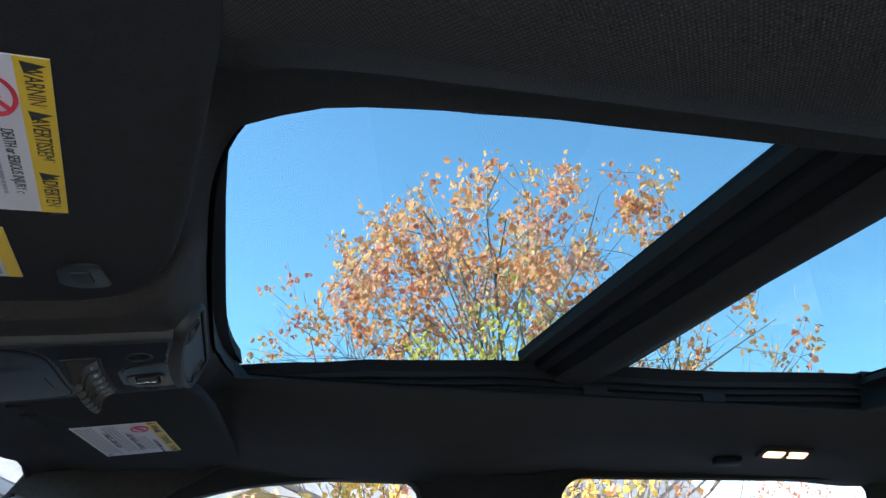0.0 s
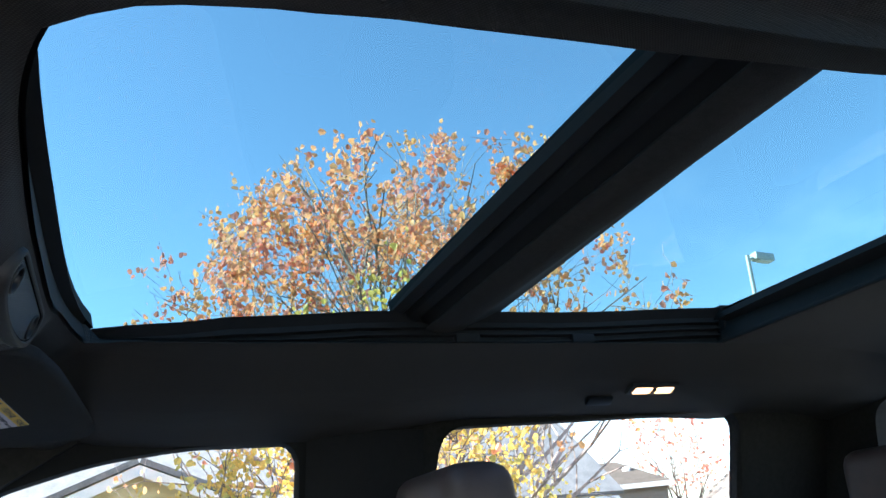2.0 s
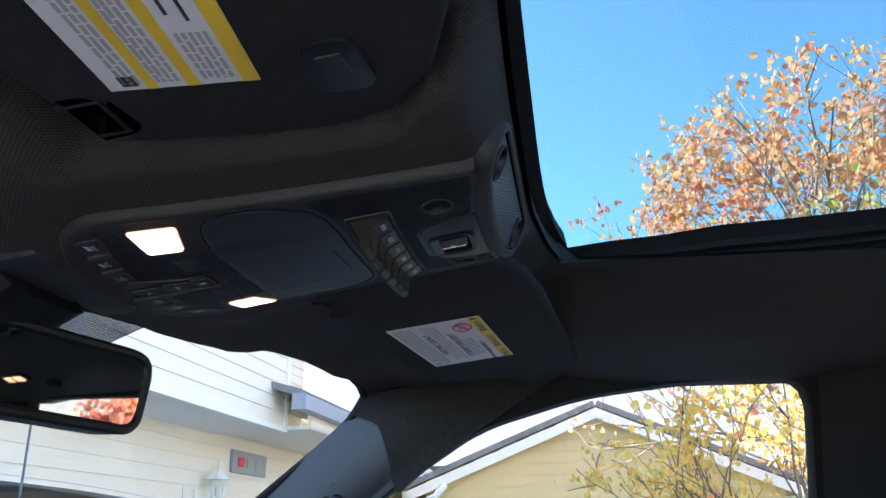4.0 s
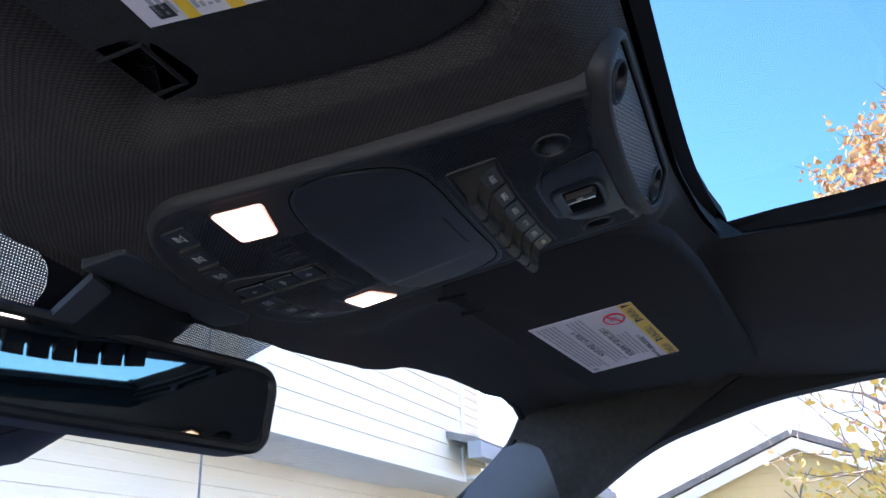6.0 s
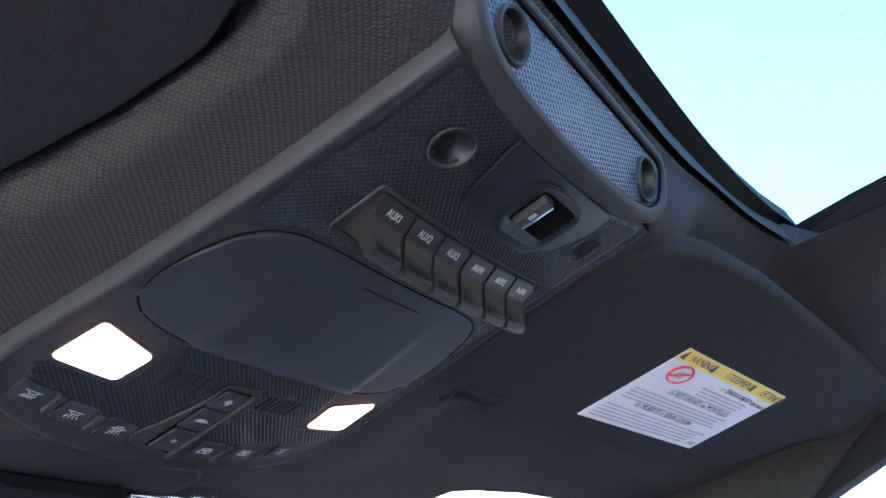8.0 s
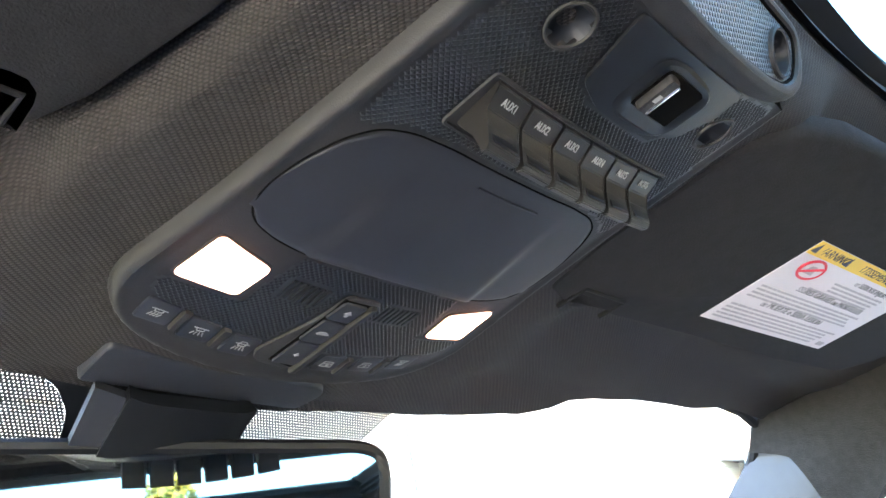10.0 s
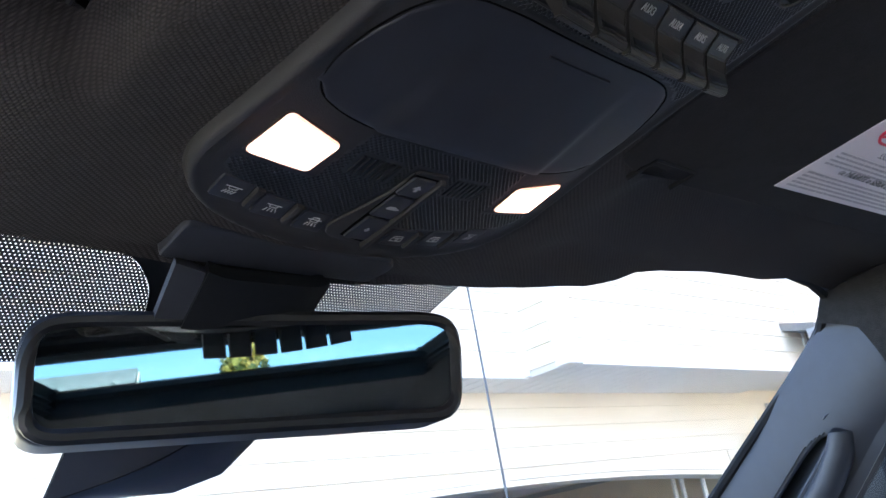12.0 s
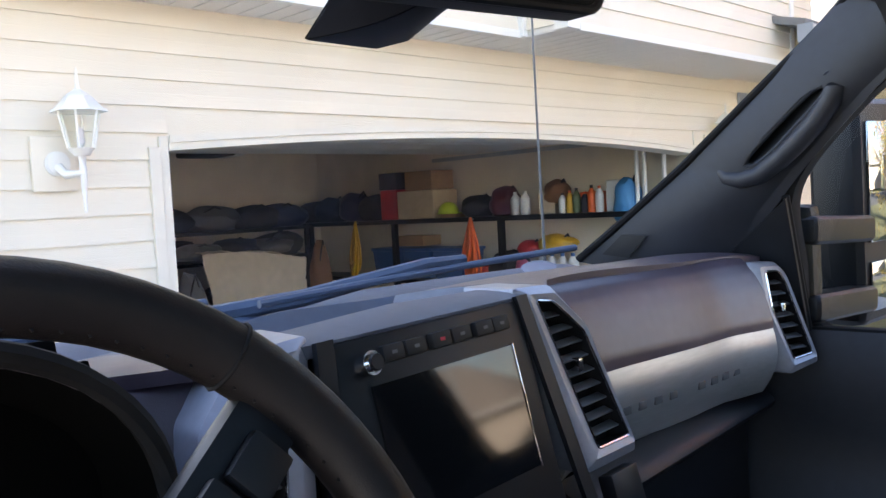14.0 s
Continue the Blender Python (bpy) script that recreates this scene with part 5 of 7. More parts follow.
for s in (-1, 1):
    dpart("leather_top", thicken(grid(frange(0.2165, 0.88, 20), frange(0, 1, 20), lambda x, v, s=s: pad(s * x, v)), 0.012), BROWN, "dark brown leather dash top")
# passenger side: rolled leather face, pewter band, lower shelf
PROF = [(0.016, 0.0015), (0.004, -0.0005), (-0.006, -0.005), (-0.016, -0.014), (-0.026, -0.029), (-0.036, -0.050), (-0.044, -0.075), (-0.051, -0.102), (-0.050, -0.122), (-0.040, -0.128)]


def face_y(x):
    return lerp_table([(0.2, 0.815), (0.30, 0.835), (0.62, 0.805), (0.75, 0.775)], x)


for s in (1, -1):
    bm = grid(frange(0.215, 0.735, 18), frange(0, 9, 27), lambda x, i, s=s: (s * x, face_y(x) + lerp_table([(k, p[0]) for k, p in enumerate(PROF)], i), lerp_table([(0.2, 1.476), (0.70, 1.462), (0.75, 1.458)], x) + lerp_table([(k, p[1]) for k, p in enumerate(PROF)], i)))
    dpart("leather_face", thicken(bm, 0.008), BROWN, "dark brown leather-covered upper dash")
    bm = grid(frange(0.225, 0.735, 12), frange(0, 1, 8), lambda x, v, s=s: (s * x, face_y(x) - 0.040 - 0.014 * math.sin(math.pi * v) + 0.02 * v, 1.354 - 0.104 * v - 0.022 * (x - 0.25) * (1 - v)))
    band = dpart("pewter_band", thicken(bm, 0.012), PEWTER, "pewter glovebox band with worn lettering")
    if s > 0:
        for k in range(10):
            if k == 5:
                continue
            x = 0.335 + k * 0.034
            z = 1.300 - 0.012 * (x - 0.25)
            dpart("emblem_bar", box(0.017, 0.003, 0.011, 0.001, Matrix.Translation((x, face_y(x) - 0.0558, z)) @ pose(0, 0, 0, 0, 0, -6)), SLAT, "", band)
    dpart("lower_shelf", thicken(grid(frange(0.22, 0.78, 8), frange(0, 1, 8), lambda x, v, s=s: (s * x, 0.790 - 0.045 * math.sin(math.pi * v), 1.245 - 0.055 * v)), 0.012), PLASTIC_D)
    dpart("glovebox", span(*sorted((s * 0.22, s * 0.80)), 0.80, 0.84, 0.85, 1.20, 0.015), PLASTIC_D)
dpart("core", span(-0.86, 0.86, 0.88, 1.2, 0.80, 1.40), RUBBER)


def vent(inn, out, c, turn, label, s):
    """An upright silver air vent drawn in x and z on a leaning plane through c; s mirrors it."""
    if s < 0:
        inn, out = [(-x, z) for x, z in inn[::-1]], [(-x, z) for x, z in out[::-1]]
    inn, out = smooth_outline(inn, 0.005, 4), smooth_outline(out, 0.007, 4)
    n = Vector((-s * math.sin(radians(turn)), -math.cos(radians(turn)), 0.231)).normalized()

    def at(x, z, d=0.0):
        # on the plane, then d towards the seats
        y = c[1] - (n.x * (x - s * c[0]) + n.z * (z - c[2])) / n.y
        return Vector((x, y, z)) + n * d

    mid = [(a * 0.45 + p * 0.55, b * 0.45 + q * 0.55) for (a, b), (p, q) in zip(out, inn)]
    bm = bmesh.new()
    loops = [[bm.verts.new(at(*p, -0.002) + Vector((-s * 0.004, 0.065, 0.001))) for p in out]] + [[bm.verts.new(at(*p, d)) for p in o] for o, d in ((out, -0.002), (mid, 0.006), (inn, 0.003), (inn, -0.03))]
    k = len(out)
    for A, B in zip(loops, loops[1:]):
        for i in range(k):
            bm.faces.new((A[i], A[(i + 1) % k], B[(i + 1) % k], B[i]))
    bmesh.ops.recalc_face_normals(bm, faces=bm.faces[:])
    vt = dpart("vent_frame", bm, SILVER, label)
    bm = bmesh.new()
    bm.faces.new([bm.verts.new(at(*p, -0.024)) for p in inn])
    dpart("vent_well", bm, RUBBER, "", vt, False)
    bm = bmesh.new()
    A, B = [bm.verts.new(at(*p, 0.0035)) for p in inn], [bm.verts.new(at(*p, -0.026)) for p in inn]
    cx, cz = sum(p[0] for p in inn) / k, sum(p[1] for p in inn) / k
    for v in A + B:
        v.co.x += (cx - v.co.x) * 0.02
        v.co.z += (cz - v.co.z) * 0.012
    for i in range(k):
        bm.faces.new((A[i], A[(i + 1) % k], B[(i + 1) % k], B[i]))
    dpart("vent_lining", bm, RUBBER, "black inner walls", vt, False)
    dpart("vent_edge", tube([at(*p, 0.0035) for p in inn], 0.0016, 6, True), CHROME, "bright chrome lip", vt)
    lo, hi = min(z for x, z in inn), max(z for x, z in inn)
    m = int((hi - lo) / 0.0165)
    for i in range(1, m):
        z = lo + (hi - lo) * i / m
        xs_ = []
        for (a, b), (p, q) in zip(inn, inn[1:] + inn[:1]):
            if (b - z) * (q - z) < 0:
                xs_.append(a + (p - a) * (z - b) / (q - b))
        if len(xs_) < 2:
            continue
        l, r = at(min(xs_) + 0.001, z, -0.008), at(max(xs_) - 0.001, z, -0.008)
        dpart("slat", box((r - l).length, 0.013, 0.0018, 0.0005, Matrix.Translation((l + r) / 2) @ (r - l).to_track_quat("X", "Z").to_matrix().to_4x4() @ pose(0, 0, 0, 18, 0, 0)), SLAT, "", vt)
    dpart("tab", box(0.009, 0.012, 0.015, 0.002, Matrix.Translation(at(cx, cz, -0.002))), CHROME, "small chrome steering tab", vt)
    return vt


for s in (-1, 1):
    vent([(0.167, 1.471), (0.198, 1.466), (0.240, 1.427), (0.276, 1.300), (0.211, 1.302)][::-1], [(0.137, 1.489), (0.203, 1.485), (0.250, 1.438), (0.291, 1.280), (0.180, 1.282)][::-1], (0.19, 0.742, 1.385), 0, "silver-framed centre air vent", s)
    vent([(0.752, 1.432), (0.777, 1.430), (0.783, 1.415), (0.795, 1.298), (0.757, 1.294), (0.745, 1.375)][::-1], [(0.730, 1.449), (0.778, 1.446), (0.792, 1.428), (0.806, 1.284), (0.744, 1.272), (0.726, 1.374)][::-1], (0.79, 0.705, 1.345), 24, "silver-framed outer air vent", s)
    dpart("stack_strip", thicken(grid(frange(0, 1, 2), frange(0, 1, 8), lambda u, v, s=s: (s * (0.123 + 0.018 * u + 0.035 * v), 0.757 - 0.055 * v, 1.482 - 0.235 * v)), 0.006), PLASTIC_D, "black upright of the centre stack")

# centre stack: buttons, screen, lower controls
stack = span(-0.130, 0.130, 0.0, 0.05, -0.20, 0.043, 0.004)
SM = Matrix.Translation((0, 0.745, 1.437)) @ pose(0, 0, 0, -13, 0, 0)
bz = dpart("stack_bezel", moved(stack, SM), PLASTIC_D, "black centre stack panel")
dpart("screen", moved(span(-0.092, 0.098, -0.003, 0.002, -0.122, 0.0), SM), SCREEN, "glossy dark touch screen", bz, False)
dpart("screen_edge", moved(span(0.099, 0.1012, -0.004, 0.0, -0.124, 0.002, 0.0008), SM), CHROME, "thin bright screen edge", bz)
for x in (-0.062, -0.034, 0.0, 0.028, 0.062, 0.088):
    b = dpart("button", moved(box(0.026, 0.010, 0.015, 0.003, Matrix.Translation((x, -0.002, 0.024))), SM), PLASTIC, "small grey stack button", bz)
    dpart("symbol", moved(box(0.006, 0.002, 0.003, 0.0, Matrix.Translation((x, -0.0064, 0.024))), SM), RED if x == 0.0 else SLAT, "", b)
kn = dpart("knob", moved(cyl(0.0105, 0.020, 24, m=Matrix.Translation((-0.096, -0.008, 0.020)) @ pose(0, 0, 0, 90, 0, 0), bevel=0.003), SM), CHROME, "chrome push button", bz)
dpart("knob_face", moved(cyl(0.0068, 0.0045, 20, m=Matrix.Translation((-0.096, -0.019, 0.020)) @ pose(0, 0, 0, 90, 0, 0)), SM), PLASTIC_D, "", kn)
dpart("shelf_lip", moved(span(-0.125, 0.125, -0.035, 0.02, -0.192, -0.166, 0.008), SM), PLASTIC, "", bz)
for x in (0.035, 0.085):
    dpart("knob", moved(cyl(0.016, 0.03, 24, m=Matrix.Translation((x, -0.03, -0.215)) @ pose(0, 0, 0, 90, 0, 0), bevel=0.003), SM), CHROME, "chrome radio knob", bz)
dpart("lower_stack", moved(span(-0.15, 0.15, 0.0, 0.06, -0.5, -0.20, 0.01), SM), PLASTIC_D)
dpart("switch_block", box(0.055, 0.02, 0.06, 0.004, Matrix.Translation((0.235, 0.705, 1.245)) @ pose(0, 0, 0, -14, 0, 0)), PLASTIC_D)
# instrument hood
def hood_at(a, v, k=1.0):
    return (-0.465 + 0.145 * k * (1 + 0.45 * v) * math.sin(a), 0.665 + 0.20 * v, 1.435 + 0.112 * k * math.cos(a) - 0.030 * v)


dpart("cluster_hood", thicken(grid(frange(-1.9, 1.9, 24), frange(0, 1, 8), hood_at), 0.010), BROWN, "dark brown hood over the instruments")
# lining and cluster take the near-black in place of the hood's inner shade
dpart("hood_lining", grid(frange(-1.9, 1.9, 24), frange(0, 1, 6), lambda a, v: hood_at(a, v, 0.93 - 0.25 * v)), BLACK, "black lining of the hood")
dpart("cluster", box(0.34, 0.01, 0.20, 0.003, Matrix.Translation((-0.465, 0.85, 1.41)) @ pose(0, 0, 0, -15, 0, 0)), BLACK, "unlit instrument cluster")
dpart("cluster_surround", tube([hood_at(a, 0, 0.97) for a in frange(-1.9, 1.9, 30)], 0.007, 8), RUBBER, "rounded edge of the hood")
# added black sheet: shade under the hood, hiding what lies behind
dpart("cluster_mask", box(0.30, 0.008, 0.26, 0.003, Matrix.Translation((-0.465, 0.752, 1.375)) @ pose(0, 0, 0, -10, 0, 0)), BLACK, "black sheet standing in for the shade under the hood")

# ---- steering wheel ----
wheel = thing("steering_wheel", "dark leather steering wheel with grey spoke switches", "wheel", (-0.43, 0.50, 1.395))
WM = WHEEL_POSE
ring = [WM @ Vector((0.187 * math.cos(a), 0.187 * math.sin(a), 0)) for a in frange(0, math.tau, 72)[:-1]]
wpart("rim", tube(ring, 0.0165, 14, True), LEATHER, wheel, "dark stitched leather rim")
for a in (0.36, math.pi - 0.36):
    seam = [WM @ (Vector((0.187 * math.cos(a), 0.187 * math.sin(a), 0)) + 0.0169 * (Vector((math.cos(a), math.sin(a), 0)) * math.cos(b) + Vector((0, 0, 1)) * math.sin(b))) for b in frange(0, math.tau, 16)[:-1]]
    wpart("seam", tube(seam, 0.0012, 6, True), RUBBER, wheel)
st = []
for i in range(96):
    a = math.tau * i / 96
    c = Vector((0.1720 * math.cos(a), 0.1720 * math.sin(a), 0.006))
    st.append(box(0.0030, 0.0012, 0.0012, 0, WM @ Matrix.Translation(c) @ Matrix.Rotation(a + 0.6, 4, "Z")))
wpart("stitching", join(*st), LEATHER, wheel, "raised thread stitches along the inner rim")
wpart("hub", moved(cyl(0.072, 0.05, 32, 0.060, Matrix.Translation((0, -0.01, -0.02)), 0.01), WM), PLASTIC_D, wheel)
for s in (-1, 1):
    sp = wpart("spoke", moved(box(0.125, 0.036, 0.020, 0.007, Matrix.Translation((s * 0.118, 0.024, -0.008)) @ Matrix.Rotation(s * 0.16, 4, "Z")), WM), PLASTIC_D, wheel)
    for k in range(3):
        b = wpart("spoke_button", moved(box(0.026, 0.024, 0.008, 0.003, Matrix.Translation((s * (0.085 + 0.030 * k), 0.022, 0.006)) @ Matrix.Rotation(s * 0.16, 4, "Z")), WM), PLASTIC_D, sp)
wpart("lower_spoke", moved(box(0.05, 0.12, 0.018, 0.007, Matrix.Translation((0, -0.12, -0.008))), WM), PLASTIC, wheel)
wpart("column", tube([WM @ Vector((0, 0, -0.02)), WM @ Vector((0, 0, -0.30))], [0.045, 0.06], 16), PLASTIC_D, wheel)


# ---- seats and doors ----
def headrest(at, size, m, name, label, post=0.12):
    h = thing(name, label, "headrest", at)
    w, d, t = size
    bm = box(w, d, t, min(d, t) * 0.42, seg=5)
    for v in bm.verts:
        v.co.x *= 1 - 0.10 * max(0, v.co.z / t)
        v.co.y += 0.25 * d * (abs(v.co.x) / w * 2) ** 2 * -0.4
    wpart("cushion", moved(bm, Matrix.Translation(at)), m, h)
    for s in (-1, 1):
        wpart("post", tube([(at[0] + s * 0.07, at[1], at[2] - t / 2 + 0.01), (at[0] + s * 0.07, at[1] - 0.01, at[2] - t / 2 - post)], 0.006, 8), PLASTIC_D, h)
    return h


def seat(x, y, top, m, label, w=0.50):
    s = thing("seat", label, "seat", (x, y, 0.9))
    bm = box(w, 0.12, top - 1.06, 0.05, seg=4)
    for v in bm.verts:
        v.co.y -= v.co.z * 0.2
    wpart("backrest", moved(bm, Matrix.Translation((x, y, (top + 1.06) / 2))), m, s)
    wpart("cushion", span(x - w / 2, x + w / 2, y + 0.02, y + 0.52, 0.95, 1.10, 0.05), m, s)
    wpart("pedestal", span(x - w / 2 + 0.04, x + w / 2 - 0.04, y + 0.05, y + 0.45, 0.70, 0.955), RUBBER, s)
    return s


seat(0.42, -0.12, 1.57, SEATM, "dark brown leather passenger seat")
headrest((0.40, -0.215, 1.685), (0.27, 0.10, 0.175), SEATM, "headrest", "dark brown leather headrest of the passenger seat")
seat(-0.42, -0.22, 1.57, GREYL, "grey leather driver seat")
headrest((-0.44, -0.335, 1.635), (0.29, 0.12, 0.16), GREYL, "headrest", "large smooth grey-blue driver headrest")
for x in (-0.36, 0.0, 0.40):
    headrest((x, -1.085, 1.69 if x else 1.62), (0.25, 0.09, 0.17), SEATM, "headrest", "dark rear-seat headrest below the rear window")
seat(-0.38, -0.98, 1.52, SEATM, "dark rear bench half", 0.70)
seat(0.38, -0.98, 1.52, SEATM, "dark rear bench half", 0.70)

door = thing("door_panel", "dark moulded passenger door panel with chrome release", "door panel", (0.76, 0.3, 1.1))
bm = grid(frange(-0.17, 0.86, 10), frange(0, 1, 12), lambda y, v: (lerp_table([(0, 0.846), (0.12, 0.830), (0.35, 0.845), (0.55, 0.795), (0.7, 0.800), (1, 0.83)], v), y, 1.325 - 0.60 * v))
wpart("panel", thicken(bm, 0.012), PILLAR, door)
wpart("belt_seal", span(0.838, 0.862, -0.17, 0.72, 1.318, 1.332, 0.004), RUBBER, door)
wpart("lock_switch", box(0.008, 0.045, 0.018, 0.003, Matrix.Translation((0.828, 0.56, 1.268))), PLASTIC, door)
rel = wpart("release_cup", box(0.008, 0.065, 0.050, 0.004, Matrix.Translation((0.838, 0.555, 1.125))), RUBBER, door)
wpart("release", tube([(0.830, 0.58, 1.145), (0.823, 0.565, 1.125), (0.826, 0.55, 1.105)], 0.007, 8), CHROME, rel, "chrome door release")
wpart("armrest", span(0.74, 0.81, -0.1, 0.52, 0.985, 1.03, 0.015), PLASTIC, door)
sail = thing("mirror_sail", "black triangular plastic cover at the front of the door glass", "trim", (0.74, 0.78, 1.45))
bm = bmesh.new()
fs = [(0.705, 1.548), (0.705, 1.325), (0.86, 1.325), (0.86, 1.42)]
bm.faces.new([bm.verts.new((side_x(z) - 0.012, y, z)) for y, z in fs])
wpart("plate", thicken(bm, 0.01), PLASTIC_D, sail)
wpart("edge_seal", tube([(side_x(z) - 0.010, 0.708, z) for z in frange(1.325, 1.55, 6)], 0.006, 8), RUBBER, sail)

tm = thing("side_mirror", "large black towing side mirror on two arms", "side mirror", (1.12, 0.80, 1.45))
for z0 in (1.480, 1.352):
    wpart("arm", moved(box(0.26, 0.055, 0.048, 0.014, seg=3), Matrix.Translation((0.965, 0.705, z0)) @ pose(0, 0, 0, 0, 4, -4)), PLASTIC_D, tm)
wpart("arm_foot", moved(box(0.045, 0.08, 0.22, 0.015), Matrix.Translation((0.862, 0.735, 1.42))), PLASTIC_D, tm)
wpart("head", moved(box(0.26, 0.10, 0.42, 0.03, seg=3), Matrix.Translation((1.19, 0.715, 1.50)) @ pose(0, 0, 0, 0, 0, -8)), PLASTIC_D, tm)
wpart("glass", moved(box(0.21, 0.006, 0.22, 0.002), Matrix.Translation((1.183, 0.663, 1.555)) @ pose(0, 0, 0, 0, 0, -8)), MIRROR, tm)
wpart("wide_glass", moved(box(0.21, 0.006, 0.09, 0.002), Matrix.Translation((1.183, 0.663, 1.365)) @ pose(0, 0, 0, 0, 0, -8)), MIRROR, tm)
# ---- outside parts of the truck ----
cowl = thing("cowl", "dark blue-grey plastic cowl below the windshield", "cowl", (0, 1.3, 1.42))
wpart("panel", thicken(grid(frange(-0.9, 0.9, 16), frange(0, 1, 5), lambda x, v: (x, glass_y(x * 0.6, 1.43) + 0.01 + 0.16 * v, 1.428 + 0.012 * math.sin(3 * v) - 0.015 * (x / 0.9) ** 2)), 0.01), COWL, cowl)
hood = thing("hood", "dark blue painted truck hood with raised centre", "hood", (0, 1.9, 1.35))
wpart("panel", thicken(grid(frange(-0.95, 0.95, 20), frange(1.30, 2.55, 14), lambda x, y: (x, y, 1.400 - 0.05 * (x / 0.95) ** 4 - 0.155 * (y - 1.3))), 0.01), HOOD, hood)
for s in (-1, 1):
    part("wall_fender", thicken(grid([0, 1], frange(1.10, 2.55, 10), lambda u, y, s=s: (s * (0.95 + 0.015 * math.sin(3.1 * u)), y, 0.40 + u * (0.948 - 0.155 * max(0, y - 1.3)))), 0.012), HOOD, None, "dark blue truck fender", kind="structure")
part("wall_nose", span(-0.95, 0.95, 2.54, 2.58, 0.40, 1.15, 0.01), HOOD, None, "dark blue truck nose", kind="structure")
part("wall_sill", span(-0.93, 0.93, -1.3, 1.3, 0.40, 0.655, 0.02), HOOD, None, "dark blue truck sill", kind="structure")
for x0, x1 in ((-0.62, 0.02), (0.10, 0.72)):
    wp = thing("wiper", "blue-black windshield wiper lying on the glass foot", "wiper", (x0, 1.2, 1.45), "wipers")
    pts = [(x0 + (x1 - x0) * u, glass_y((x0 + (x1 - x0) * u), 1.462) + 0.016, 1.462 + 0.014 * u) for u in frange(0, 1, 8)]
    wpart("blade", tube(pts, 0.006, 8), COWL, wp)
    arm = [(x0 - 0.02, 1.30, 1.44), (x0 + 0.1, glass_y(x0 + 0.1, 1.45) + 0.04, 1.455), tuple(Vector(pts[4]) + Vector((0, 0.012, 0.012))), tuple(Vector(pts[5]) + Vector((0, 0.010, 0.010)))]
    wpart("arm", tube(arm, [0.014, 0.013, 0.010, 0.008], 8), COWL, wp)
ant = thing("antenna", "thin dark radio antenna mast on the fender", "antenna", (0.92, 1.42, 1.35))
wpart("mast", tube(ANTENNA, [0.0035, 0.0024, 0.0018], 8), SLAT, ant)
wpart("base", cyl(0.018, 0.03, 16, 0.008, Matrix.Translation(ANTENNA[0])), RUBBER, ant)
TAGM = mat("pale mauve tag card", (0.22, 0.22, 0.26), 0.35, var=0.2, scale=25)
tag = thing("windshield_tag", "pale oval tag lying at the windshield corner", "tag", (0.62, 1.08, 1.45))
wpart("card", cyl(0.04, 0.002, 28, m=Matrix.Translation((0.61, 1.075, 1.452)) @ pose(0, 0, 0, 38, 0, 0) @ Matrix.Diagonal((1.2, 0.45, 1, 1)), bevel=0.0006), TAGM, tag)


# ---- outdoors: the house with the garage ----
HOUSE = pose(0.58, 3.83, 0, 0, 1.5, -3)
GZ = -0.13


def hbox(u0, u1, v0, v1, w0, w1, bevel=0.0):
    return moved(span(u0, u1, v0, v1, w0, w1, bevel), HOUSE)


def hpart(name, bm, m, parent=None, label="", smooth=False):
    return wpart(name, bm, m, parent, label, smooth) if parent else part(name, bm, m, None, label, smooth)


BOARD = {}


def clap(parent, u0, u1, w, v=0.0, e=0.122, m=SIDING, M=None):
    """One lapped siding board: thicker at its foot, with a turned-under butt edge."""
    key = (round(u1 - u0, 3), m.name)
    if key not in BOARD:
        L = u1 - u0
        bm = bmesh.new()
        prof = [(0.0, e + 0.006), (-0.004, e + 0.006), (-0.009, e * 0.5), (-0.010, e * 0.46), (-0.016, 0.004), (-0.016, 0.0), (-0.002, 0.0)]
        A = [bm.verts.new((0, p, q)) for p, q in prof]
        B = [bm.verts.new((L, p, q)) for p, q in prof]
        for i in range(len(prof)):
            j = (i + 1) % len(prof)
            bm.faces.new((A[i], B[i], B[j], A[j]))
        bm.faces.new(A[::-1])
        bm.faces.new(B)
        bmesh.ops.recalc_face_normals(bm, faces=bm.faces[:])
        me = bpy.data.meshes.new("board")
        bm.to_mesh(me)
        bm.free()
        me.materials.append(m)
        BOARD[key] = me
    ob = new("board", BOARD[key])
    ob.parent = parent
    ob.matrix_basis = parent.matrix_world.inverted() @ (M or HOUSE) @ Matrix.Translation((u0, v, w))
    return ob


DU0, DU1 = 0.86, 5.70


def arch(u):
    t = (u - (DU0 + DU1) / 2) / ((DU1 - DU0) / 2)
    return 1.895 + 0.095 * (1 - t * t)


house = thing("house", "cream-sided house with an open arched garage", "house", (3.5, 4.2, GZ))
bpy.context.view_layer.update()
E0 = 0.122
# garage wall: backing with the arched opening
bm = bmesh.new()
us = frange(DU0, DU1, 24)
TOPW = 2.58
for a, b in ((0.0, DU0), (DU1, 10.5)):
    bm.faces.new([bm.verts.new(p) for p in ((a, 0, GZ), (b, 0, GZ), (b, 0, TOPW), (a, 0, TOPW))])
for a, b in zip(us, us[1:]):
    bm.faces.new([bm.verts.new(p) for p in ((a, 0, arch(a)), (b, 0, arch(b)), (b, 0, TOPW), (a, 0, TOPW))])
bmesh.ops.remove_doubles(bm, verts=bm.verts[:], dist=0.0001)
r = bmesh.ops.extrude_face_region(bm, geom=bm.faces[:])
bmesh.ops.translate(bm, vec=(0, 0.14, 0), verts=[v for v in r["geom"] if isinstance(v, bmesh.types.BMVert)])
gw = hpart("garage_wall", moved(bm, HOUSE), SIDING, house)
k = 0
w = TOPW - E0
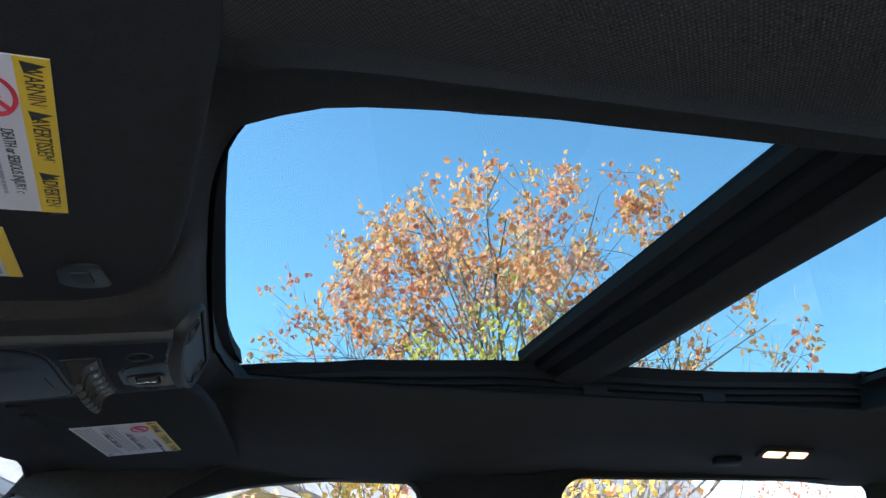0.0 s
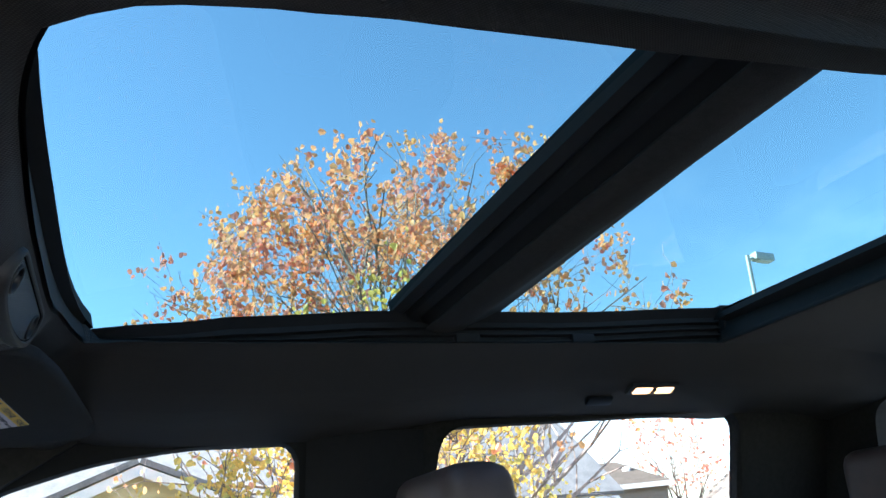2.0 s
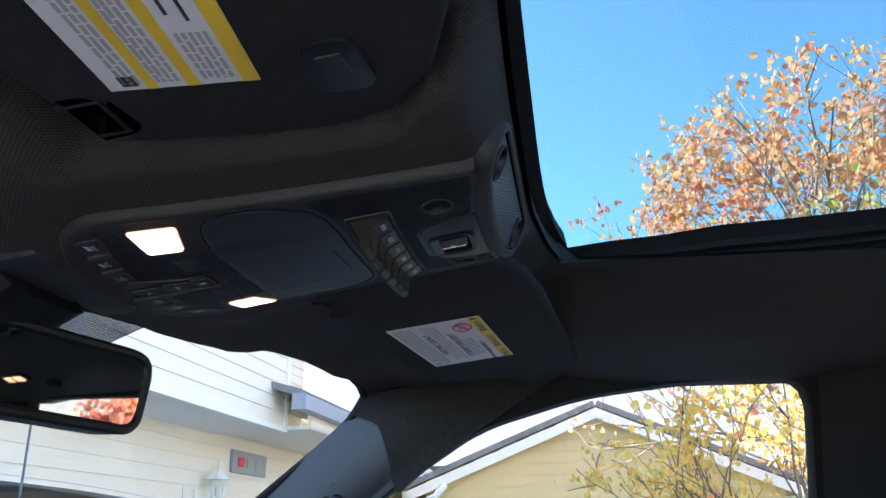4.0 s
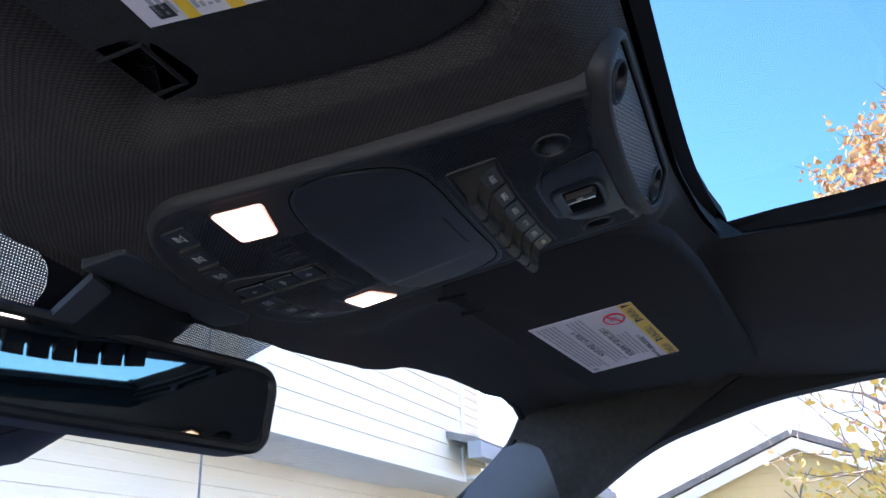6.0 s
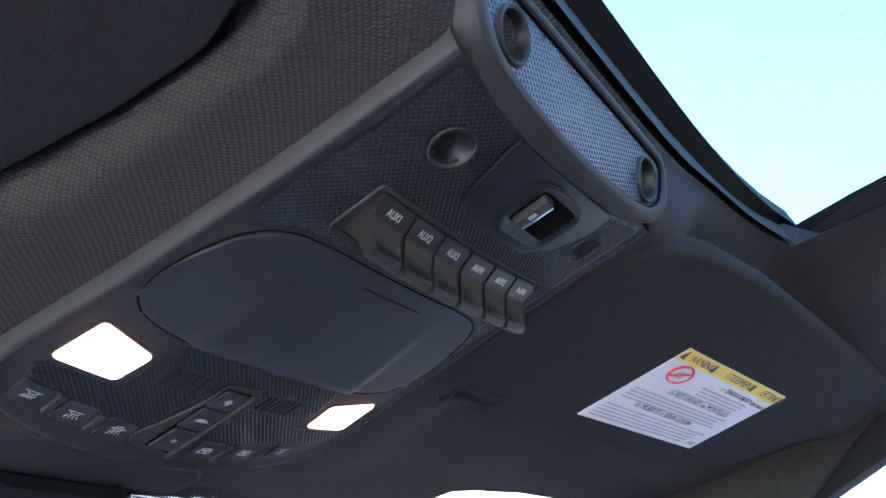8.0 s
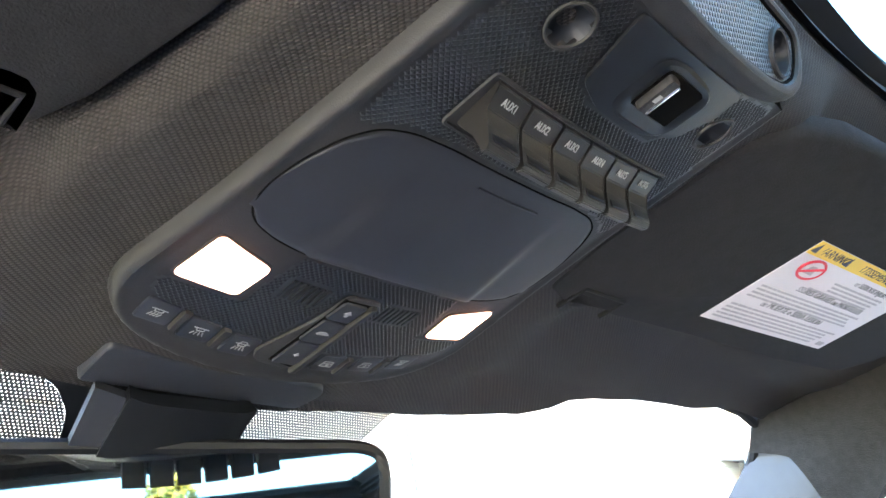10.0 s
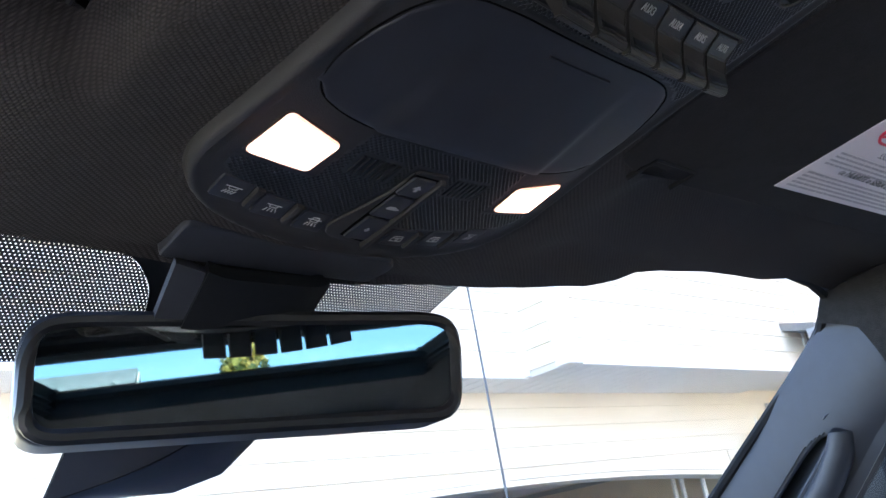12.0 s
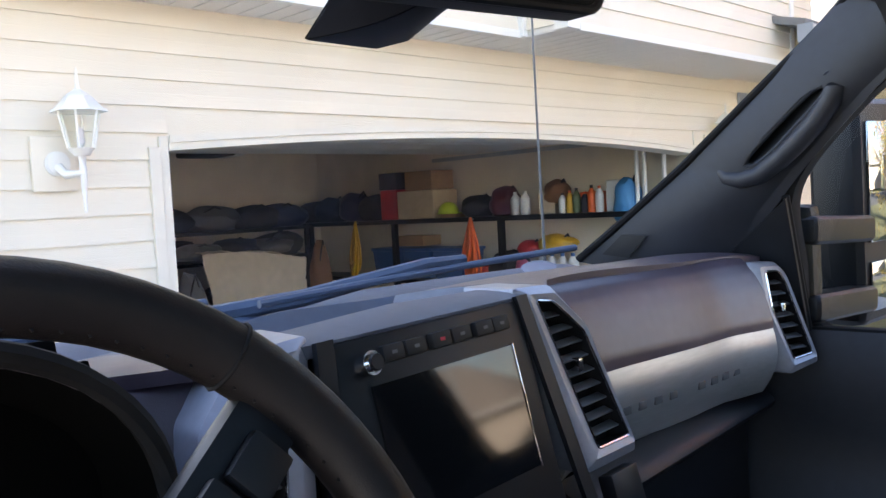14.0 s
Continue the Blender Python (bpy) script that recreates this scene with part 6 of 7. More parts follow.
while w > GZ:
    clap(gw, 0.09, DU0 - 0.10, w) if w < 1.95 else None
    if w < 1.80:
        clap(gw, DU1 + 0.10, 10.4, w)
    elif w >= 2.09:
        clap(gw, 0.09, 10.4, w)
    else:
        lim = [u for u in us if arch(u) + 0.075 < w]
        left = [u for u in lim if u < 3.2]
        right = [u for u in lim if u > 3.2]
        clap(gw, 0.09, max(left) if left else DU0 - 0.10, w) if w >= 1.95 else None
        clap(gw, min(right) if right else DU1 + 0.10, 10.4, w)
    w -= E0
# corner board, jamb trims, arched header trim
hpart("corner_board", hbox(-0.02, 0.09, -0.022, 0.10, GZ, TOPW, 0.004), TRIMC, house)
for a, b, dv in ((DU0 - 0.10, DU0 - 0.045, -0.030), (DU0 - 0.045, DU0, -0.018), (DU1, DU1 + 0.045, -0.018), (DU1 + 0.045, DU1 + 0.10, -0.030)):
    hpart("jamb_trim", hbox(a, b, dv, 0.16, GZ, 1.905 if abs(a - DU0) > 0.08 and abs(b - DU1) > 0.08 else 1.955, 0.004), TRIMC, house)
for dw, t, dv in ((0.0, 0.035, -0.018), (0.035, 0.028, -0.030)):
    bm = bmesh.new()
    lo = [bm.verts.new((u, dv, arch(u) + dw)) for u in us]
    hi = [bm.verts.new((u, dv, arch(u) + dw + t)) for u in us]
    lb = [bm.verts.new((u, 0.16, arch(u) + dw)) for u in us]
    for i in range(len(us) - 1):
        bm.faces.new((lo[i], lo[i + 1], hi[i + 1], hi[i]))
        bm.faces.new((lb[i], lb[i + 1], lo[i + 1], lo[i]))
    hpart("header_trim", thicken(moved(bm, HOUSE), 0.006), TRIMC, house)
# left return of the garage block
hpart("side_wall", hbox(-0.01, 0.06, 0.10, 6.4, GZ, TOPW + 0.4), SIDING, house)
ML = HOUSE @ Matrix.Translation((0, 6.4, 0)) @ pose(0, 0, 0, 0, 0, -90)
sw_ = house.children[-1]
for i in range(20):
    clap(sw_, 0.05, 6.3, GZ + 0.05 + i * E0, M=ML)
# upper storey: left overhang and the deeper bay at the right
UW, UT = 2.565, 5.3
V1, V2, UB, UR = -0.36, -0.70, 3.05, 6.18
so = hpart("soffit", hbox(-0.06, UB, V1 + 0.02, 0.0, UW, UW + 0.03), SOFFIT, house)
for i in range(26):
    hpart("soffit_board", hbox(-0.05 + i * 0.12, -0.05 + i * 0.12 + 0.112, V1 + 0.02, -0.005, UW - 0.008, UW - 0.001, 0.002), SOFFIT, so)
so = hpart("soffit", hbox(UB, UR, V2 + 0.02, 0.0, UW, UW + 0.03), SOFFIT, house)
for i in range(26):
    hpart("soffit_board", hbox(UB + i * 0.12, UB + i * 0.12 + 0.112, V2 + 0.02, -0.005, UW - 0.008, UW - 0.001, 0.002), SOFFIT, so)
up = hpart("upper_wall", hbox(-0.05, UB, V1 + 0.02, 0.4, UW + 0.03, UT), SIDING, house)
bay = hpart("bay_wall", hbox(UB, UR, V2 + 0.02, 0.4, UW + 0.03, UT), SIDING, house)
for i in range(21):
    clap(up, 0.06, UB, UW + 0.03 + i * E0, V1 + 0.02)
    clap(bay, UB + 0.10, UR - 0.05, UW + 0.03 + i * E0, V2 + 0.02)
    clap(bay, 0.0, V1 - V2 - 0.07, UW + 0.03 + i * E0, 0.0, M=HOUSE @ Matrix.Translation((UB, V1 + 0.0, 0)) @ pose(0, 0, 0, 0, 0, -90))
for i in range(20):
    clap(up, 0.05, 6.0, UW + 0.03 + i * E0, 0.0, M=HOUSE @ Matrix.Translation((-0.05, 6.1, 0)) @ pose(0, 0, 0, 0, 0, -90))
hpart("upper_side_wall", hbox(-0.05, 0.03, 0.0, 6.4, UW - 0.02, UT), SIDING, house)
hpart("corner_board", hbox(-0.065, 0.06, V1 - 0.004, V1 + 0.13, UW - 0.005, UT, 0.004), TRIMW, house)
hpart("corner_board", hbox(UB - 0.02, UB + 0.10, V2 - 0.004, V2 + 0.10, UW - 0.005, UT, 0.004), TRIMW, house)
hpart("corner_board", hbox(UB - 0.045, UB - 0.002, V1 - 0.03, V1 + 0.02, UW - 0.005, UT, 0.004), TRIMW, house)
hpart("corner_board", hbox(UR - 0.055, UR + 0.01, V2 - 0.004, V2 + 0.10, UW - 0.005, UT, 0.004), TRIMW, house)
for a, b, v in ((0.06, UB, V1), (UB + 0.10, UR - 0.05, V2)):
    hpart("starter_strip", hbox(a, b, v - 0.006, v + 0.03, UW - 0.012, UW + 0.034, 0.003), TRIMW, house)
# roof over the upper storey, high above the lane
bm = bmesh.new()
rv = [bm.verts.new(p) for p in ((-0.5, -1.2, UT), (11, -1.2, UT), (11, 3.2, UT + 2.0), (-0.5, 3.2, UT + 2.0), (-0.5, 7.0, UT), (11, 7.0, UT))]
bm.faces.new((rv[0], rv[1], rv[2], rv[3]))
bm.faces.new((rv[3], rv[2], rv[5], rv[4]))
hpart("roof", thicken(moved(bm, HOUSE), 0.08), ROOFM, house)
hpart("eave", hbox(-0.5, 11, -1.2, 0.0, UT - 0.12, UT - 0.02), TRIMW, house)
# porch roof with its gutter, right of the bay
hpart("gutter", moved(join(span(5.78, 10.6, V2 - 0.32, V2 - 0.20, 2.70, 2.83, 0.012), span(5.765, 5.78, V2 - 0.322, V2 - 0.198, 2.695, 2.835, 0.003)), HOUSE), GUT, house)
bm = bmesh.new()
pv = [bm.verts.new(p) for p in ((5.80, V2 - 0.24, 2.82), (10.6, V2 - 0.24, 2.82), (10.6, 1.4, 3.45), (5.80, 1.4, 3.45))]
bm.faces.new(pv)
hpart("porch_roof", thicken(moved(bm, HOUSE), 0.06), ROOFM, house)
hpart("porch_soffit", hbox(UR, 10.6, V2 - 0.22, 0.0, 2.58, 2.61), SOFFIT, house)
hpart("porch_fascia", hbox(UR, 10.6, V2 - 0.22, V2 - 0.19, 2.58, 2.80), SIDING, house)
hpart("upper_wall", hbox(UR, 10.6, 0.9, 1.2, 2.6, UT), SIDING, house)
for i in range(18):
    clap(up, UR, 10.6, 2.9 + i * E0, 0.9)
# front door with white frame, and a dark plate with bars beside the lantern
fd = hpart("entry_door", hbox(6.75, 7.75, -0.03, 0.06, GZ + 0.1, 2.02, 0.006), TRIMW, house, "white framed entry door")
hpart("door_glass", hbox(6.90, 7.60, -0.040, -0.028, 1.05, 1.88, 0.004), SCREEN, fd)
pl = hpart("wall_plate", hbox(6.52, 7.30, -0.045, -0.016, 2.25, 2.46, 0.006), GUT, house, "grey framed wall plate")
for i, c in enumerate((RED, GREYINK, GREYINK)):
    hpart("bar", hbox(6.63 + 0.20 * i, 6.76 + 0.20 * i, -0.052, -0.044, 2.31, 2.40), c, pl)


def lantern(u, w, k=1.0):
    ln = thing("wall_lantern", "white coach lantern with glass panes on a wall bracket", "lantern", tuple(HOUSE @ Vector((u, -0.1, w))), "wall lanterns")
    M = HOUSE @ Matrix.Translation((u, 0, w)) @ Matrix.Scale(k, 4)
    q = lambda bm: moved(bm, M)
    wpart("mount_block", q(span(-0.16, 0.02, -0.035, -0.01, -0.20, 0.03, 0.006)), SIDING, ln, "cream mounting block")
    wpart("back_plate", q(cyl(0.052, 0.02, 20, m=Matrix.Translation((-0.06, -0.04, -0.085)) @ pose(0, 0, 0, 90, 0, 0), bevel=0.006)), TRIMW, ln)
    wpart("bracket", q(tube([(-0.06, -0.05, -0.10), (-0.05, -0.10, -0.135), (0.0, -0.15, -0.13), (0.0, -0.15, -0.06)], [0.02, 0.018, 0.017, 0.016], 10)), TRIMW, ln)
    wpart("finial", q(cyl(0.006, 0.19, 12, 0.015, Matrix.Translation((0, -0.15, -0.20)))), TRIMW, ln, "turned tail spike")
    wpart("cup", q(cyl(0.03, 0.03, 16, 0.055, Matrix.Translation((0, -0.15, -0.045)), 0.004)), TRIMW, ln)
    for i in range(6):
        a0, a1 = math.tau * i / 6, math.tau * (i + 1) / 6
        A = Vector((0.055 * math.cos(a0), 0.055 * math.sin(a0) - 0.15, -0.03))
        B = Vector((0.085 * math.cos(a0), 0.085 * math.sin(a0) - 0.15, 0.12))
        C = Vector((0.085 * math.cos(a1), 0.085 * math.sin(a1) - 0.15, 0.12))
        D = Vector((0.055 * math.cos(a1), 0.055 * math.sin(a1) - 0.15, -0.03))
        wpart("rib", q(tube([A, B], 0.005, 6)), TRIMW, ln)
        bm = bmesh.new()
        bm.faces.new([bm.verts.new(v) for v in (A, B, C, D)])
        o = wpart("pane", q(bm), GLASS, ln, "", False)
        o.visible_shadow = False
    wpart("bulb", q(cyl(0.016, 0.07, 12, 0.012, Matrix.Translation((0, -0.15, 0.02)), 0.004)), PAPER, ln)
    wpart("roof", q(join(cyl(0.115, 0.012, 6, 0.108, Matrix.Translation((0, -0.15, 0.125))), cyl(0.10, 0.055, 6, 0.055, Matrix.Translation((0, -0.15, 0.155))), cyl(0.055, 0.03, 12, 0.012, Matrix.Translation((0, -0.15, 0.197))))), TRIMW, ln, "domed six-sided cap")
    wpart("knob", q(cyl(0.010, 0.09, 12, 0.003, Matrix.Translation((0, -0.15, 0.255)))), TRIMW, ln)
    return ln


lantern(0.41, 1.915)
lantern(6.02, 2.03)

# ---- garage room ----
RX, RB = 6.15, 6.05
part("garage_wall_right", moved(span(RX, RX + 0.1, 0.14, RB, GZ, 2.5), HOUSE), DRYW, None, "tan drywall garage side wall", False, kind="structure")
part("garage_wall_back", moved(span(0.06, RX + 0.1, RB, RB + 0.1, GZ, 2.5), HOUSE), DRYW, None, "tan drywall garage back wall", False, kind="structure")
part("garage_wall_left", moved(span(0.06, 0.10, 0.14, RB, GZ, 2.5), HOUSE), DRYW, None, "tan drywall garage side wall", False, kind="structure")
part("garage_ceiling", moved(span(0.06, RX + 0.1, 0.14, RB, 2.45, 2.55), HOUSE), DRYW, None, "plain garage ceiling", False, kind="structure")
part("garage_floor", moved(span(0.0, RX + 0.1, -0.02, RB, GZ - 0.05, GZ + 0.01), HOUSE), CONC, None, "grey concrete garage floor", False, kind="structure")
gd = thing("garage_door", "white sectional garage door raised under the ceiling", "garage door", tuple(HOUSE @ Vector((3.2, 1.6, 2.15))))
for i in range(4):
    wpart("section", hbox(DU0 + 0.02, DU1 - 0.02, 0.45 + i * 0.56, 0.99 + i * 0.56, 2.10, 2.14, 0.004), TRIMW, gd, "", False)
for u in (DU0 + 0.03, DU1 - 0.03):
    wpart("track", hbox(u - 0.02, u + 0.02, 0.2, 3.2, 2.05, 2.09), POST, gd, "", False)
op = thing("door_opener", "grey garage door opener box on the ceiling", "opener", tuple(HOUSE @ Vector((2.9, 3.2, 2.2))))
wpart("motor", hbox(2.7, 3.1, 3.1, 3.5, 2.12, 2.32, 0.03), PLASTIC, op)
wpart("lamp_cover", hbox(3.1, 3.2, 3.12, 3.48, 2.12, 2.28, 0.02), TRIMW, op)
wpart("rail", hbox(2.88, 2.94, 0.3, 3.1, 2.2, 2.25), POST, op)

shelf = thing("wall_shelf", "long black wall shelf along the garage side wall", "shelf", tuple(HOUSE @ Vector((5.9, 3, 1.2))))
SHZ = 1.42
for z in (SHZ, 0.72):
    wpart("board", hbox(RX - 0.52, RX - 0.01, 0.35, 5.9, z - 0.05, z, 0.004), PLASTIC_D, shelf, "", False)
for v in (0.5, 2.2, 3.9, 5.6):
    wpart("upright", hbox(RX - 0.50, RX - 0.44, v, v + 0.06, GZ, SHZ - 0.05), PLASTIC_D, shelf, "", False)


def color(name, c, rough=0.5):
    return mat(name, c, rough, var=0.12, scale=14)


CARD = color("brown cardboard", (0.33, 0.20, 0.11), 0.9)
TANB = color("pale cardboard", (0.52, 0.40, 0.27), 0.9)
BLUEP = color("blue plastic", (0.03, 0.10, 0.26), 0.4)
REDP = color("red plastic", (0.50, 0.03, 0.03), 0.4)
ORANGE = color("orange cord", (0.75, 0.13, 0.03), 0.5)
YELP = color("yellow cord", (0.65, 0.36, 0.03), 0.5)
LIME = color("lime plastic", (0.45, 0.55, 0.03), 0.4)
WHP = color("white plastic", (0.70, 0.70, 0.68), 0.4)
DARKP = color("dark fabric", (0.025, 0.024, 0.03), 0.8)
PINKP = color("pink plastic", (0.55, 0.12, 0.20), 0.4)
TARP = color("tan canvas tarp", (0.60, 0.53, 0.43), 0.9)


def carton(u, v, z, du, dv, dz, m, label, name="carton", turn=0):
    c = thing(name, label, "box", tuple(HOUSE @ Vector((u, v, z))))
    M = HOUSE @ Matrix.Translation((u, v, z + dz / 2 + 0.001)) @ pose(0, 0, 0, 0, 0, turn)
    wpart("body", box(du, dv, dz, min(du, dv, dz) * 0.06, M), m, c, "", False)
    wpart("flap_seam", box(du * 0.04, dv * 0.98, 0.004, 0, M @ Matrix.Translation((0, 0, dz / 2))), DARKP if m is CARD else TANB, c, "", False)
    return c


def tote(u, v, z, du, dv, dz, m, label):
    c = thing("storage_tote", label, "tote", tuple(HOUSE @ Vector((u, v, z))), "storage totes")
    bm = box(du, dv, dz, 0.02)
    for q in bm.verts:
        f = 1 + 0.12 * q.co.z / dz
        q.co.x *= f
        q.co.y *= f
    M = HOUSE @ Matrix.Translation((u, v, z + dz / 2 + 0.001))
    wpart("tub", moved(bm, M), m, c)
    wpart("lid", moved(box(du * 1.12, dv * 1.12, 0.04, 0.012, Matrix.Translation((0, 0, dz / 2))), M), m, c)
    return c


def bottle(u, v, z, r, h, m, label, cap=None):
    c = thing("bottle", label, "bottle", tuple(HOUSE @ Vector((u, v, z))))
    M = HOUSE @ Matrix.Translation((u, v, z + 0.001))
    wpart("body", moved(join(cyl(r, h * 0.7, 16, m=Matrix.Translation((0, 0, h * 0.35)), bevel=r * 0.15), cyl(r, h * 0.2, 16, r * 0.35, Matrix.Translation((0, 0, h * 0.8)))), M), m, c)
    wpart("cap", moved(cyl(r * 0.36, h * 0.12, 12, m=Matrix.Translation((0, 0, h * 0.95))), M), cap or m, c)
    return c


def bag(u, v, z, a, b, h, m, label, name="bag", seed=1):
    c = thing(name, label, "bag", tuple(HOUSE @ Vector((u, v, z))))
    bm = bmesh.new()
    bmesh.ops.create_icosphere(bm, subdivisions=3, radius=1)
    for q in bm.verts:
        d = 1 + 0.22 * noise.noise(q.co * 1.7 + Vector((seed * 3.1, seed, 0)))
        q.co = Vector((q.co.x * a * d, q.co.y * b * d, max(-0.75, q.co.z * d) * h / 1.6 + h * 0.47))
    wpart("body", moved(bm, HOUSE @ Matrix.Translation((u, v, z))), m, c)
    strap = [HOUSE @ Vector((u - a * 0.4, v - b * 0.5, z + h * 0.8)), HOUSE @ Vector((u, v - b * 0.6, z + h * 1.1)), HOUSE @ Vector((u + a * 0.4, v - b * 0.5, z + h * 0.8))]
    wpart("strap", tube(strap, 0.012, 6), DARKP, c)
    return c


def coil(u, v, z, h, m, label):
    c = thing("extension_cord", label, "cord", tuple(HOUSE @ Vector((u, v, z))), "hanging cords")
    rnd = random.Random(int(v * 100))
    for k in range(12):
        # each loop hangs from the peg as a drop, wider towards its foot
        hk, wk, ou, ov = h * rnd.uniform(0.78, 1.12), rnd.uniform(0.06, 0.13), rnd.uniform(-0.10, 0.05), rnd.uniform(-0.06, 0.06)
        pts = []
        for a in frange(0, math.tau, 28)[:-1]:
            f = (1 - math.cos(a)) / 2
            pts.append(HOUSE @ Vector((u + ou * f + 0.02 * math.sin(a), v + ov * f + wk * math.sin(a) * (0.35 + 0.65 * f), z + 0.012 - hk * f)))
        wpart("loop", tube(pts, 0.015, 6, True), m, c)
    wpart("peg", tube([HOUSE @ Vector((RX - 0.40, v, z)), HOUSE @ Vector((RX - 0.56, v, z))], 0.006, 6), POST, c)
    return c


SU = RX - 0.27
carton(SU, 3.55, SHZ, 0.40, 0.62, 0.33, TANB, "pale cardboard carton on the garage shelf")
carton(SU, 3.50, SHZ + 0.335, 0.36, 0.46, 0.22, CARD, "brown cardboard carton stacked on another")
carton(SU, 4.05, SHZ, 0.34, 0.30, 0.36, REDP, "red and black tool case on the shelf", "tool_case")
carton(SU, 4.05, SHZ + 0.365, 0.34, 0.32, 0.20, DARKP, "dark tool case stacked on the shelf", "tool_case")
hh = thing("hard_hat", "lime yellow hard hat on the shelf", "hat", tuple(HOUSE @ Vector((SU - 0.1, 3.08, SHZ))))
bm = bmesh.new()
bmesh.ops.create_uvsphere(bm, u_segments=20, v_segments=10, radius=0.125)
bmesh.ops.delete(bm, geom=[v for v in bm.verts if v.co.z < -0.01], context="VERTS")
wpart("shell", moved(bm, HOUSE @ Matrix.Translation((SU - 0.12, 3.08, SHZ + 0.055))), LIME, hh)
wpart("brim", moved(cyl(0.15, 0.012, 24, bevel=0.004), HOUSE @ Matrix.Translation((SU - 0.12, 3.06, SHZ + 0.05))), LIME, hh)
carton(SU, 3.12, SHZ, 0.2, 0.25, 0.05, CARD, "flat open cardboard tray on the shelf", "tray")
bag(SU, 2.72, SHZ, 0.18, 0.20, 0.22, DARKP, "dark canvas tool bag on the shelf", seed=2)
bag(SU, 2.32, SHZ, 0.17, 0.18, 0.28, color("maroon nylon", (0.09, 0.02, 0.03)), "maroon nylon bag on the shelf", seed=3)
for i, v in enumerate((2.10, 1.97)):
    bottle(SU - 0.1, v, SHZ, 0.055, 0.24, WHP, "white plastic jug on the shelf")
carton(SU, 1.72, SHZ, 0.25, 0.18, 0.22, TANB, "crumpled paper carton on the shelf", "carton", 20)
bag(SU, 1.62, SHZ + 0.10, 0.14, 0.14, 0.22, color("brown leather", (0.20, 0.09, 0.04)), "brown bag lying on the shelf", seed=5)
for i, (v, m, h) in enumerate(((1.47, WHP, 0.2), (1.38, YELP, 0.22), (1.30, color("green plastic", (0.10, 0.14, 0.06)), 0.24), (1.20, DARKP, 0.2), (1.12, ORANGE, 0.26), (1.03, WHP, 0.25))):
    bottle(SU - 0.12, v, SHZ, 0.042, h, m, "garage spray bottle on the shelf", ORANGE if i % 2 else DARKP)
carton(SU, 1.15, SHZ + 0.0, 0.2, 0.26, 0.20, ORANGE, "orange and white carton on the shelf", "carton")
carton(SU, 0.86, SHZ, 0.2, 0.22, 0.30, WHP, "white carton standing on the shelf", "carton")
bag(SU - 0.12, 0.72, SHZ - 0.12, 0.12, 0.14, 0.40, color("sky blue cloth", (0.04, 0.22, 0.45)), "sky blue cloth hanging over the shelf", "cloth", 7)
for v in (0.58, 0.50, 0.30):
    c = thing("pole", "white pole leaning on the garage wall", "pole", tuple(HOUSE @ Vector((SU, v, GZ))), "poles")
    wpart("shaft", tube([HOUSE @ Vector((SU - 0.20, v - 0.02, GZ)), HOUSE @ Vector((SU - 0.16, v, 2.05))], 0.02, 8), WHP, c)
# lower shelf
for v, m in ((4.15, BLUEP), (3.60, BLUEP), (3.08, BLUEP)):
    tote(SU, v, 0.72, 0.36, 0.44, 0.34, m, "blue plastic storage tote on the lower shelf")
carton(SU, 3.75, 1.10, 0.3, 0.5, 0.12, CARD, "flattened brown carton on the totes")
bag(SU, 2.3, 0.72, 0.2, 0.24, 0.30, DARKP, "black holdall on the lower shelf", seed=9)
bottle(SU - 0.1, 2.55, 0.72, 0.10, 0.22, REDP, "red fuel canister on the lower shelf", DARKP)
bottle(SU - 0.1, 2.05, 0.72, 0.07, 0.28, PINKP, "pink fluid jug on the lower shelf", WHP)
for v in (1.78, 1.65, 1.52, 1.39):
    bottle(SU - 0.1, v, 0.72, 0.06, 0.30, WHP, "white oil bottle on the lower shelf", BLUEP)
bag(SU, 1.65, 1.03, 0.16, 0.22, 0.16, YELP, "yellow and red straps piled on the shelf", "strap_pile", 11)
bag(SU, 2.0, 1.0, 0.12, 0.14, 0.14, REDP, "red work gloves piled on the shelf", "glove_pile", 12)
coil(RX - 0.57, 4.55, SHZ - 0.02, 0.62, YELP, "yellow extension cord hanging in loops")
coil(RX - 0.57, 2.58, SHZ - 0.02, 0.60, ORANGE, "orange extension cord hanging in loops")
# back wall clutter
rack = thing("bike_rack", "dark garage rack with covered gear", "rack", tuple(HOUSE @ Vector((4.3, 5.6, GZ))))
for u in (3.3, 5.4):
    for v in (5.35, 5.95):
        wpart("upright", hbox(u, u + 0.05, v, v + 0.05, GZ, 1.42), PLASTIC_D, rack, "", False)
for z in (0.45, 1.0, 1.36):
    wpart("shelf", hbox(3.25, 5.5, 5.35, 6.0, z, z + 0.04), PLASTIC_D, rack, "", False)
for i, (u, z) in enumerate(((3.6, 1.40), (4.2, 1.40), (4.85, 1.40), (5.25, 1.40), (3.6, 1.04), (5.1, 1.04), (4.5, 0.49))):
    bag(u, 5.65, z, 0.42, 0.26, 0.27, (DARKP, color("grey tarp", (0.10, 0.10, 0.10), 0.6), DARKP, color("navy nylon", (0.02, 0.025, 0.06)))[i % 4], "dark covered gear bag on the rack", seed=20 + i)
for i, (v, a, h, m) in enumerate(((4.45, 0.24, 0.30, DARKP), (4.85, 0.26, 0.34, color("navy nylon", (0.02, 0.025, 0.06))), (5.35, 0.28, 0.30, DARKP), (5.75, 0.25, 0.26, DARKP))):
    bag(SU - 0.02, v, SHZ, 0.22, a, h, m, "black folded gear bag on the wall shelf", seed=40 + i)
GREYP = color("grey plastic sheet", (0.14, 0.14, 0.14), 0.4)
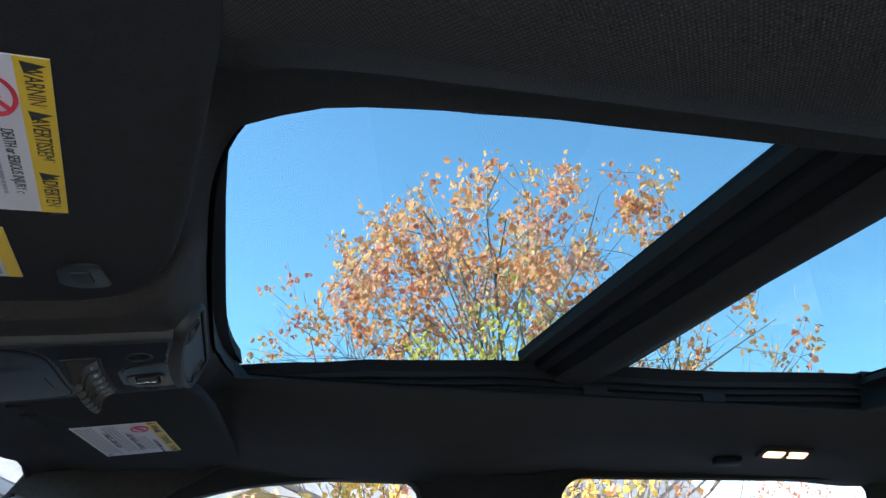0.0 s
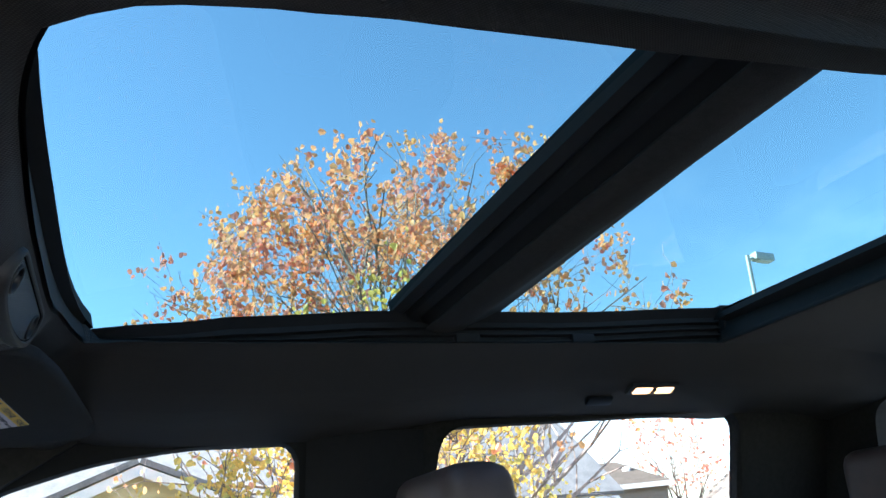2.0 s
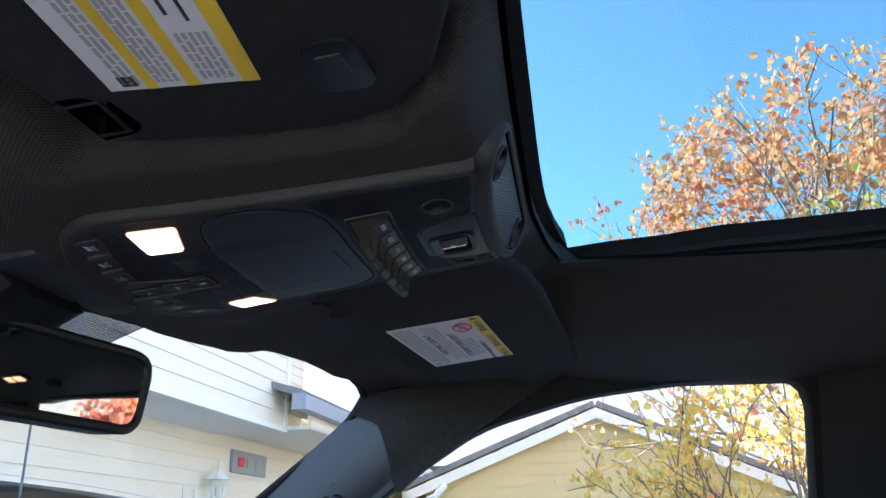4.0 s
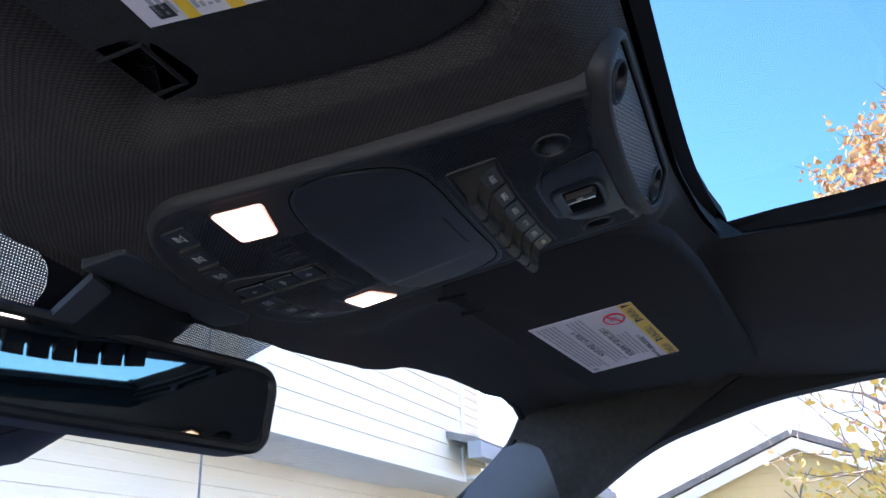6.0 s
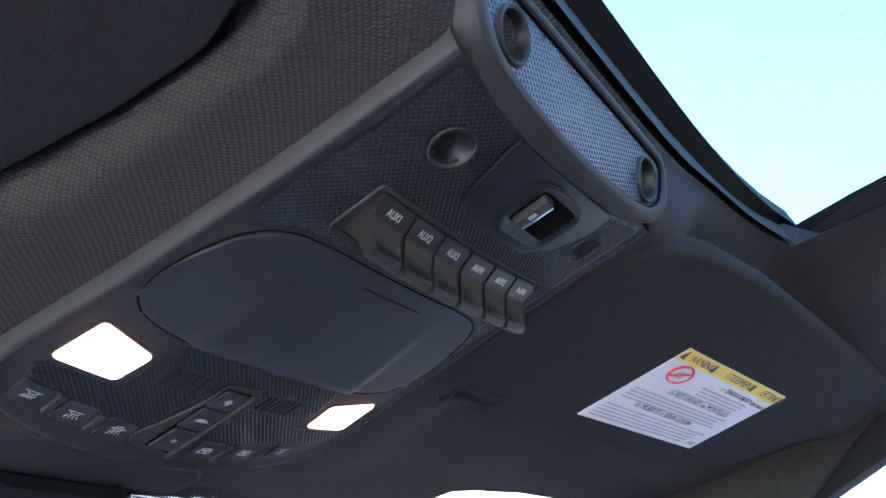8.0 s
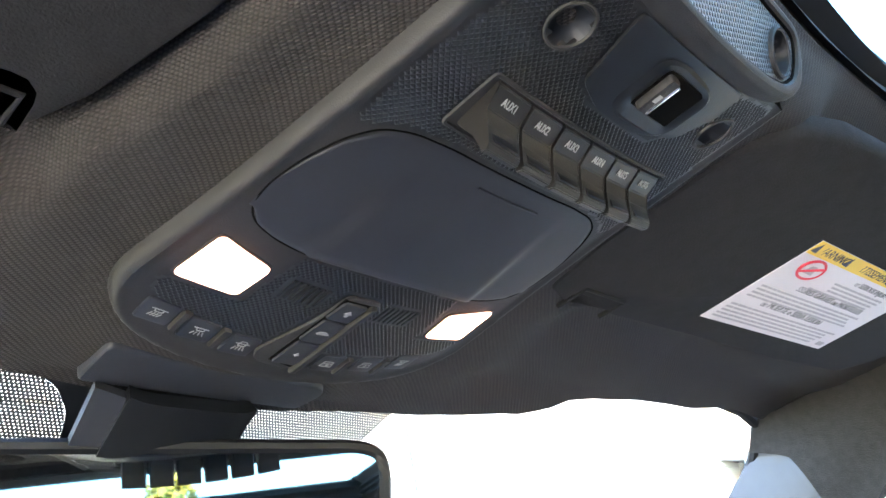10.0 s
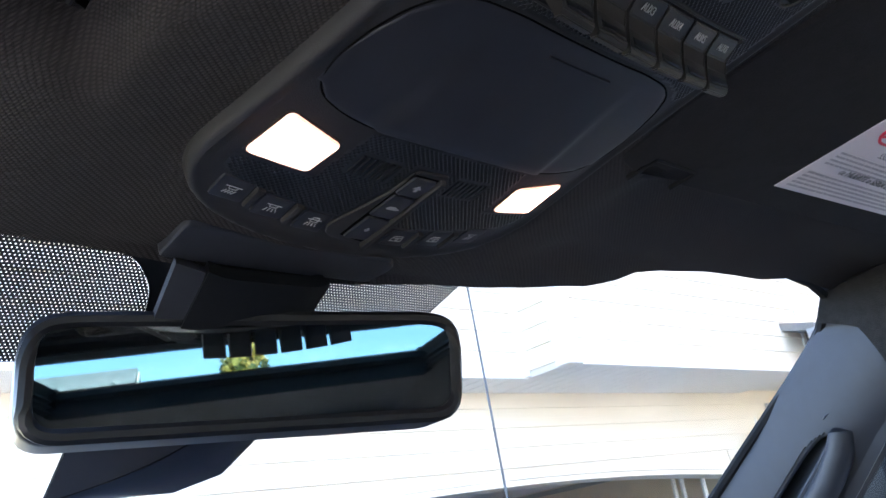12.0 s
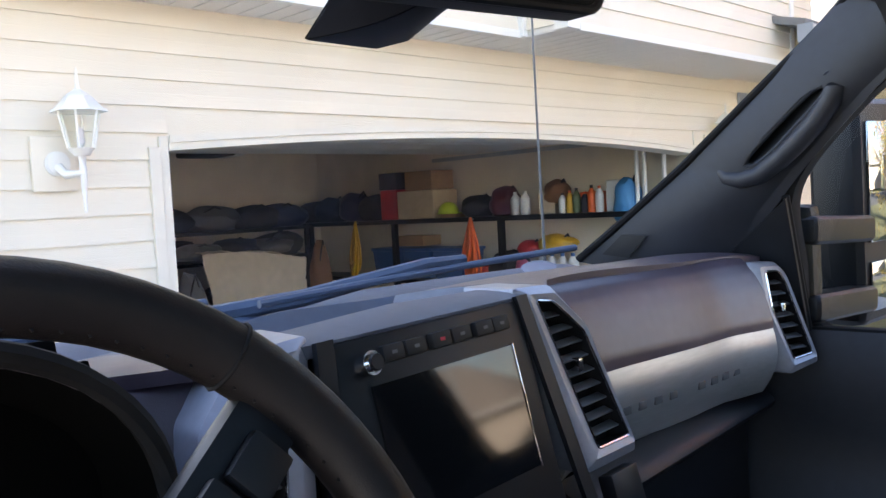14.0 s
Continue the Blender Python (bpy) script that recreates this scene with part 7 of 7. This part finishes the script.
for i, (u, h) in enumerate(((3.65, 0.16), (4.10, 0.20), (4.55, 0.17))):
    bag(u, 4.95, 1.10, 0.34, 0.24, h, (GREYP, DARKP, GREYP)[i], "crumpled dark plastic sheet on the covered bench", "plastic_sheet", 50 + i)
tp = thing("tarp_cover", "tan canvas cover hanging over a bench", "tarp", tuple(HOUSE @ Vector((3.7, 4.6, GZ))))
bm = grid(frange(3.50, 4.78, 18), frange(0, 1, 16), lambda u, v: (u + 0.03 * math.sin(v * 9 + u * 3), 4.55 - 0.10 * v - 0.05 * math.sin(u * 13 + v * 2) * v, 1.08 + 0.10 * math.sin((u - 2.9) * 1.9) - v * 1.2))
wpart("cloth", moved(thicken(bm, 0.01), HOUSE), TARP, tp)
bm = grid(frange(3.50, 4.78, 14), frange(0, 1, 6), lambda u, v: (u, 4.55 + 0.6 * v, 1.08 + 0.10 * math.sin((u - 2.9) * 1.9) + 0.03 * math.sin(u * 9 + v * 5)))
wpart("top_cloth", moved(thicken(bm, 0.01), HOUSE), TARP, tp)
# dark frames, a jacket and a bin before the covered bench
for u, h, d in ((2.72, 1.22, 0.10), (2.98, 1.12, 0.02)):
    c = thing("folded_frame", "dark folded camp frame leaning on the bench", "frame", tuple(HOUSE @ Vector((u, 4.6, GZ))), "folded frames")
    for k in (0.0, 0.16):
        wpart("bar", tube([HOUSE @ Vector((u + k - d, 4.35, GZ)), HOUSE @ Vector((u + k, 4.70, h))], 0.022, 8), DARKP, c)
    for f in (0.45, 0.98):
        wpart("crossbar", tube([HOUSE @ Vector((u - d * (1 - f), 4.35 + 0.35 * f, GZ + (h - GZ) * f)), HOUSE @ Vector((u + 0.16 - d * (1 - f), 4.35 + 0.35 * f, GZ + (h - GZ) * f))], 0.018, 8), DARKP, c)
bag(3.26, 4.45, GZ, 0.21, 0.20, 1.02, GREYP, "tall crumpled dark plastic bag beside the bench", "plastic_bag", 61)
bag(4.92, 4.42, 0.35, 0.13, 0.12, 0.80, color("brown canvas", (0.17, 0.09, 0.05), 0.9), "brown canvas jacket hung at the bench end", "jacket", 62)
carton(4.92, 4.45, GZ, 0.30, 0.28, 0.47, DARKP, "dark crate at the bench end", "crate")
for u in (2.2, 2.45):
    c = thing("yard_tool", "dark long-handled yard tool leaning on the wall", "tool", tuple(HOUSE @ Vector((u, 5.8, GZ))), "yard tools")
    wpart("handle", tube([HOUSE @ Vector((u, 5.6, GZ)), HOUSE @ Vector((u + 0.05, 6.0, 1.45))], 0.018, 8), BARK, c)
    wpart("head", hbox(u - 0.1, u + 0.1, 5.55, 5.62, GZ, GZ + 0.25, 0.01), DARKP, c)

# ---- ground ----
def ground_z(x, y):
    return GZ - 0.012 * max(0, 3.4 - y) if y > -12 else GZ - 0.19


gx = [-400, -120, -40, -16, -8, -3, 1, 3, 6, 9, 14, 22, 40, 90, 200, 450]
gy = [-450, -150, -60, -26, -16, -12, -8, -4, 0, 3.4, 8, 14, 40, 120, 450]
part("ground", grid(gx, gy, lambda x, y: (x, y, ground_z(x, y) - 0.03)), GRASS, None, "dry autumn lawn ground", kind="structure")
part("driveway", grid(frange(-7.5, 6.6, 10), frange(-12, 3.75, 16), lambda x, y: (x, y, ground_z(x, y) + 0.004)), CONC, None, "pale concrete driveway", kind="structure")
part("road", grid(frange(-80, 80, 8), [-20, -12], lambda x, y: (x, y, GZ - 0.21)), mat("asphalt", (0.06, 0.06, 0.062), 0.9, var=0.2, scale=10, bump=0.5, bscale=90), None, "grey asphalt street", kind="structure")


# ---- neighbouring houses ----
def gable_house(name, label, M, w, d, eave, ridge, wall, roofm, windows=(), shut=None):
    """A house whose gable looks along its own -y; w wide, d deep."""
    h = thing(name, label, "house", tuple(M.translation))
    q = lambda bm: moved(bm, M)
    o = [(-w / 2, GZ), (w / 2, GZ), (w / 2, eave), (0, ridge), (-w / 2, eave)]
    bm = bmesh.new()
    bm.faces.new([bm.verts.new((x, 0, z)) for x, z in o])
    r = bmesh.ops.extrude_face_region(bm, geom=bm.faces[:])
    bmesh.ops.translate(bm, vec=(0, d, 0), verts=[v for v in r["geom"] if isinstance(v, bmesh.types.BMVert)])
    wl_ = wpart("wall", q(bm), wall, h, "", False)
    n = int((ridge - GZ) / 0.2)
    for i in range(n):
        z = GZ + 0.1 + i * 0.2
        half = w / 2 - 0.02 if z < eave else (w / 2) * (ridge - z) / (ridge - eave)
        if half > 0.1:
            wpart("board", q(span(-half, half, -0.018, 0.0, z, z + 0.185)), wall, wl_, "", False)
    sl = (ridge - eave) / (w / 2)
    for s in (-1, 1):
        bm = bmesh.new()
        bm.faces.new([bm.verts.new(p) for p in ((0, -0.25, ridge + 0.06), (0, d + 0.2, ridge + 0.06), (s * (w / 2 + 0.3), d + 0.2, eave - 0.3 * sl + 0.06), (s * (w / 2 + 0.3), -0.25, eave - 0.3 * sl + 0.06))])
        wpart("roof", q(thicken(bm, 0.10)), roofm, h, "", False)
        bm = bmesh.new()
        bm.faces.new([bm.verts.new(p) for p in ((0, -0.27, ridge + 0.02), (s * (w / 2 + 0.3), -0.27, eave - 0.3 * sl + 0.02), (s * (w / 2 + 0.3), -0.27, eave - 0.3 * sl - 0.16), (0, -0.27, ridge - 0.16))])
        wpart("rake_board", q(thicken(bm, 0.05)), TRIMW, h, "", False)
        wpart("gutter", q(span(*sorted((s * (w / 2 + 0.25), s * (w / 2 + 0.38))), -0.2, d, eave - 0.3 * sl - 0.10, eave - 0.3 * sl + 0.02)), TRIMW, h, "", False)
    for x, z, ww, hh_ in windows:
        wn_ = wpart("window", q(span(x - ww / 2 - 0.08, x + ww / 2 + 0.08, -0.05, 0.0, z - hh_ / 2 - 0.08, z + hh_ / 2 + 0.08)), TRIMW, h, "", False)
        wpart("pane", q(span(x - ww / 2, x + ww / 2, -0.06, -0.03, z - hh_ / 2, z + hh_ / 2)), SCREEN, wn_, "", False)
        wpart("glazing_bar", q(span(x - 0.02, x + 0.02, -0.07, -0.05, z - hh_ / 2, z + hh_ / 2)), TRIMW, wn_, "", False)
        if shut:
            for s in (-1, 1):
                wpart("shutter", q(span(*sorted((x + s * (ww / 2 + 0.10), x + s * (ww / 2 + 0.50))), -0.05, -0.01, z - hh_ / 2 - 0.05, z + hh_ / 2 + 0.05)), shut, wn_, "dark shutter", False)
    return h


SHUT = color("dark brown shutter paint", (0.06, 0.05, 0.045))
# facing the truck's side: local -y looks along world -x
gable_house("neighbour_house", "yellow-sided neighbour house with a low gable", pose(15.0, -0.10, 0, 0, 0, -90), 6.2, 9, 2.2, 3.47, YSIDE, ROOFM, ())
gable_house("neighbour_house", "long grey-roofed neighbour house behind the gable", pose(25.0, 9.5, 0, 0, 0, -180), 9.5, 22, 2.9, 6.4, YSIDE, ROOFM, ())
gable_house("neighbour_house", "yellow-sided wing with a shuttered window", pose(14.2, 5.9, 0, 0, 0, -90), 4.6, 6, 2.6, 4.0, YSIDE, ROOFM, ((0.6, 1.0, 1.0, 1.9),), SHUT)
dn = thing("downspout", "white corner downspout on the neighbour house", "downspout", (14.7, 2.6, 0))
wpart("pipe", tube([(14.75, 2.6, 2.2), (14.62, 2.75, 2.0), (14.9, 3.3, 1.8), (14.9, 3.3, GZ)], 0.06, 8), TRIMW, dn)
def hip_house(name, label, M, w, d, eave, ridge, half, wall, roofm, windows):
    """A house with a hipped roof; its long side looks along its own -y, the ridge is twice half long."""
    h = thing(name, label, "house", tuple(M.translation))
    body = wpart("wall", moved(span(-w / 2, w / 2, 0, d, GZ, eave), M), wall, h, "", False)
    for i in range(int((eave - GZ) / 0.2)):
        wpart("board", moved(span(-w / 2, w / 2, -0.018, 0.0, GZ + 0.1 + i * 0.2, GZ + 0.285 + i * 0.2), M), wall, body, "", False)
    a, b, c = w / 2 + 0.25, -0.25, d + 0.25
    bm = bmesh.new()
    V = [bm.verts.new(q) for q in ((-a, b, eave), (a, b, eave), (a, c, eave), (-a, c, eave), (-half, d / 2, ridge), (half, d / 2, ridge))]
    for f in ((0, 1, 5, 4), (1, 2, 5), (2, 3, 4, 5), (3, 0, 4)):
        bm.faces.new([V[k] for k in f])
    rf = wpart("roof", moved(thicken(bm, 0.08), M), roofm, h, "", False)
    wpart("fascia", moved(span(-a, a, b - 0.03, b, eave - 0.16, eave + 0.02), M), TRIMW, h, "", False)
    wpart("roof_vent", moved(box(0.3, 0.3, 0.35, 0.02, Matrix.Translation((half + 0.3, d / 2 - 1.6, eave + (ridge - eave) * 0.55))), M), TRIMW, rf, "small white roof vent")
    for x, z, ww, hh_ in windows:
        wn_ = wpart("window", moved(span(x - ww / 2 - 0.08, x + ww / 2 + 0.08, -0.06, 0.0, z - hh_ / 2 - 0.08, z + hh_ / 2 + 0.08), M), TRIMW, h, "", False)
        wpart("pane", moved(span(x - ww / 2, x + ww / 2, -0.08, -0.04, z - hh_ / 2, z + hh_ / 2), M), SCREEN, wn_, "", False)
    return h


hip_house("far_house", "beige house with a low hipped brown roof", pose(29.1, -16.0, 0, 0, 0, -118.6), 7.4, 7.0, 3.45, 4.62, 2.1, TAUPE, ROOFB, ((1.6, 2.4, 0.5, 1.1), (-1.8, 2.2, 1.2, 1.2)))
gable_house("far_house", "beige house across the street with white trim", pose(16.8, -25, 0, 0, 0, 180), 5.0, 12, 2.8, 5.2, BEIGE, ROOFT, ((0, 2.2, 1.0, 1.2),))
gable_house("far_house", "long tan-roofed house across the street", pose(30, -27.5, 0, 0, 0, 90), 9, 26, 2.9, 5.6, BEIGE, ROOFT, ())
gable_house("far_house", "small white-trimmed entry gable", pose(20.6, -24.0, 0, 0, 0, 180), 2.6, 4, 3.3, 4.9, TRIMW, ROOFT, ((0, 2.4, 0.9, 1.0),))
gable_house("far_house", "wide beige house with a grey roof across the street", pose(-3.4, -30, 0, 0, 0, 90), 9, 13, 4.0, 7.3, BEIGE, ROOFM, ())
gable_house("far_house", "small white gable at the front of the beige house", pose(-3.2, -24.6, 0, 0, 0, 180), 2.6, 2.5, 4.9, 5.95, TRIMW, ROOFM, ((0, 3.2, 0.9, 1.0),))

sl = thing("street_lamp", "tall grey street lamp with a box head", "street lamp", (20, -18.6, GZ))
wpart("post", tube([(20, -18.5, GZ - 0.2), (20, -18.75, 9.9)], [0.11, 0.075], 12), POST, sl)
wpart("arm", tube([(20, -18.75, 9.75), (20, -19.2, 9.85)], 0.05, 8), POST, sl)
wpart("head", moved(box(0.32, 0.75, 0.26, 0.04), Matrix.Translation((20, -19.35, 9.85)) @ pose(0, 0, 0, 4, 0, 0)), POST, sl)
wpart("lens", moved(box(0.26, 0.5, 0.05, 0.02), Matrix.Translation((20, -19.4, 9.71)) @ pose(0, 0, 0, 4, 0, 0)), WHP, sl)


# ---- trees ----
def leafmat(name, a, b, c):
    m = bpy.data.materials.new(name)
    m.use_nodes = True
    n, l = m.node_tree.nodes, m.node_tree.links
    p = n["Principled BSDF"]
    p.inputs["Roughness"].default_value = 0.6
    g, r = n.new("ShaderNodeNewGeometry"), n.new("ShaderNodeValToRGB")
    r.color_ramp.elements[0].color, r.color_ramp.elements[1].color = (*a, 1), (*c, 1)
    e = r.color_ramp.elements.new(0.5)
    e.color = (*b, 1)
    l.new(g.outputs["Random Per Island"], r.inputs["Fac"])
    l.new(r.outputs["Color"], p.inputs["Base Color"])
    t, x = n.new("ShaderNodeBsdfTranslucent"), n.new("ShaderNodeMixShader")
    x.inputs["Fac"].default_value = 0.45
    l.new(r.outputs["Color"], t.inputs["Color"])
    l.new(p.outputs["BSDF"], x.inputs[1])
    l.new(t.outputs["BSDF"], x.inputs[2])
    l.new(x.outputs["Shader"], n["Material Output"].inputs["Surface"])
    return m


L_ORANGE = leafmat("orange autumn leaves", (0.90, 0.37, 0.17), (0.92, 0.45, 0.20), (0.86, 0.27, 0.17))
L_YELLOW = leafmat("yellow autumn leaves", (0.76, 0.55, 0.12), (0.74, 0.46, 0.11), (0.52, 0.47, 0.12))
L_GREEN = leafmat("green leaves turning", (0.10, 0.13, 0.035), (0.16, 0.17, 0.05), (0.24, 0.20, 0.05))
L_GOLD = leafmat("golden autumn leaves", (0.90, 0.46, 0.19), (0.90, 0.40, 0.17), (0.86, 0.46, 0.16))
L_RED = leafmat("red-brown autumn leaves", (0.74, 0.24, 0.18), (0.78, 0.34, 0.22), (0.64, 0.22, 0.17))


def tree(name, label, base, height, spread, seed, leaves, trunk_r=0.16, first=0.22, limbs=11, dome=None, clump=0.11, bark=None):
    """A tree of tapered limbs; leaves: list of (material, share of tips, low and high z share, leaf size, leaves a clump)."""
    rnd = random.Random(seed)
    t = thing(name, label, "tree", base)
    B = Vector(base)
    segs, tips = [], []

    def grow(p, d, length, r, depth):
        pts, rad = [p.copy()], [r]
        n = 5 if depth < 2 else 3
        for i in range(n):
            d = (d + Vector((rnd.uniform(-1, 1), rnd.uniform(-1, 1), rnd.uniform(-0.5, 0.9))) * (0.16 + 0.05 * depth)).normalized()
            q = p + d * length / n
            if dome and depth and sum(((q[k] - dome[0][k]) / dome[1][k]) ** 2 for k in range(3)) > 1:
                break
            p = q
            pts.append(p.copy())
            rad.append(r * (1 - 0.72 * (i + 1) / n))
            if depth < 4 and i >= (1 if depth else 0):
                for _ in range(rnd.choice((1, 2, 2)) if depth else 1):
                    if depth == 0:
                        continue
                    a = rnd.uniform(0, math.tau)
                    s = d.orthogonal().normalized()
                    s = (Matrix.Rotation(a, 3, d) @ s)
                    nd = (d * rnd.uniform(0.55, 0.9) + s * rnd.uniform(0.5, 0.85) + Vector((0, 0, 0.16))).normalized()
                    grow(p.copy(), nd, length * rnd.uniform(0.45, 0.62), rad[-1] * 0.7 + 0.002, depth + 1)
        if len(pts) < 2:
            return
        if depth >= 2:
            tips.extend(pts[1:])
        segs.append((pts, rad, depth))

    top = B + Vector((rnd.uniform(-0.2, 0.2), rnd.uniform(-0.2, 0.2), height * first))
    segs.append(([B, B.lerp(top, 0.5) + Vector((0.04, 0.03, 0)), top], [trunk_r * 1.3, trunk_r, trunk_r * 0.9], 0))
    for k in range(limbs):
        a = k * 2.4 + rnd.uniform(-0.3, 0.3)
        el = rnd.uniform(0.28, 1.25) if k else 1.45
        d = Vector((math.cos(a) * math.cos(el), math.sin(a) * math.cos(el), math.sin(el)))
        ln = (height * (1 - first)) * (0.42 + 0.36 * math.sin(el)) * rnd.uniform(0.9, 1.1) * (1 if math.sin(el) > 0.7 else spread)
        grow(top - Vector((0, 0, rnd.uniform(0, 0.25) * height * first)), d, ln, trunk_r * rnd.uniform(0.35, 0.55), 1)
    big = [tube(p, r, 6) for p, r, dp in segs if dp <= 1]
    wpart("trunk", join(*big), bark or BARK, t)
    V, F = [], []
    for p, r, dp in segs:
        if dp <= 1:
            continue
        for i, (q, rr) in enumerate(zip(p, r)):
            d = (p[min(i + 1, len(p) - 1)] - p[max(i - 1, 0)]).normalized()
            s = d.orthogonal().normalized()
            u = d.cross(s)
            for k in range(3):
                a = k * math.tau / 3
                V.append(q + (s * math.cos(a) + u * math.sin(a)) * max(rr, 0.004))
            if i:
                b = len(V) - 6
                for k in range(3):
                    F.append((b + k, b + (k + 1) % 3, b + 3 + (k + 1) % 3, b + 3 + k))
    me = bpy.data.meshes.new("twigs")
    me.from_pydata([tuple(v) for v in V], [], F)
    me.materials.append(bark or BARK)
    place(tagged(new("twigs", me), kind="stuff"), t)
    zs = [p.z for p in tips]
    lo, hi = min(zs), max(zs)
    for m, share, a, b, size, count in leaves:
        V, F = [], []
        for p in tips:
            f = (p.z - lo) / (hi - lo)
            if not (a <= f <= b) or rnd.random() > share:
                continue
            for _ in range(rnd.randint(max(1, count // 2), count)):
                c = p + Vector((rnd.gauss(0, 1), rnd.gauss(0, 1), rnd.gauss(0, 1))) * clump
                n = Vector((rnd.gauss(0, 1), rnd.gauss(0, 1), rnd.gauss(0, 0.6))).normalized()
                s = n.orthogonal().normalized()
                s = Matrix.Rotation(rnd.uniform(0, math.tau), 3, n) @ s
                u = n.cross(s)
                k = size * rnd.uniform(0.6, 1.2)
                i0 = len(V)
                for x, y, z in ((0, -0.55, 0), (0.50, -0.15, 0.12), (0.32, 0.42, 0.05), (0, 0.62, -0.1), (-0.32, 0.42, 0.05), (-0.50, -0.15, 0.12)):
                    V.append(c + (s * x + u * y + n * z) * k)
                F += [(i0, i0 + 1, i0 + 2, i0 + 3), (i0, i0 + 3, i0 + 4, i0 + 5)]
        me = bpy.data.meshes.new("crown")
        me.from_pydata([tuple(v) for v in V], [], F)
        me.materials.append(m)
        place(tagged(new("crown", me), kind="stuff"), t)
    return t


tree("maple_tree", "sparse autumn maple with orange and yellow leaves", (12.2, -4.2, GZ), 8.2, 1.1, 4,
     [(L_ORANGE, 0.12, 0.55, 1.0, 0.095, 26), (L_GOLD, 0.05, 0.45, 1.0, 0.095, 22), (L_RED, 0.035, 0.3, 1.0, 0.090, 18), (L_GOLD, 0.05, 0.1, 0.60, 0.085, 8)], 0.17, 0.20, 15, ((12.2, -4.2, 4.2), (4.6, 4.8, 4.2)), 0.12, TWIG)
tree("young_tree", "small tree with bright yellow leaves beside the drive", (7.4, -1.75, GZ), 3.45, 1.35, 9,
     [(L_YELLOW, 0.32, 0.0, 1.0, 0.050, 13), (L_ORANGE, 0.03, 0.3, 1.0, 0.050, 6)], 0.09, 0.30, 9, None, 0.07)
tree("bare_tree", "nearly bare reddish tree beyond the roofs", (31, -22.5, GZ), 6.5, 0.8, 12, [(L_RED, 0.10, 0.2, 1.0, 0.14, 3)], 0.14, 0.3, 8)
tree("red_tree", "small red-orange tree behind the truck", (7.68, -13.6, GZ), 2.6, 0.42, 21, [(L_RED, 0.4, 0.0, 1.0, 0.12, 4), (L_ORANGE, 0.35, 0.0, 1.0, 0.12, 4)], 0.09, 0.25, 9)
tree("street_tree", "tall green and yellow tree far across the street", (1.0, -58, GZ), 15.0, 0.4, 33, [(L_YELLOW, 0.5, 0.1, 1.0, 0.45, 8), (L_GREEN, 0.5, 0.0, 1.0, 0.45, 8)], 0.2, 0.2, 12, ((1.0, -58, 8.5), (2.4, 2.4, 6.6)), 0.3)
